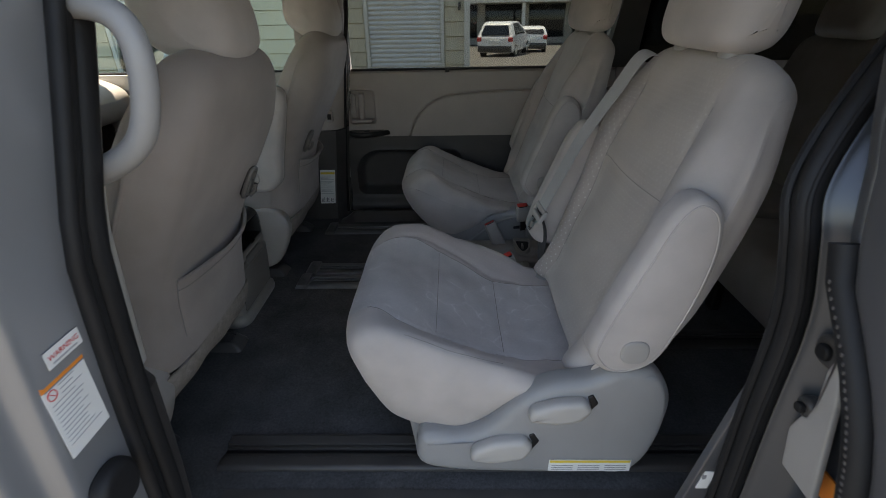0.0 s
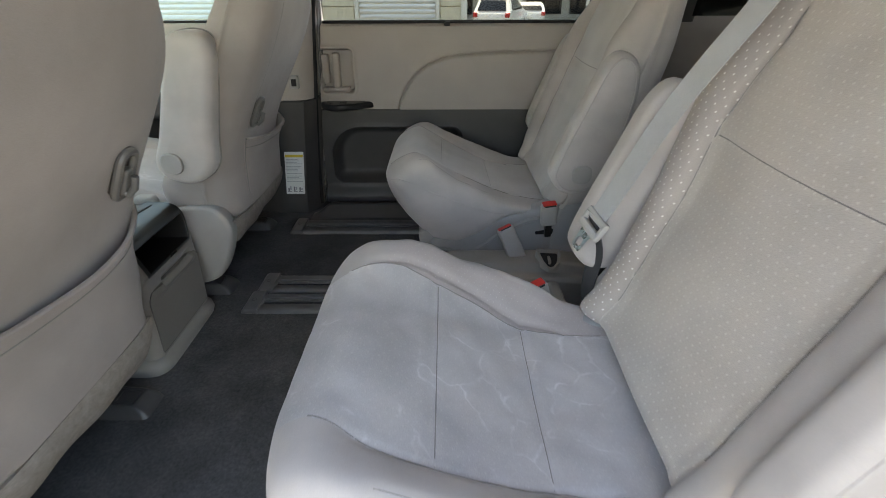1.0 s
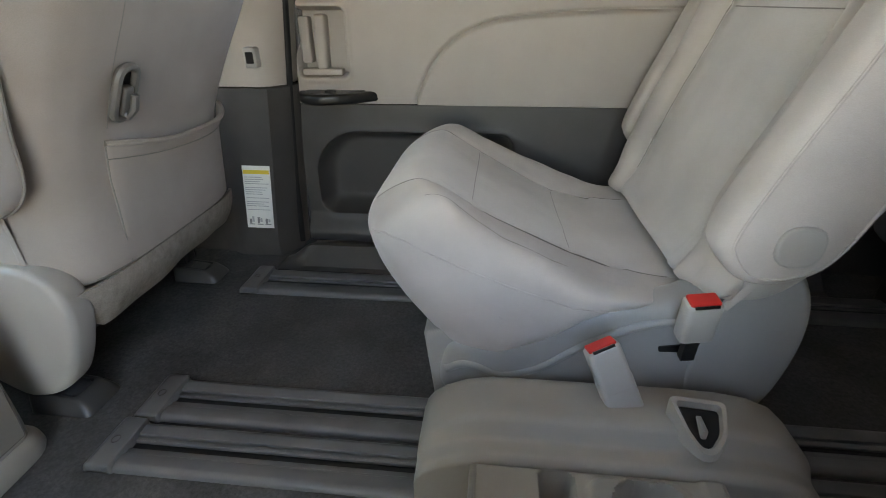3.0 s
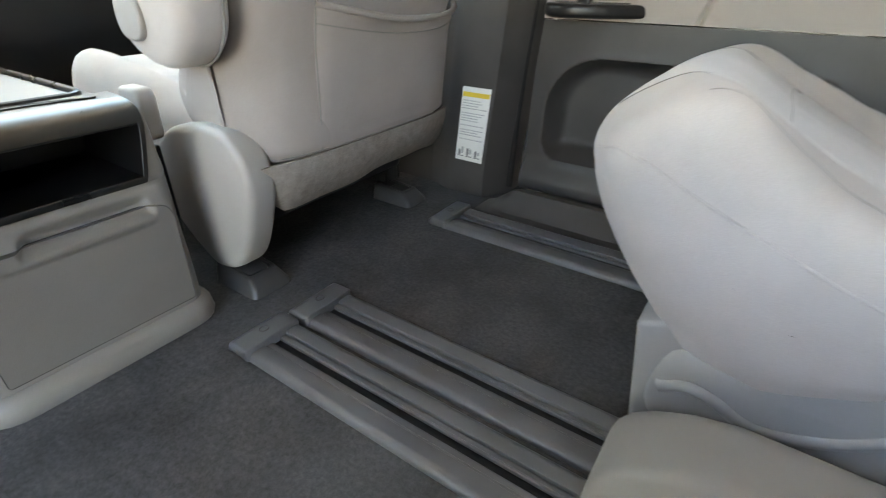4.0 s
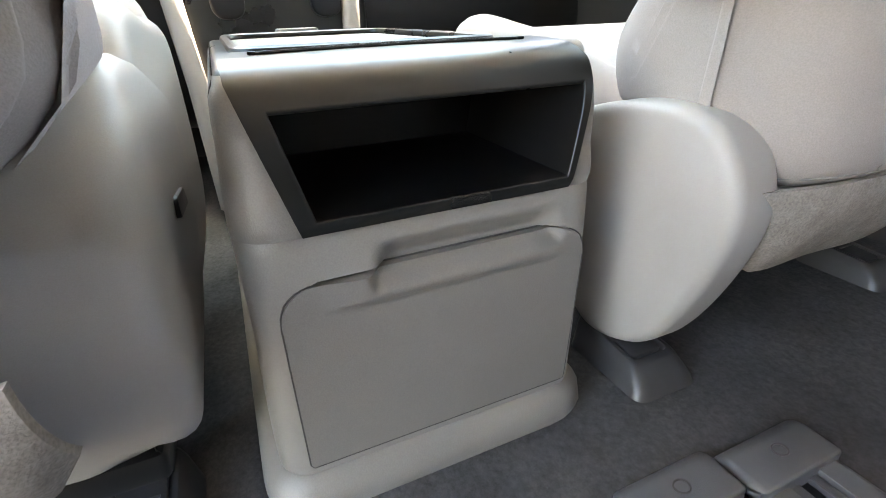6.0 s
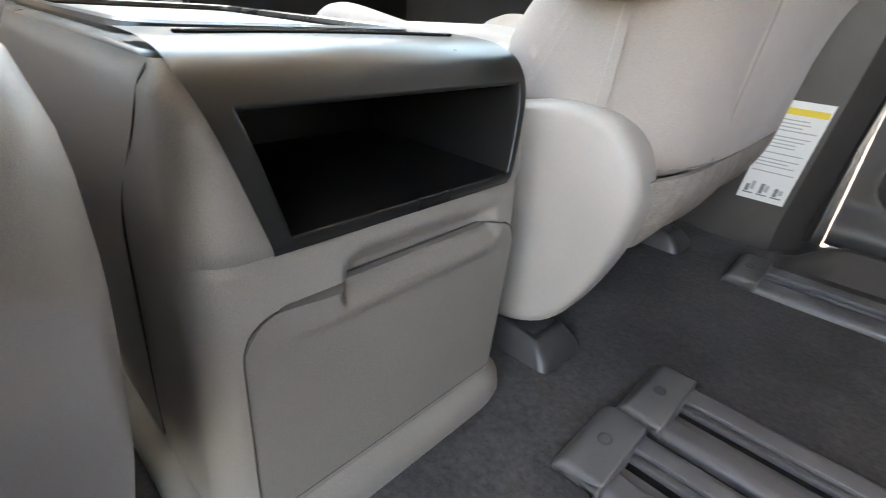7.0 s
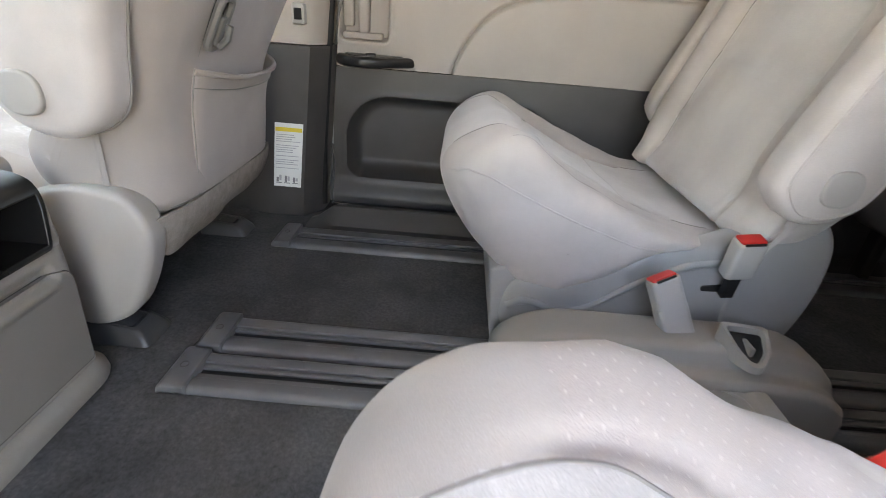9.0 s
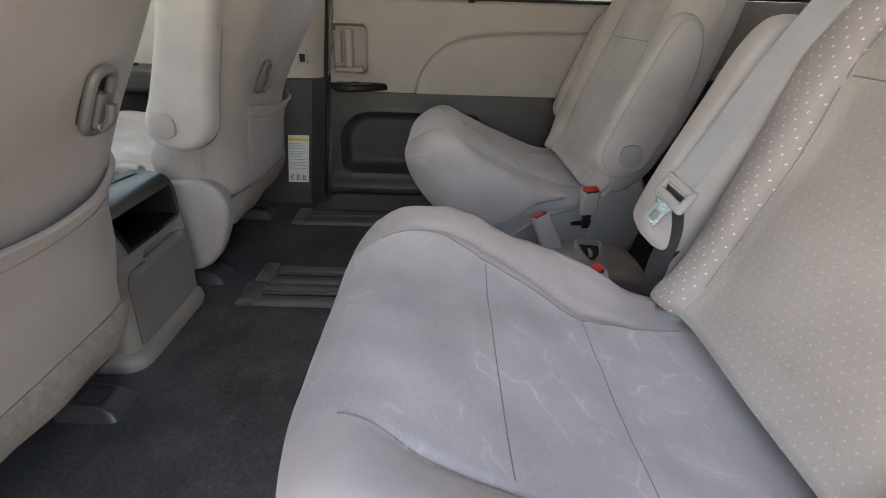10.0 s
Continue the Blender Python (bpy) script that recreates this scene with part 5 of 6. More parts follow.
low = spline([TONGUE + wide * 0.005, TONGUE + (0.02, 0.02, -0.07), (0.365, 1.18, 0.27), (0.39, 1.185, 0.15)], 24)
solid("lower_webbing", ribbon(low, 0.045, 0.0016, BELT_ACROSS), WEBBING_SHADED, belt, "shaded lower webbing")
solid("floor_anchor", pillow(curve_loop([(0.365, 0.10), (0.37, 0.15), (0.40, 0.16), (0.425, 0.13), (0.42, 0.09)], 24), 1.20, 1.22, 0.008, "y"), PLASTIC, belt)

# ---- tray with cup wells between the second-row seats ----
tray = thing("centre_tray", "low grey plastic centre tray with two round cup wells", "cup holder", (0.25, 1.4, 0.0))


def long_box(x, y, z):
    k = step01((0.14 - x) / 0.14)
    return (x, y, z * (1 - 0.13 * k * k) if z > 0.05 else z)


# the long box beside the far seat: a flat top, a sloped shoulder and a ledge towards the cup block
section = round_loop([(1.448, 0.012), (1.446, 0.122), (1.453, 0.133), (1.474, 0.134), (1.486, 0.157), (1.496, 0.1615), (1.56, 0.160), (1.578, 0.145), (1.578, 0.012)], [0.004, 0.005, 0.005, 0.006, 0.005, 0.006, 0.014, 0.02, 0.004])
ends = [(0.002, 0.60), (0.006, 0.72), (0.016, 0.84), (0.035, 0.93), (0.065, 0.98), (0.10, 1.0), (0.36, 1.0), (0.41, 0.985), (0.45, 0.94), (0.48, 0.85), (0.50, 0.72), (0.505, 0.6)]
side_box = solid("side_box", moved(loft([np.array([(x, y, 0.012 + (z - 0.012) * k) for y, z in section]) for x, k in ends]), long_box), TRAY_PLASTIC, tray)
# open holder standing on the box
holder_out = round_loop([(0.322, 1.516), (0.392, 1.512), (0.385, 1.474), (0.366, 1.452), (0.350, 1.452), (0.336, 1.474)], 0.008, n=48)


def rim_z(y):
    """Height of the holder's tilted rim."""
    return 0.158 + (y - 1.452) * 0.5


hm = np.mean(holder_out, axis=0)
solid("bracket", loft([np.array([(x, y, 0.148) for x, y in holder_out])] + [np.array([(x, y - d * 0.4, rim_z(y) + d) for x, y in hm + (holder_out - hm) * k]) for k, d in ((1.0, -0.003), (0.97, 0.0), (0.80, 0.0), (0.77, -0.003), (0.72, -0.014))]), TRAY_PLASTIC, side_box, flat_angle=50)
solid("bracket_slot", loft([np.array([(x, y, rim_z(y) + d) for x, y in hm + (holder_out - hm) * 0.74]) for d in (-0.0095, -0.0085)]), BLACK, side_box)
solid("latch_tooth", block(0.354, 0.361, 1.474, 1.500, 0.160, 0.174, 0.002), TRAY_PLASTIC, side_box)
CUP = (0.283, 1.388)


def tray_top(u, v):
    z = 0.124
    e = in_round(u, v, 0.208, 0.340, 1.27, 1.438, 0.03)
    z += 0.009 * step01(-e / 0.008)
    z += 0.004 * step01((u - 0.348) / 0.005)
    d = math.hypot(u - CUP[0], v - CUP[1]) - 0.046
    z -= 0.07 * step01(-d / 0.005)
    w = in_round(u, v, 0.158, 0.202, 1.33, 1.44, 0.012)
    z -= 0.05 * step01(-w / 0.006)
    z -= 0.010 * step01((v - 1.44) / 0.01)
    return (u, v, z)


solid("cup_tray", thick_sheet(0.085, 0.372, 1.25, 1.4475, 0.0032, tray_top, (0, 0, -0.05)), TRAY_PLASTIC, tray, flat_angle=55)
solid("tray_wall", merge(block(0.075, 0.088, 1.245, 1.447, 0.004, 0.121, 0.005), block(0.367, 0.381, 1.245, 1.447, 0.004, 0.124, 0.006), block(0.08, 0.378, 1.243, 1.255, 0.004, 0.121, 0.005)), TRAY_PLASTIC, tray)

# ---- front seats ----
REAR = [(-0.527, 0.238), (-0.519, 0.32), (-0.512, 0.39), (-0.497, 0.45), (-0.455, 0.54), (-0.405, 0.63), (-0.365, 0.71), (-0.338, 0.78), (-0.325, 0.84)]
FRONT_BACK = REAR + [(-0.335, 0.885), (-0.38, 0.905), (-0.43, 0.88), (-0.475, 0.80), (-0.525, 0.70), (-0.59, 0.56), (-0.672, 0.42), (-0.73, 0.335), (-0.705, 0.258), (-0.60, 0.232)]


def rear_x(z):
    return float(np.interp(z, [p[1] for p in REAR], [p[0] for p in REAR]))


def front_half(z, low=0.245, tuck=0.0):
    return low - tuck * step01((0.355 - z) / 0.085) + 0.022 * step01((z - 0.28) / 0.3) - 0.055 * step01((z - 0.70) / 0.2)


def front_seat(cy, inb, armrest, what):
    s = thing("front_seat", what, "car seat", (-0.8, cy, 0.0), "front seats")

    def put(shape):
        return moved(shape, lambda x, u, z: (x, cy + inb * u, z))
    v, f = pillow(curve_loop(FRONT_BACK, 110), -0.25, 0.25, 0.06, "y", m=40, q=7, cap_steps=5, dome=0.008)
    out = []
    for x, u, z in v:
        u2 = u * front_half(z, 0.245 if armrest else 0.258, 0.058 if u > 0 and not armrest else 0.0) / 0.25
        z2 = z - 0.04 * step01((z - 0.80) / 0.1) * max(0, (abs(u) - 0.11) / 0.14) ** 2
        back = step01((x - rear_x(z) + 0.115) / 0.10)
        x -= 0.035 * back * max(0, (abs(u) - 0.12) / 0.13) ** 2.5
        x += 0.006 * back * math.cos(u / 0.25 * math.pi / 2) + 0.004 * back * noise.noise((u * 5, z * 6, cy * 3))
        # shallow side creases
        x -= 0.004 * back * math.exp(-((abs(u2) - 0.2) / 0.006) ** 2) * step01((z - 0.3) / 0.1)
        out.append((x, u2, z2))
    f_back = f
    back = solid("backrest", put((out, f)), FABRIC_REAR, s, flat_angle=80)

    # map pocket: an outer skin with an open, sagging upper edge
    def pocket(u, w):
        top = 0.452 - 0.022 * math.sin((u - ua) / (ub - ua) * math.pi) + (0.02 if not armrest else -0.012) * (u - ua) / (ub - ua)
        z = 0.242 + (top - 0.242) * w
        uu = u * (front_half(z, 0.245 if armrest else 0.258, 0.058 if u > 0 and not armrest else 0.0) - 0.006) / 0.235
        x = rear_x(z) + 0.006 * math.cos(uu / 0.25 * math.pi / 2) - 0.035 * max(0, (abs(uu) - 0.12) / 0.13) ** 2.5
        span = math.sin(min(1.0, max(0.0, (u - ua) / (ub - ua))) * math.pi)
        x += 0.0012 + 0.0038 * step01(abs(u - ua) / 0.018) + 0.022 * w ** 3 * span + span * w * (0.003 * math.sin(u * 26 + w * 6) + 0.006 * noise.noise((u * 9 + w * 2.5, w * 2.2 - u * 4, cy)))
        return (x, uu, z)
    ua, ub = (0.13, -0.235) if armrest else (-0.145, 0.235)
    v, f = [], []
    nu, nw = 41, 21
    for a in range(nu):
        for b in range(nw):
            v.append(pocket(ua + (ub - ua) * a / (nu - 1), b / (nw - 1)))
    f = [(a * nw + b, a * nw + b + 1, (a + 1) * nw + b + 1, (a + 1) * nw + b) for a in range(nu - 1) for b in range(nw - 1)]
    k = len(v)
    v2 = [(x - 0.004, u, z) for x, u, z in v]
    rim = [a * nw for a in range(nu)] + [(nu - 1) * nw + b for b in range(1, nw)] + [a * nw + nw - 1 for a in range(nu - 2, -1, -1)] + list(range(nw - 2, 0, -1))
    f2 = f + [tuple(i + k for i in g) for g in f] + [(rim[i], rim[(i + 1) % len(rim)], rim[(i + 1) % len(rim)] + k, rim[i] + k) for i in range(len(rim))]
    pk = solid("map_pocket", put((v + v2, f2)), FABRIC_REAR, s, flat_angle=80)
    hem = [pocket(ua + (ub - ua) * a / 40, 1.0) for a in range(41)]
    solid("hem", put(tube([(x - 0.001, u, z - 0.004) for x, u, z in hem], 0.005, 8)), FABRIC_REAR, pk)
    solid("hem_seam", put(tube([(x + 0.0008, u, z) for x, u, z in (pocket(ua + (ub - ua) * a / 40, 0.86) for a in range(41))], 0.0008, 6)), THREAD, pk)
    for uu in (ua,):
        ln = [pocket(uu, w) for w in np.linspace(0.0, 1.0, 20)]
        solid("seam", put(tube([(x + 0.0004, u, z) for x, u, z in ln], 0.0011, 6)), THREAD, pk)
    solid("stitch_line", put(tube([(x + 0.0006, u, z) for x, u, z in [pocket(ua + (ub - ua) * a / 40, 0.86) for a in range(1, 40)]], 0.0008, 6)), THREAD, pk)
    for e, za, zb in ((ua, 0.47, 0.80),) if armrest else ():
        ln = draped((out, f_back), [(0.2, e * front_half(z) / 0.25, z) for z in np.linspace(za, zb, 40)], (-1, 0, 0), 0.0003)
        if len(ln) > 3:
            solid("seam", put(tube(ln, 0.0009, 6)), THREAD, s)
    ln = draped((out, f_back), [(0.2, u, 0.2405) for u in np.linspace(-0.225, 0.225 if armrest else 0.17, 30)], (-1, 0, 0), 0.0)
    solid("bottom_seam", put(tube(ln, 0.0012, 6)), THREAD, s)
    # bag hook
    hz = 0.525 if armrest else 0.578
    hx = rear_x(hz) + 0.006
    hu = 0.118 if armrest else 0.128
    ca, sa = math.cos(radians(27)), math.sin(radians(27))

    def tilt(x, u, z):
        return (hx + x * ca + z * sa, u, hz - x * sa + z * ca)
    oval = round_loop([(hu - 0.0185, -0.045), (hu + 0.0185, -0.045), (hu + 0.0185, 0.036), (hu - 0.0185, 0.036)], 0.018)
    ring = tube([(0.006, u, z) for u, z in oval], 0.0065, 8, closed=True)
    hk = solid("bag_hook", put(moved(ring, tilt)), HOOK, s, "grey plastic bag hook")
    solid("hook_well", put(moved(pillow(oval, -0.006, 0.002, 0.002, "x", cap_steps=1), tilt)), BLACK, hk)
    solid("hook_prong", put(moved(merge(pillow(round_loop([(hu - 0.008, -0.04), (hu + 0.008, -0.04), (hu + 0.010, 0.008), (hu - 0.010, 0.008)], 0.006), 0.001, 0.014, 0.004, "x"), tube([(0.006, hu, -0.03), (0.018, hu, -0.036), (0.024, hu, -0.02), (0.021, hu, 0.0)], 0.006, 8)), tilt)), HOOK, hk)
    # felt skirt under the back

    def skirt(u, w):
        z = 0.236 - (0.084 + 0.012 * math.sin(u * 9)) * w * (1 - 0.5 * step01((u - 0.19) / 0.05) + 0.08 * step01((-u - 0.14) / 0.09))
        return (-0.521 - 0.022 * max(0, (abs(u) - 0.12) / 0.13) ** 2.5 - (0.035 if armrest else 0.03) * w * w + 0.006 * math.sin(u * 40) * w * 0.5, u, z + 0.01 * w * (u / 0.235))
    sv, sf = thick_sheet(-0.242, 0.242 if armrest else 0.213, 0.0, 1.0, 0.012, lambda a, b: skirt(a, b), (-0.006, 0, 0))
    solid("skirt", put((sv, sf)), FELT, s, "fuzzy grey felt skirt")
    # seat cushion
    cv, cf = pillow(curve_loop([(-1.13, 0.30), (-1.12, 0.36), (-1.06, 0.39), (-0.9, 0.375), (-0.7, 0.345), (-0.58, 0.33), (-0.56, 0.27), (-0.62, 0.22), (-0.9, 0.20), (-1.08, 0.215)], 80), -0.255, 0.255, 0.05, "y", m=20, q=6, cap_steps=4, dome=0.008)
    cv = [(x + 0.05 * max(0, (abs(u) - 0.1) / 0.155) ** 2 * step01((-0.9 - x) / 0.2), u, z + 0.022 * step01((abs(u) - 0.16) / 0.04) * (1 - 0.5 * step01((abs(u) - 0.23) / 0.03)) * step01((z - 0.28) / 0.05)) for x, u, z in cv]
    if not armrest:
        cv = [(x - 0.085 * step01((x + 0.8) / 0.2), u, z) for x, u, z in cv]
    else:
        cv = [(x, u, z - 0.055 - 0.02 * step01((x + 0.9) / 0.25)) for x, u, z in cv]
    solid("cushion", put((cv, cf)), [FABRIC, FABRIC_INSERT], s, pick=lambda c: 1 if abs(c.y - cy) < 0.16 and c.z > 0.26 else 0, flat_angle=80)
    # head restraint
    hv, hf = pillow(curve_loop([(-0.50, 0.965), (-0.495, 1.04), (-0.46, 1.10), (-0.42, 1.105), (-0.37, 1.07), (-0.342, 0.99), (-0.34, 0.92), (-0.37, 0.892), (-0.42, 0.892), (-0.47, 0.92)], 60), -0.128, 0.128, 0.05, "y", m=14, q=6, cap_steps=4, dome=0.008)
    hv = [(x + 0.028 - 0.03 * (u / 0.145) ** 2, u * (1 - 0.1 * step01((z - 0.97) / 0.13)) + (0.0 if armrest else 0.012), z - 0.02 + 0.012 * (u / 0.145) ** 2 * step01((0.95 - z) / 0.05)) for x, u, z in hv]
    solid("headrest", put((hv, hf)), FABRIC, s)
    for e in (-1, 1):
        solid("headrest_post", put(tube([(-0.385, e * 0.07, 0.83), (-0.415, e * 0.07, 0.95)], 0.007, 8)), CHROME, s)
    # rounded recliner shields on the lower sides
    shield = curve_loop([(-0.60, 0.292), (-0.565, 0.28), (-0.54, 0.243), (-0.538, 0.195), (-0.565, 0.118), (-0.60, 0.065), (-0.655, 0.04), (-0.70, 0.05), (-0.78, 0.12), (-0.80, 0.2), (-0.74, 0.262), (-0.66, 0.288)], 70)
    if not armrest:
        solid("outer_shield", put(pillow(shield, -0.212, -0.264, 0.013, "y", q=5, cap_steps=4, dome=0.009)), PLASTIC, s, flat_angle=60)
    if armrest:
        solid("side_shield", put(pillow(shield, 0.212, 0.264, 0.013, "y", q=5, cap_steps=4, dome=0.009)), PLASTIC, s, flat_angle=60)
    else:
        # corner shield: a broad rear face, a rounded ridge and the inboard side
        rings = []
        for z in [0.112, 0.114, 0.12] + list(np.linspace(0.135, 0.30, 12)) + [0.312, 0.322, 0.331, 0.338, 0.343, 0.346]:
            xr = float(np.interp(z, [0.112, 0.12, 0.135, 0.2, 0.27, 0.30, 0.322, 0.338, 0.346], [-0.602, -0.594, -0.590, -0.580, -0.576, -0.582, -0.597, -0.617, -0.636]))
            xf = float(np.interp(z, [0.112, 0.135, 0.2, 0.30, 0.33, 0.346], [-0.70, -0.80, -0.84, -0.82, -0.74, -0.69]))
            uo = float(np.interp(z, [0.112, 0.12, 0.16, 0.25, 0.31, 0.338, 0.346], [0.252, 0.257, 0.263, 0.270, 0.271, 0.266, 0.259]))
            ui = float(np.interp(z, [0.112, 0.2, 0.30, 0.346], [0.168, 0.13, 0.13, 0.19]))
            rings.append(np.array([(x, u, z + 0.012 * math.exp(-((u - 0.226) / 0.02) ** 2) * step01((0.13 - z) / 0.015)) for x, u in round_loop([(xf, ui), (xr - 0.004, ui), (xr - 0.001, 0.6 * ui + 0.4 * uo), (xr - 0.004, uo), (xf, uo)], [0.004, 0.008, 0.03, 0.03, 0.01])]))
        solid("side_shield", put(loft(rings)), PLASTIC, s, flat_angle=70)
    if not armrest:
        solid("seat_track", put(block(-1.0, -0.605, 0.10, 0.232, 0.088, 0.112, 0.006)), BLACK, s)
        cs = solid("cushion_side", put(pillow(curve_loop([(-1.05, 0.15), (-0.78, 0.14), (-0.675, 0.19), (-0.665, 0.27), (-0.70, 0.325), (-0.76, 0.375), (-0.89, 0.37), (-1.09, 0.34)], 50), 0.21, 0.264, 0.018, "y", q=5, cap_steps=2)), PLASTIC_PALE, s)
        solid("belt_slot", put(pillow(round_loop([(-0.728, 0.236), (-0.722, 0.251), (-0.672, 0.258), (-0.670, 0.244)], 0.005), 0.2675, 0.2728, 0.001, "y", cap_steps=0)), BLACK, cs)
    if armrest:
        arm = [(-0.52, 0.42), (-0.505, 0.50), (-0.478, 0.62), (-0.462, 0.70), (-0.478, 0.735), (-0.53, 0.74), (-0.572, 0.715), (-0.60, 0.62), (-0.64, 0.50), (-0.665, 0.44), (-0.655, 0.40), (-0.61, 0.378), (-0.56, 0.382)]
        a = solid("armrest", put(pillow(curve_loop(arm, 60), 0.245, 0.315, 0.022, "y", q=5, cap_steps=3, dome=0.004)), FABRIC, s)
        edge = curve_loop(arm, 60)
        mid_ = np.mean(edge, axis=0)
        # edge seam coloured dark to stand in for the shaded gap beside the backrest
        for e in (0.262,):
            solid("piping", put(tube([(p[0] + (p[0] - mid_[0]) * 0.004, e, p[1] + (p[1] - mid_[1]) * 0.004) for p in edge], 0.0022, 6, closed=True)), THREAD, a)
        solid("pivot_cap", put(pillow(rect_loop(-0.643, -0.588, 0.408, 0.463, 0.027, k=6), 0.31, 0.3235, 0.004, "y", cap_steps=1)), PLASTIC, a)
    solid("under_frame", put(block(-1.05, -0.62, -0.19, 0.19, 0.1, 0.2, 0.02)), BLACK, s)
    for e, y0, y1, back_by in ((1, 0.188, 0.258, 0.0) if armrest else (1, 0.158, 0.225, 0.006), (-1, 0.182, 0.246, -0.015)):
        def foot(shape):
            return put(moved(shape, lambda x, u, z: (x + back_by, u, z)))
        ya, yb = sorted((e * y0, e * y1))
        plan = [((-0.70, -0.582), (ya - 0.006, yb + 0.006), 0.0, 0.016), ((-0.70, -0.585), (ya - 0.004, yb + 0.004), 0.008, 0.016), ((-0.70, -0.592), (ya, yb), 0.016, 0.014), ((-0.70, -0.604), (ya + 0.004, yb - 0.004), 0.025, 0.012), ((-0.70, -0.609), (ya + 0.007, yb - 0.007), 0.0275, 0.011), ((-0.70, -0.613), (ya + 0.011, yb - 0.011), 0.0275, 0.009), ((-0.70, -0.615), (ya + 0.0125, yb - 0.0125), 0.0215, 0.008)]
        ft = solid("rail_foot", foot(loft([np.array([(x, u, z + 0.1 * max(0.0, -0.60 - x) * (z > 0.01)) for x, u in rect_loop(*xs, *us, rr)]) for xs, us, z, rr in plan])), FOOT, s, flat_angle=30)
        um = (ya + yb) / 2
        solid("inset_plate", foot(moved(pillow(rect_loop(-0.69, -0.6185, ya + 0.015, yb - 0.015, 0.006), 0.021, 0.0265, 0.0015, "z", cap_steps=1), lambda x, u, z: (x, u, z + 0.1 * max(0.0, -0.60 - x)))), FOOT, ft)
        solid("plate_rib", foot(tube([(-0.655, um - 0.014, 0.0322), (-0.655, um + 0.014, 0.0322)], 0.0014, 6)), RAIL, ft)
        solid("rail_lock", foot(merge(block(-0.73, -0.655, ya + 0.016, yb - 0.016, 0.045, 0.088, 0.006), block(-0.70, -0.67, ya + 0.024, yb - 0.024, 0.08, 0.125, 0.004), block(-0.72, -0.66, ya + 0.006, ya + 0.012, 0.045, 0.10, 0.002), block(-0.72, -0.66, yb - 0.012, yb - 0.006, 0.045, 0.10, 0.002))), BLACK, ft)


front_seat(1.826, -1, True, "grey cloth front passenger seat with map pocket and raised armrest")
front_seat(0.93, 1, False, "grey cloth driver seat with a map pocket on its back")

# ---- floor console between the front seats ----
con = thing("floor_console", "grey plastic floor console with open black bin and closed drawer", "console", (-0.85, 1.37, 0.0))
CC = 1.364


def con_ring(z, x_rear, half, x_front=-1.14, r=0.04, lean=0.0):
    p = rect_loop(x_front, x_rear, CC - half, CC + half, r, k=6)
    return np.array([(x, y, z + lean * (x - x_rear)) for x, y in p])


rings = [con_ring(0.0, -0.601, 0.154, r=0.05), con_ring(0.010, -0.598, 0.156, r=0.05), con_ring(0.026, -0.600, 0.154, r=0.05), con_ring(0.033, -0.607, 0.148, r=0.045), con_ring(0.039, -0.614, 0.139, r=0.032), con_ring(0.0395, -0.645, 0.131, r=0.01), con_ring(0.2425, -0.645, 0.131, r=0.01)]
solid("body", loft(rings), CONSOLE_PLASTIC, con, flat_angle=60)


def rear_x_console(z):
    return float(np.interp(z, [0.05, 0.12, 0.2, 0.236, 0.2425], [-0.611, -0.607, -0.603, -0.604, -0.6065]))


def drawer_edge(y, z):
    return in_round(y, z, -0.117, 0.121, 0.01, 0.21, 0.026) if z > 0.1 else max(in_round(y, z, -0.117, 0.121, 0.01, 0.21, 0.026), 0.045 - z)


def rear_skin(s, z):
    """Skin of the console round its rear corners, with the drawer's recess and the hollow over the drawer. s runs across."""
    h = 0.139 - 0.005 * step01((z - 0.05) / 0.15)
    back = rear_x_console(z)
    r = 0.027
    flat, quarter = 2 * (h - r), math.pi / 2 * r
    d = abs(s) - flat / 2
    sg = 1 if s > 0 else -1
    if d <= 0:
        x, y = back, s
    elif d <= quarter:
        w = d / r
        x, y = back - r * (1 - math.cos(w)), sg * (h - r + r * math.sin(w))
    else:
        x, y = back - r - (d - quarter), sg * h
    if x > back - 0.02:
        x -= 0.0165 * step01(-drawer_edge(y, z) / 0.002) * step01((0.104 - abs(y - 0.006)) / 0.02) * step01((z - 0.15) / 0.02)
        g = step01((0.076 - abs(y - 0.022)) / 0.018)
        if z > 0.209:
            x -= 0.015 * g * (1 - step01((z - 0.209) / 0.024))
    return (x, CC + y, z)


solid("rear_panel", sheet(-0.62, 0.62, 0.039, 0.2425, 0.0026, rear_skin), CONSOLE_PLASTIC, con, flat_angle=60)
solid("front_body", loft([con_ring(z, -0.785, h, r=0.003) for z, h in ((0.24, 0.130), (0.30, 0.126), (0.328, 0.121))]), CONSOLE_PLASTIC, con)


BIN_PATH = [(p[0], p[1]) for p in spline([(-0.602, 0.243, 0), (-0.600, 0.252, 0), (-0.603, 0.28, 0), (-0.607, 0.303, 0), (-0.615, 0.32, 0), (-0.630, 0.333, 0), (-0.655, 0.340, 0), (-0.70, 0.342, 0)], 60)]


def bin_back(z):
    return float(np.interp(z, [p[1] for p in BIN_PATH], [p[0] for p in BIN_PATH]))


def bin_wide(z):
    return float(np.interp(z, [0.243, 0.33, 0.34], [0.097, 0.122, 0.122]))


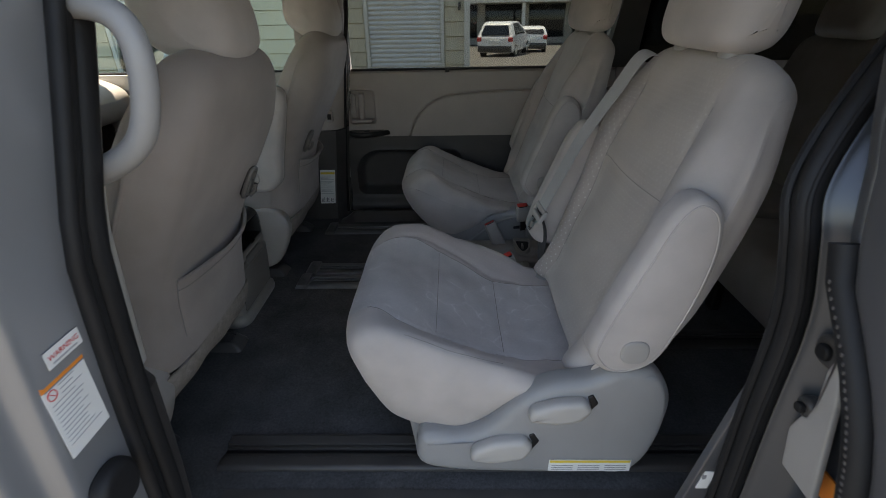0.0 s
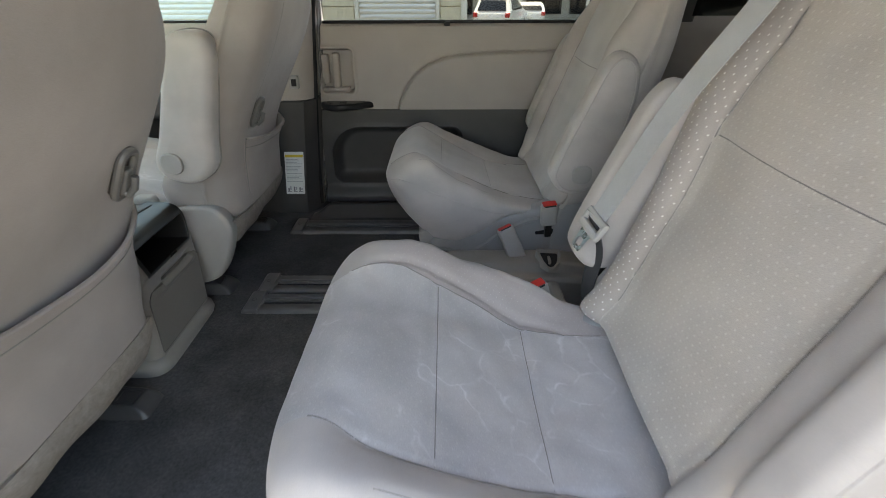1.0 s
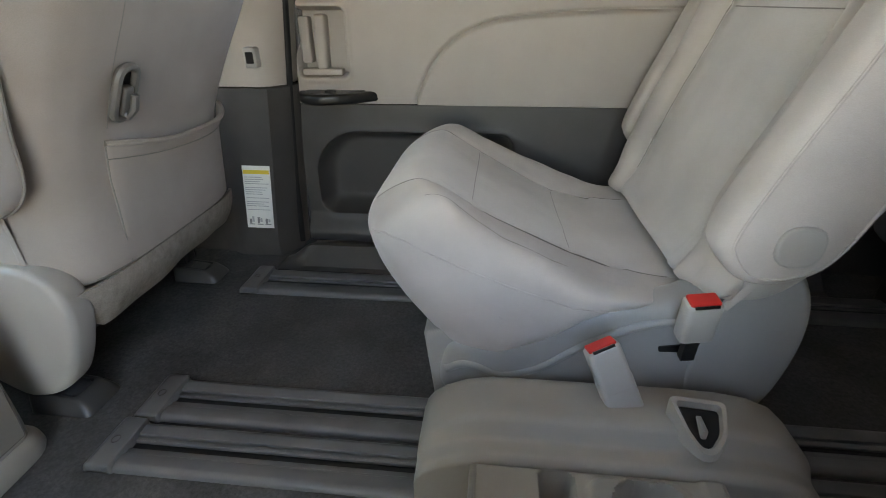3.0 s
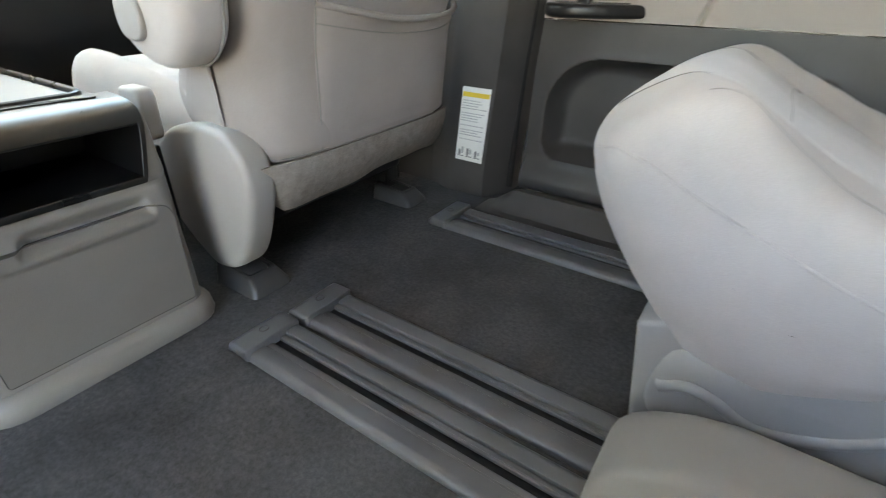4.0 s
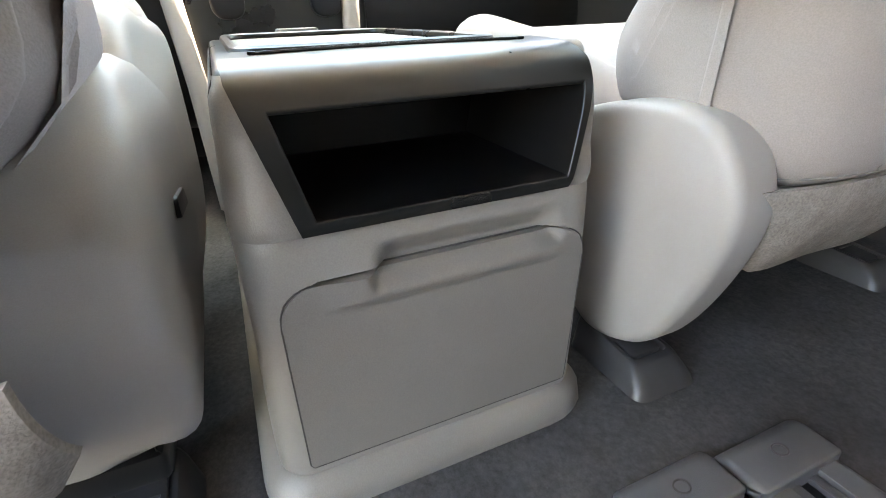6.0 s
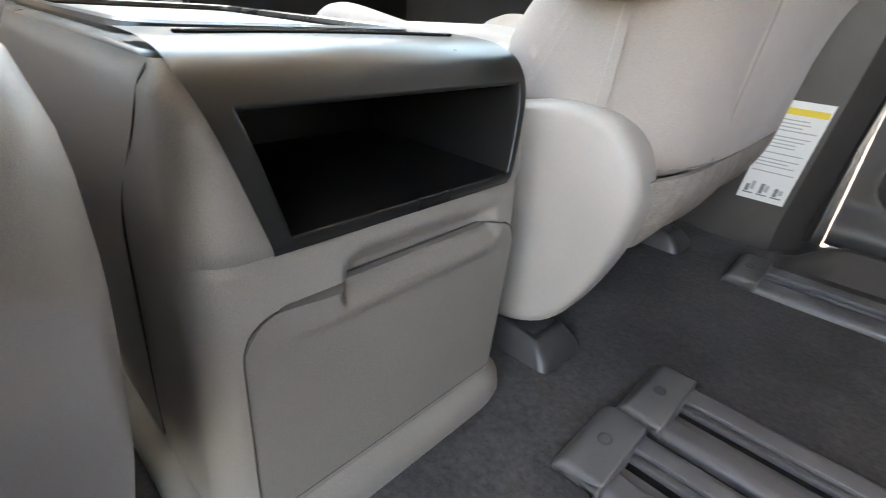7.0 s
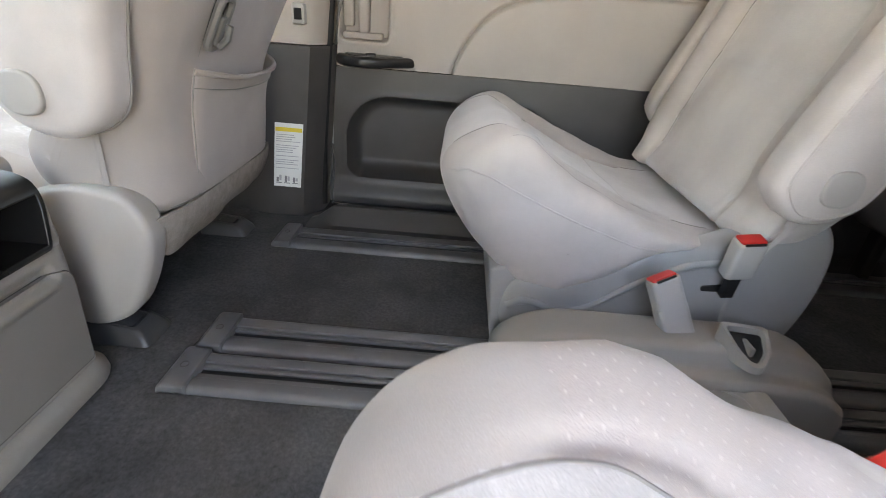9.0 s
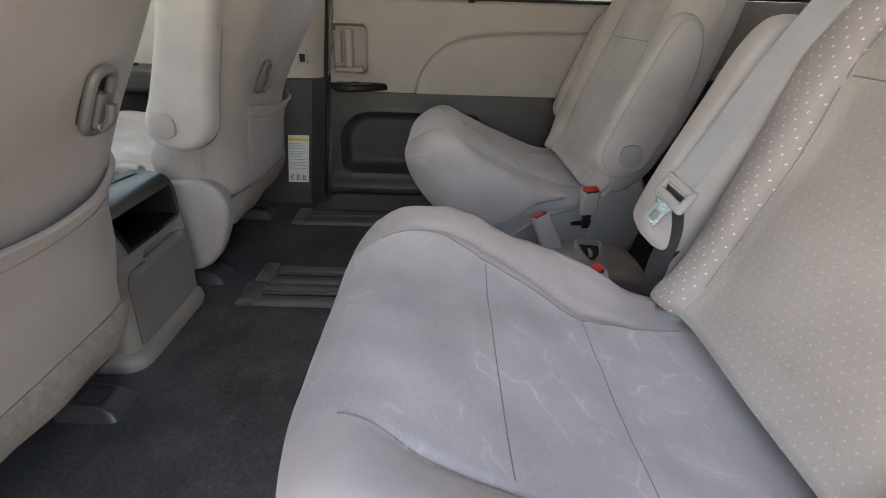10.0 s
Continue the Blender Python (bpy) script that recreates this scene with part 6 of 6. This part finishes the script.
def cheek_skin(w, z, sg):
    """Side of the console beside the bin: from the bin's edge round the rear corner and forwards. w is the length run."""
    h = 0.134 - 0.006 * step01((z - 0.243) / 0.09) - 0.004 * step01((z - 0.32) / 0.012)
    start = bin_wide(z) - 0.003 + sg * 0.003
    back = bin_back(z) - 0.0025
    r = min(0.027, h - start - 0.0005)
    flat, quarter = h - start - r, math.pi / 2 * r
    if w <= flat:
        x, y = back, start + w
    elif w <= flat + quarter:
        a = (w - flat) / r
        x, y = back - r * (1 - math.cos(a)), h - r + r * math.sin(a)
    else:
        x, y = back - r - (w - flat - quarter), h
    return (x, CC + sg * y, z)


for e in (-1, 1):
    solid("bin_cheek", sheet(0.0, 0.5, 0.2425, 0.334, 0.003, lambda w, z: cheek_skin(w, z, e)), CONSOLE_PLASTIC, con, flat_angle=60)


BIN_Z = [float(z) for z in np.r_[np.linspace(0.243, 0.2515, 8), 0.2519, 0.2523, 0.2526, np.linspace(0.2535, 0.298, 24), np.linspace(0.300, 0.3145, 16), np.linspace(0.316, 0.332, 20)]]
BIN_U = [float(u) for u in np.r_[np.linspace(-1, -0.885, 8), -0.881, -0.877, -0.874, np.linspace(-0.865, 0.93, 70), 0.939, 0.942, 0.946, np.linspace(0.95, 1, 6)]]


def bin_depth(u, z):
    """How far the bin's opening is sunk: a small rounded lip, then straight walls."""
    e = min(u + 0.885, 0.95 - u) * 0.1
    e = min(e, z - 0.2515)
    if e <= 0 or z > 0.3145:
        return 0.0
    lip = 0.0012 * min(1.0, e / 0.0008) ** 2
    return lip + (0.165 * step01((0.3145 - z) / 0.0145) if e > 0.00105 else 0.0)


nu, nw = len(BIN_U), len(BIN_Z)
bv = [(bin_back(z) - bin_depth(u, z), CC + 0.003 + u * bin_wide(z), z) for u in BIN_U for z in BIN_Z]
hood = [p for p in BIN_PATH if p[1] > 0.3325]
bf = [(a * nw + b, a * nw + b + 1, (a + 1) * nw + b + 1, (a + 1) * nw + b) for a in range(nu - 1) for b in range(nw - 1)]
# the hood rolls on over the top
k, nh = len(bv), len(hood)
bv += [(x, CC + 0.003 + u * bin_wide(z), z) for u in BIN_U for x, z in hood]
bf += [(k + a * nh + b, k + a * nh + b + 1, k + (a + 1) * nh + b + 1, k + (a + 1) * nh + b) for a in range(nu - 1) for b in range(nh - 1)]
bf += [(a * nw + nw - 1, k + a * nh, k + (a + 1) * nh, (a + 1) * nw + nw - 1) for a in range(nu - 1)]
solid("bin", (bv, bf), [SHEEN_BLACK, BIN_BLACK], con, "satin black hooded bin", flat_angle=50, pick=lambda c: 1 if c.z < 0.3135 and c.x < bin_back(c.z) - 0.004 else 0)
# top tray
solid("top_deck", pillow(rect_loop(-1.14, -0.64, CC - 0.1235, CC + 0.1235, 0.02), 0.322, 0.336, 0.005, "z", cap_steps=0), SHEEN_BLACK, con)
solid("tray_rim", tube([(x, y, 0.339) for x, y in rect_loop(-1.08, -0.72, CC - 0.105, CC + 0.107, 0.03)], 0.005, 8, closed=True), SHEEN_BLACK, con)
solid("tray_mat", pillow(rect_loop(-1.07, -0.73, CC - 0.097, CC + 0.099, 0.025), 0.3355, 0.3375, 0.0008, "z", cap_steps=0), TRAY_PLASTIC, con, "grey tray mat")
slot = [(-0.672 - 0.011 * math.cos(a / 16 * math.pi / 2), CC + 0.1 * a / 16) for a in range(-16, 17)] + [(-0.672 - 0.024 * math.cos(a / 16 * math.pi / 2), CC + 0.1 * a / 16) for a in range(15, -16, -1)]
sl = solid("tray_slot", pillow(slot, 0.336, 0.3424, 0.0004, "z", cap_steps=0), BLACK, con)
solid("slot_rim", tube([(x, y, 0.3422) for x, y in slot], 0.0011, 6, closed=True), SHEEN_BLACK, sl)
for e in (-1, 1):
    ln = spline([(-0.640, CC + e * 0.1232, 0.332), (-0.646, CC + e * 0.1272, 0.322), (-0.66, CC + e * 0.1297, 0.30), (-0.682, CC + e * 0.1315, 0.274), (-0.694, CC + e * 0.133, 0.258), (-0.705, CC + e * 0.1344, 0.235), (-0.715, CC + e * 0.1346, 0.20), (-0.722, CC + e * 0.137, 0.12), (-0.724, CC + e * 0.1392, 0.05)], 40)
    solid("side_joint", tube(ln, 0.0009, 6), CHARCOAL, con)
solid("latch_tab", block(-1.15, -1.12, CC - 0.03, CC + 0.03, 0.334, 0.347, 0.004), CONSOLE_PLASTIC, con)


def drawer_skin(u, w):
    """Front of the drawer: its upper edge rolls over into a pull."""
    z = 0.0465 + (0.2085 - 0.0465) * w
    cut = 0.0
    if z > 0.1835:
        cut = 0.026 - math.sqrt(max(0.0, 0.026 ** 2 - (z - 0.1835) ** 2))
    y = 0.002 + u * (0.1182 - cut)
    x = rear_x_console(z) + 0.001
    g = step01((0.1 - abs(y - 0.008)) / 0.03)
    x += 0.0042 * g * step01((z - 0.183) / 0.009)
    x -= 0.0115 * step01((0.08 - abs(y - 0.022)) / 0.012) * step01((z - 0.1935) / 0.014)
    return (x, CC + y, z)


v, f = [], []
nu, nw = 91, 61
for a in range(nu):
    for b in range(nw):
        v.append(drawer_skin(-1 + 2 * a / (nu - 1), b / (nw - 1)))
f = [(a * nw + b, a * nw + b + 1, (a + 1) * nw + b + 1, (a + 1) * nw + b) for a in range(nu - 1) for b in range(nw - 1)]
k = len(v)
rim = [a * nw for a in range(nu)] + [(nu - 1) * nw + b for b in range(1, nw)] + [a * nw + nw - 1 for a in range(nu - 2, -1, -1)] + list(range(nw - 2, 0, -1))
f = f + [tuple(i + k for i in g) for g in f] + [(rim[i], rim[(i + 1) % len(rim)], rim[(i + 1) % len(rim)] + k, rim[i] + k) for i in range(len(rim))]
gap = round_loop([(-0.1168, 0.0457), (0.1208, 0.0457), (0.1208, 0.2095), (-0.1168, 0.2095)], [0.004, 0.004, 0.027, 0.027], n=160)
solid("drawer_gap", tube([(rear_x_console(z) - 0.0125 * step01((0.104 - abs(y - 0.006)) / 0.02) * step01((z - 0.15) / 0.02) + 0.0004, CC + y, z) for y, z in gap], 0.0007, 6, closed=True), CHARCOAL, con)
solid("drawer", (v + [(x - 0.012, y, z) for x, y, z in v], f), DRAWER_PLASTIC, con, flat_angle=50)

# front passenger buckle
fb = thing("belt_buckle", "pale grey seat belt buckle standing beside the front passenger seat", "seat belt buckle", (-0.73, 1.537, 0.10))
solid("housing", pillow(round_loop([(-0.752, 0.262), (-0.762, 0.325), (-0.756, 0.337), (-0.71, 0.337), (-0.702, 0.325), (-0.706, 0.262)], 0.008), 1.526, 1.554, 0.007, "y"), PLASTIC_PALE, fb)
solid("stalk", block(-0.745, -0.72, 1.527, 1.547, 0.10, 0.25, 0.004), BLACK, fb)

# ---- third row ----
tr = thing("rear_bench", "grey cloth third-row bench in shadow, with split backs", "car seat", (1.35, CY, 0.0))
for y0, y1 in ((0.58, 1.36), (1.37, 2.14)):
    solid("cushion", pillow(curve_loop([(0.93, 0.22), (0.93, 0.31), (1.0, 0.345), (1.2, 0.335), (1.45, 0.31), (1.48, 0.22), (1.3, 0.16), (1.0, 0.14)], 50), y0, y1, 0.05, "y", m=8, q=5, cap_steps=3), FABRIC_SHADED, tr)
    solid("backrest", pillow(curve_loop([(1.38, 0.28), (1.45, 0.45), (1.55, 0.75), (1.6, 0.83), (1.66, 0.83), (1.68, 0.75), (1.62, 0.5), (1.52, 0.27)], 50), y0, y1, 0.05, "y", m=8, q=5, cap_steps=3), FABRIC_SHADED, tr)
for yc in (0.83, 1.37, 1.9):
    solid("headrest", pillow(curve_loop([(1.55, 0.86), (1.57, 0.98), (1.62, 1.03), (1.68, 1.02), (1.70, 0.93), (1.66, 0.85), (1.6, 0.835)], 40), yc - 0.13, yc + 0.13, 0.04, "y", m=4, q=5), FABRIC_SHADED, tr)
for y0 in (0.62, 1.3, 2.05):
    for x0 in (1.0, 1.35):
        solid("support_leg", block(x0, x0 + 0.03, y0, y0 + 0.04, 0.0, 0.2, 0.006), BLACK, tr)
solid("latch_bar", tube([(0.92, 0.70, 0.07), (0.95, 0.78, 0.07), (1.0, 0.80, 0.08)], 0.009, 8), CHROME, tr)
solid("latch_housing", pillow(rect_loop(0.68, 0.74, 0.05, 0.11, 0.03, k=6), 0.93, 1.02, 0.012, "x"), BLACK, tr)
solid("latch_cap", pillow(rect_loop(0.688, 0.732, 0.058, 0.102, 0.022, k=6), 0.922, 0.934, 0.004, "x"), CHROME, tr)
rb = thing("belt_buckle", "black seat belt buckle with a red button on the third-row bench", "seat belt buckle", (1.12, 0.98, 0.34))
solid("housing", block(1.09, 1.15, 0.955, 1.0, 0.335, 0.362, 0.008), BLACK, rb)
solid("push_button", block(1.086, 1.104, 0.96, 0.995, 0.341, 0.358, 0.003), RED, rb)

# ---- near door opening: front pillar ----
np_ = thing("near_pillar", "grey painted door pillar with pale inner trim and black seal", "car body", (-0.42, 0.4, -0.1), kind="structure")


def stretch(outline, z_list, fun):
    """A plan outline drawn upwards through heights; fun(z) gives its shift in x and y."""
    return loft([np.array([(x + fun(z)[0], y + fun(z)[1], z) for x, y in outline]) for z in z_list])


def lean_front(z):
    return (0.055 * step01((z - 0.3) / 0.9) - 0.02 * step01((0.35 - z) / 0.4), 0.30 * max(0.0, z - 0.72))


HEIGHTS = list(np.linspace(-0.12, 1.22, 24))
outer = round_loop([(-0.62, 0.20), (-0.415, 0.205), (-0.394, 0.222), (-0.391, 0.258), (-0.372, 0.276), (-0.372, 0.385), (-0.40, 0.40), (-0.62, 0.40)], [0.01, 0.02, 0.014, 0.014, 0.012, 0.012, 0.01, 0.01])
solid("jamb", stretch(outer, HEIGHTS, lean_front), JAMB_PALE, np_, "metallic grey painted jamb")
solid("jamb_bead", tube([(-0.366 + lean_front(z)[0], 0.375 + lean_front(z)[1], z) for z in HEIGHTS], 0.010, 10), RUBBER, np_)
solid("door_seal", tube([(-0.378 + lean_front(z)[0], 0.420 + lean_front(z)[1], z) for z in HEIGHTS], 0.019, 14), RUBBER, np_, "black rubber door seal")
solid("seal_lip", tube([(-0.374 + lean_front(z)[0], 0.391 + lean_front(z)[1], z) for z in HEIGHTS], 0.0125, 12), RUBBER, np_)
trim = round_loop([(-0.60, 0.43), (-0.415, 0.43), (-0.398, 0.445), (-0.405, 0.50), (-0.45, 0.53), (-0.60, 0.545)], 0.012)
solid("upper_trim", stretch(trim, [z for z in HEIGHTS if z > 0.42], lean_front), PLASTIC_PALE, np_, "pale grey plastic trim")
solid("lower_trim", stretch([(x + 0.004, y) for x, y in trim], [-0.02, 0.05, 0.12, 0.2, 0.28, 0.36, 0.418], lean_front), CHARCOAL, np_, "charcoal plastic trim")
solid("hinge_bolt", pillow(rect_loop(0.28, 0.35, 0.36, 0.43, 0.035, k=6), -0.373, -0.345, 0.01, "x"), RUBBER, np_)


def grab_handle():
    g = thing("grab_handle", "thick pale grey plastic grab handle on the door pillar", "grab handle", (-0.36, 0.5, 0.85))
    p = spline([(-0.40, 0.49, 0.975), (-0.34, 0.482, 0.976), (-0.285, 0.472, 0.968), (-0.258, 0.465, 0.945), (-0.254, 0.462, 0.90), (-0.268, 0.462, 0.845), (-0.295, 0.467, 0.812), (-0.345, 0.476, 0.785), (-0.40, 0.49, 0.765)], 54)
    solid("bar", tube(p, [0.0155 + 0.003 * abs(2 * k / (len(p) - 1) - 1) ** 2 for k in range(len(p))], 14), SEAT_PLASTIC, g)
    for z in (0.975, 0.765):
        solid("mounting_foot", pillow(rect_loop(0.462, 0.518, z - 0.03, z + 0.03, 0.024), -0.41, -0.382, 0.01, "x"), SEAT_PLASTIC, g)


grab_handle()


def lettering(words, at, wide, m, parent):
    """Flat lettering that faces +x and reads along +y."""
    cu = bpy.data.curves.new("lettering", "FONT")
    cu.body = words
    cu.extrude = 0.01
    ob = bpy.data.objects.new("lettering", cu)
    bpy.context.scene.collection.objects.link(ob)
    me = bpy.data.meshes.new_from_object(ob.evaluated_get(bpy.context.evaluated_depsgraph_get()))
    v = [tuple(p.co) for p in me.vertices]
    f = [tuple(p.vertices) for p in me.polygons]
    bpy.data.objects.remove(ob)
    bpy.data.meshes.remove(me)
    k = wide / max(p[0] for p in v)
    solid("heading", ([(at[0] + p[2] * k, at[1] + p[0] * k, at[2] + p[1] * k) for p in v], f), m, parent, smooth=False)


def jamb_label(name, label, z0, z1, y0, y1, bars, red):
    ob = thing(name, label, "label", (-0.37, (y0 + y1) / 2, z0))
    x = -0.3695 + lean_front((z0 + z1) / 2)[0]

    def patch(nm, a0, a1, b0, b1, d, m):
        ya, yb, za, zb = y0 + a0 * (y1 - y0), y0 + a1 * (y1 - y0), z0 + b0 * (z1 - z0), z0 + b1 * (z1 - z0)
        solid(nm, pillow(rect_loop(ya, yb, za, zb, 0.0015 if nm == "paper" else 0.0004, k=2), x, x + d, 0.0002, "x", q=1, cap_steps=0), m, ob)
    patch("paper", 0, 1, 0, 1, 0.0008, PAPER)
    rnd = random.Random(7)
    if red:
        lettering("WARNING", (x + 0.0012, y0 + 0.07 * (y1 - y0), z0 + 0.42 * (z1 - z0)), 0.86 * (y1 - y0), LABEL_RED, ob)
        patch("text_bar", 0.15, 0.85, 0.15, 0.25, 0.0014, PRINT)
    else:
        patch("heading", 0.0, 1.0, 0.92, 1.0, 0.0014, ORANGE)
        cy, cz = y0 + 0.17 * (y1 - y0), z0 + 0.83 * (z1 - z0)
        solid("pictogram", merge(tube([(x + 0.0012, cy + 0.0065 * math.cos(a), cz + 0.0065 * math.sin(a)) for a in np.linspace(0, 2 * math.pi, 20, endpoint=False)], 0.0007, 6, closed=True), tube([(x + 0.0012, cy - 0.0045, cz + 0.0045), (x + 0.0012, cy + 0.0045, cz - 0.0045)], 0.0006, 6)), LABEL_RED, ob)
        for k in range(bars):
            patch("text_bar", 0.34 if k < 3 else 0.08, rnd.uniform(0.6, 0.94), 0.87 - 0.055 * k, 0.882 - 0.055 * k, 0.0014, PRINT)


jamb_label("warning_label", "white jamb label with an orange heading and small print", 0.485, 0.594, 0.283, 0.350, 14, False)
jamb_label("warning_sticker", "small white sticker with a red word above a longer label", 0.607, 0.629, 0.299, 0.353, 0, True)

# sill below the opening
solid("door_sill", thick_sheet(-0.42, 0.62, 0.30, 0.60, 0.02, lambda u, v: (u, v, -0.06 + 0.062 * step01((v - 0.44) / 0.05)), (0, 0, -0.1)), CHARCOAL, kind="structure", label="charcoal plastic step at the open door", category="trim")
solid("sill_skin", block(-0.5, 0.7, 0.27, 0.32, -0.3, -0.065, 0.02), PAINT, kind="structure", label="grey painted rocker panel", category="car body")

# ---- near door opening: rear edge ----
rp = thing("rear_jamb", "grey painted rear door jamb with a black weather strip", "car body", (0.62, 0.42, -0.1), kind="structure")
STRIP = [(-0.1, 0.53), (0.1, 0.54), (0.25, 0.544), (0.42, 0.543), (0.55, 0.545), (0.62, 0.54), (0.68, 0.527), (0.73, 0.516), (0.77, 0.518), (0.82, 0.54), (0.875, 0.574), (0.95, 0.625), (1.08, 0.70), (1.2, 0.755)]


def strip_x(z):
    p = spline([(a, b, 0) for a, b in STRIP], 120)
    return float(np.interp(z, p[:, 0], p[:, 1]))


ZS = list(np.linspace(-0.1, 1.2, 90))
solid("weather_strip", tube([(strip_x(z), 0.415 + 0.30 * max(0, z - 0.72), z) for z in ZS], 0.0155, 12), RUBBER, rp, "black rubber weather strip")
solid("strip_ridge", tube([(strip_x(z) - 0.006, 0.4015 + 0.30 * max(0, z - 0.72), z) for z in ZS], 0.0035, 8), RUBBER, rp)
solid("strip_lip", tube([(strip_x(z) - 0.015, 0.428 + 0.30 * max(0, z - 0.72), z) for z in ZS], 0.006, 8), RUBBER, rp)
inner = round_loop([(0.0, 0.43), (0.02, 0.425), (0.14, 0.47), (0.26, 0.50), (0.26, 0.52), (0.13, 0.50), (0.01, 0.455)], 0.008)
solid("inner_trim", loft([np.array([(strip_x(z) + x, y + 0.3 * max(0, z - 0.72), z) for x, y in inner]) for z in ZS if z > 0.24]), PLASTIC_PALE, rp, "pale grey quarter trim")
solid("lower_trim", loft([np.array([(strip_x(z) + x + 0.003, y, z) for x, y in inner]) for z in [-0.1, -0.03, 0.04, 0.11, 0.18, 0.236]]), CHARCOAL, rp)
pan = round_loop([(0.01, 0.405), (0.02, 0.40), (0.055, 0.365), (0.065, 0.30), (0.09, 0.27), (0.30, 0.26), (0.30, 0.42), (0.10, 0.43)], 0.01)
solid("jamb_panel", loft([np.array([(strip_x(z) + x, y + 0.3 * max(0, z - 0.72), z) for x, y in pan]) for z in ZS]), JAMB_SHADED, rp, "grey painted jamb with its shade in the colour")
for z, r in ((0.571, 0.021), (0.479, 0.014)):
    y = 0.371
    k = solid("striker", pillow(rect_loop(y - r, y + r, z - r, z + r, r, k=6), strip_x(z) + 0.018, strip_x(z) + 0.04, 0.005, "x"), CHARCOAL, rp, "dark striker bolt")
    solid("bolt_head", pillow(rect_loop(y - r * 0.5, y + r * 0.5, z - r * 0.5, z + r * 0.5, r * 0.5, k=4), strip_x(z) + 0.010, strip_x(z) + 0.02, 0.003, "x"), RUBBER, k)
solid("kick_trim", pillow(round_loop([(0.556, 0.52), (0.53, 0.41), (0.505, 0.286), (0.478, 0.15), (0.47, 0.02), (0.55, 0.02)], 0.004), 0.436, 0.452, 0.003, "y"), JAMB, rp, "dark grey kick trim inside the strip")
lab = thing("jamb_sticker", "small white sticker on the rear jamb trim", "label", (0.51, 0.435, 0.25))
solid("paper", pillow(round_loop([(0.503, 0.232), (0.522, 0.232), (0.529, 0.272), (0.511, 0.272)], 0.002), 0.4335, 0.4355, 0.0004, "y", cap_steps=0), PAPER, lab)
solid("pictogram", pillow(round_loop([(0.508, 0.256), (0.514, 0.256), (0.515, 0.265), (0.509, 0.265)], 0.001), 0.4325, 0.434, 0.0003, "y", cap_steps=0), INK, lab)

# the open sliding door, slid back beside the body
sd = thing("open_sliding_door", "open sliding door, its leading edge with grey trim and black seal", "car door", (1.1, 0.2, -0.05))


def door_side(z):
    """How far the open door stands out at a height: it leans in above the belt line."""
    return float(np.interp(z, [0.0, 0.3, 0.45, 0.532, 0.58, 0.627, 0.658, 0.684, 0.711, 0.757, 0.813, 0.864, 0.933, 1.05], [0.165, 0.19, 0.215, 0.238, 0.258, 0.287, 0.311, 0.334, 0.347, 0.359, 0.368, 0.385, 0.40, 0.43]))


dplan = round_loop([(0.50, -0.13), (0.53, -0.145), (1.55, -0.145), (1.55, 0.005), (0.56, 0.005), (0.51, -0.02)], 0.012)
ZD = list(np.linspace(-0.1, 1.05, 30))
solid("inner_frame", loft([np.array([(x, y + door_side(z), z) for x, y in dplan]) for z in ZD]), JAMB, sd)
solid("edge_seal", tube([(0.512, door_side(z) - 0.004, z) for z in ZD if z < 0.76], 0.015, 10), RUBBER, sd, "black rubber edge seal")
stitches = [block(0.4968, 0.4995, door_side(z) - 0.006, door_side(z) - 0.002, z, z + 0.005, 0.001, k=1, q=1) for z in np.arange(0.40, 0.70, 0.0075)]
solid("seal_stitching", merge(*stitches), CHARCOAL, sd)
solid("edge_trim", loft([np.array([(x, y + door_side(z), z) for x, y in round_loop([(0.53, 0.0), (0.535, 0.022), (1.4, 0.032), (1.4, 0.0)], 0.006)]) for z in ZD]), JAMB, sd)
solid("edge_label", pillow(rect_loop(0.305, 0.335, 0.362, 0.40, 0.001), 0.592, 0.5955, 0.0004, "x", cap_steps=0), ORANGE, rp, "orange sticker")
solid("jamb_bracket", pillow(round_loop([(0.353, 0.584), (0.332, 0.528), (0.305, 0.374), (0.367, 0.375), (0.379, 0.435), (0.368, 0.468), (0.36, 0.471), (0.356, 0.499), (0.36, 0.551)], 0.004), 0.562, 0.572, 0.003, "x"), PLASTIC, rp, "grey plastic bracket")
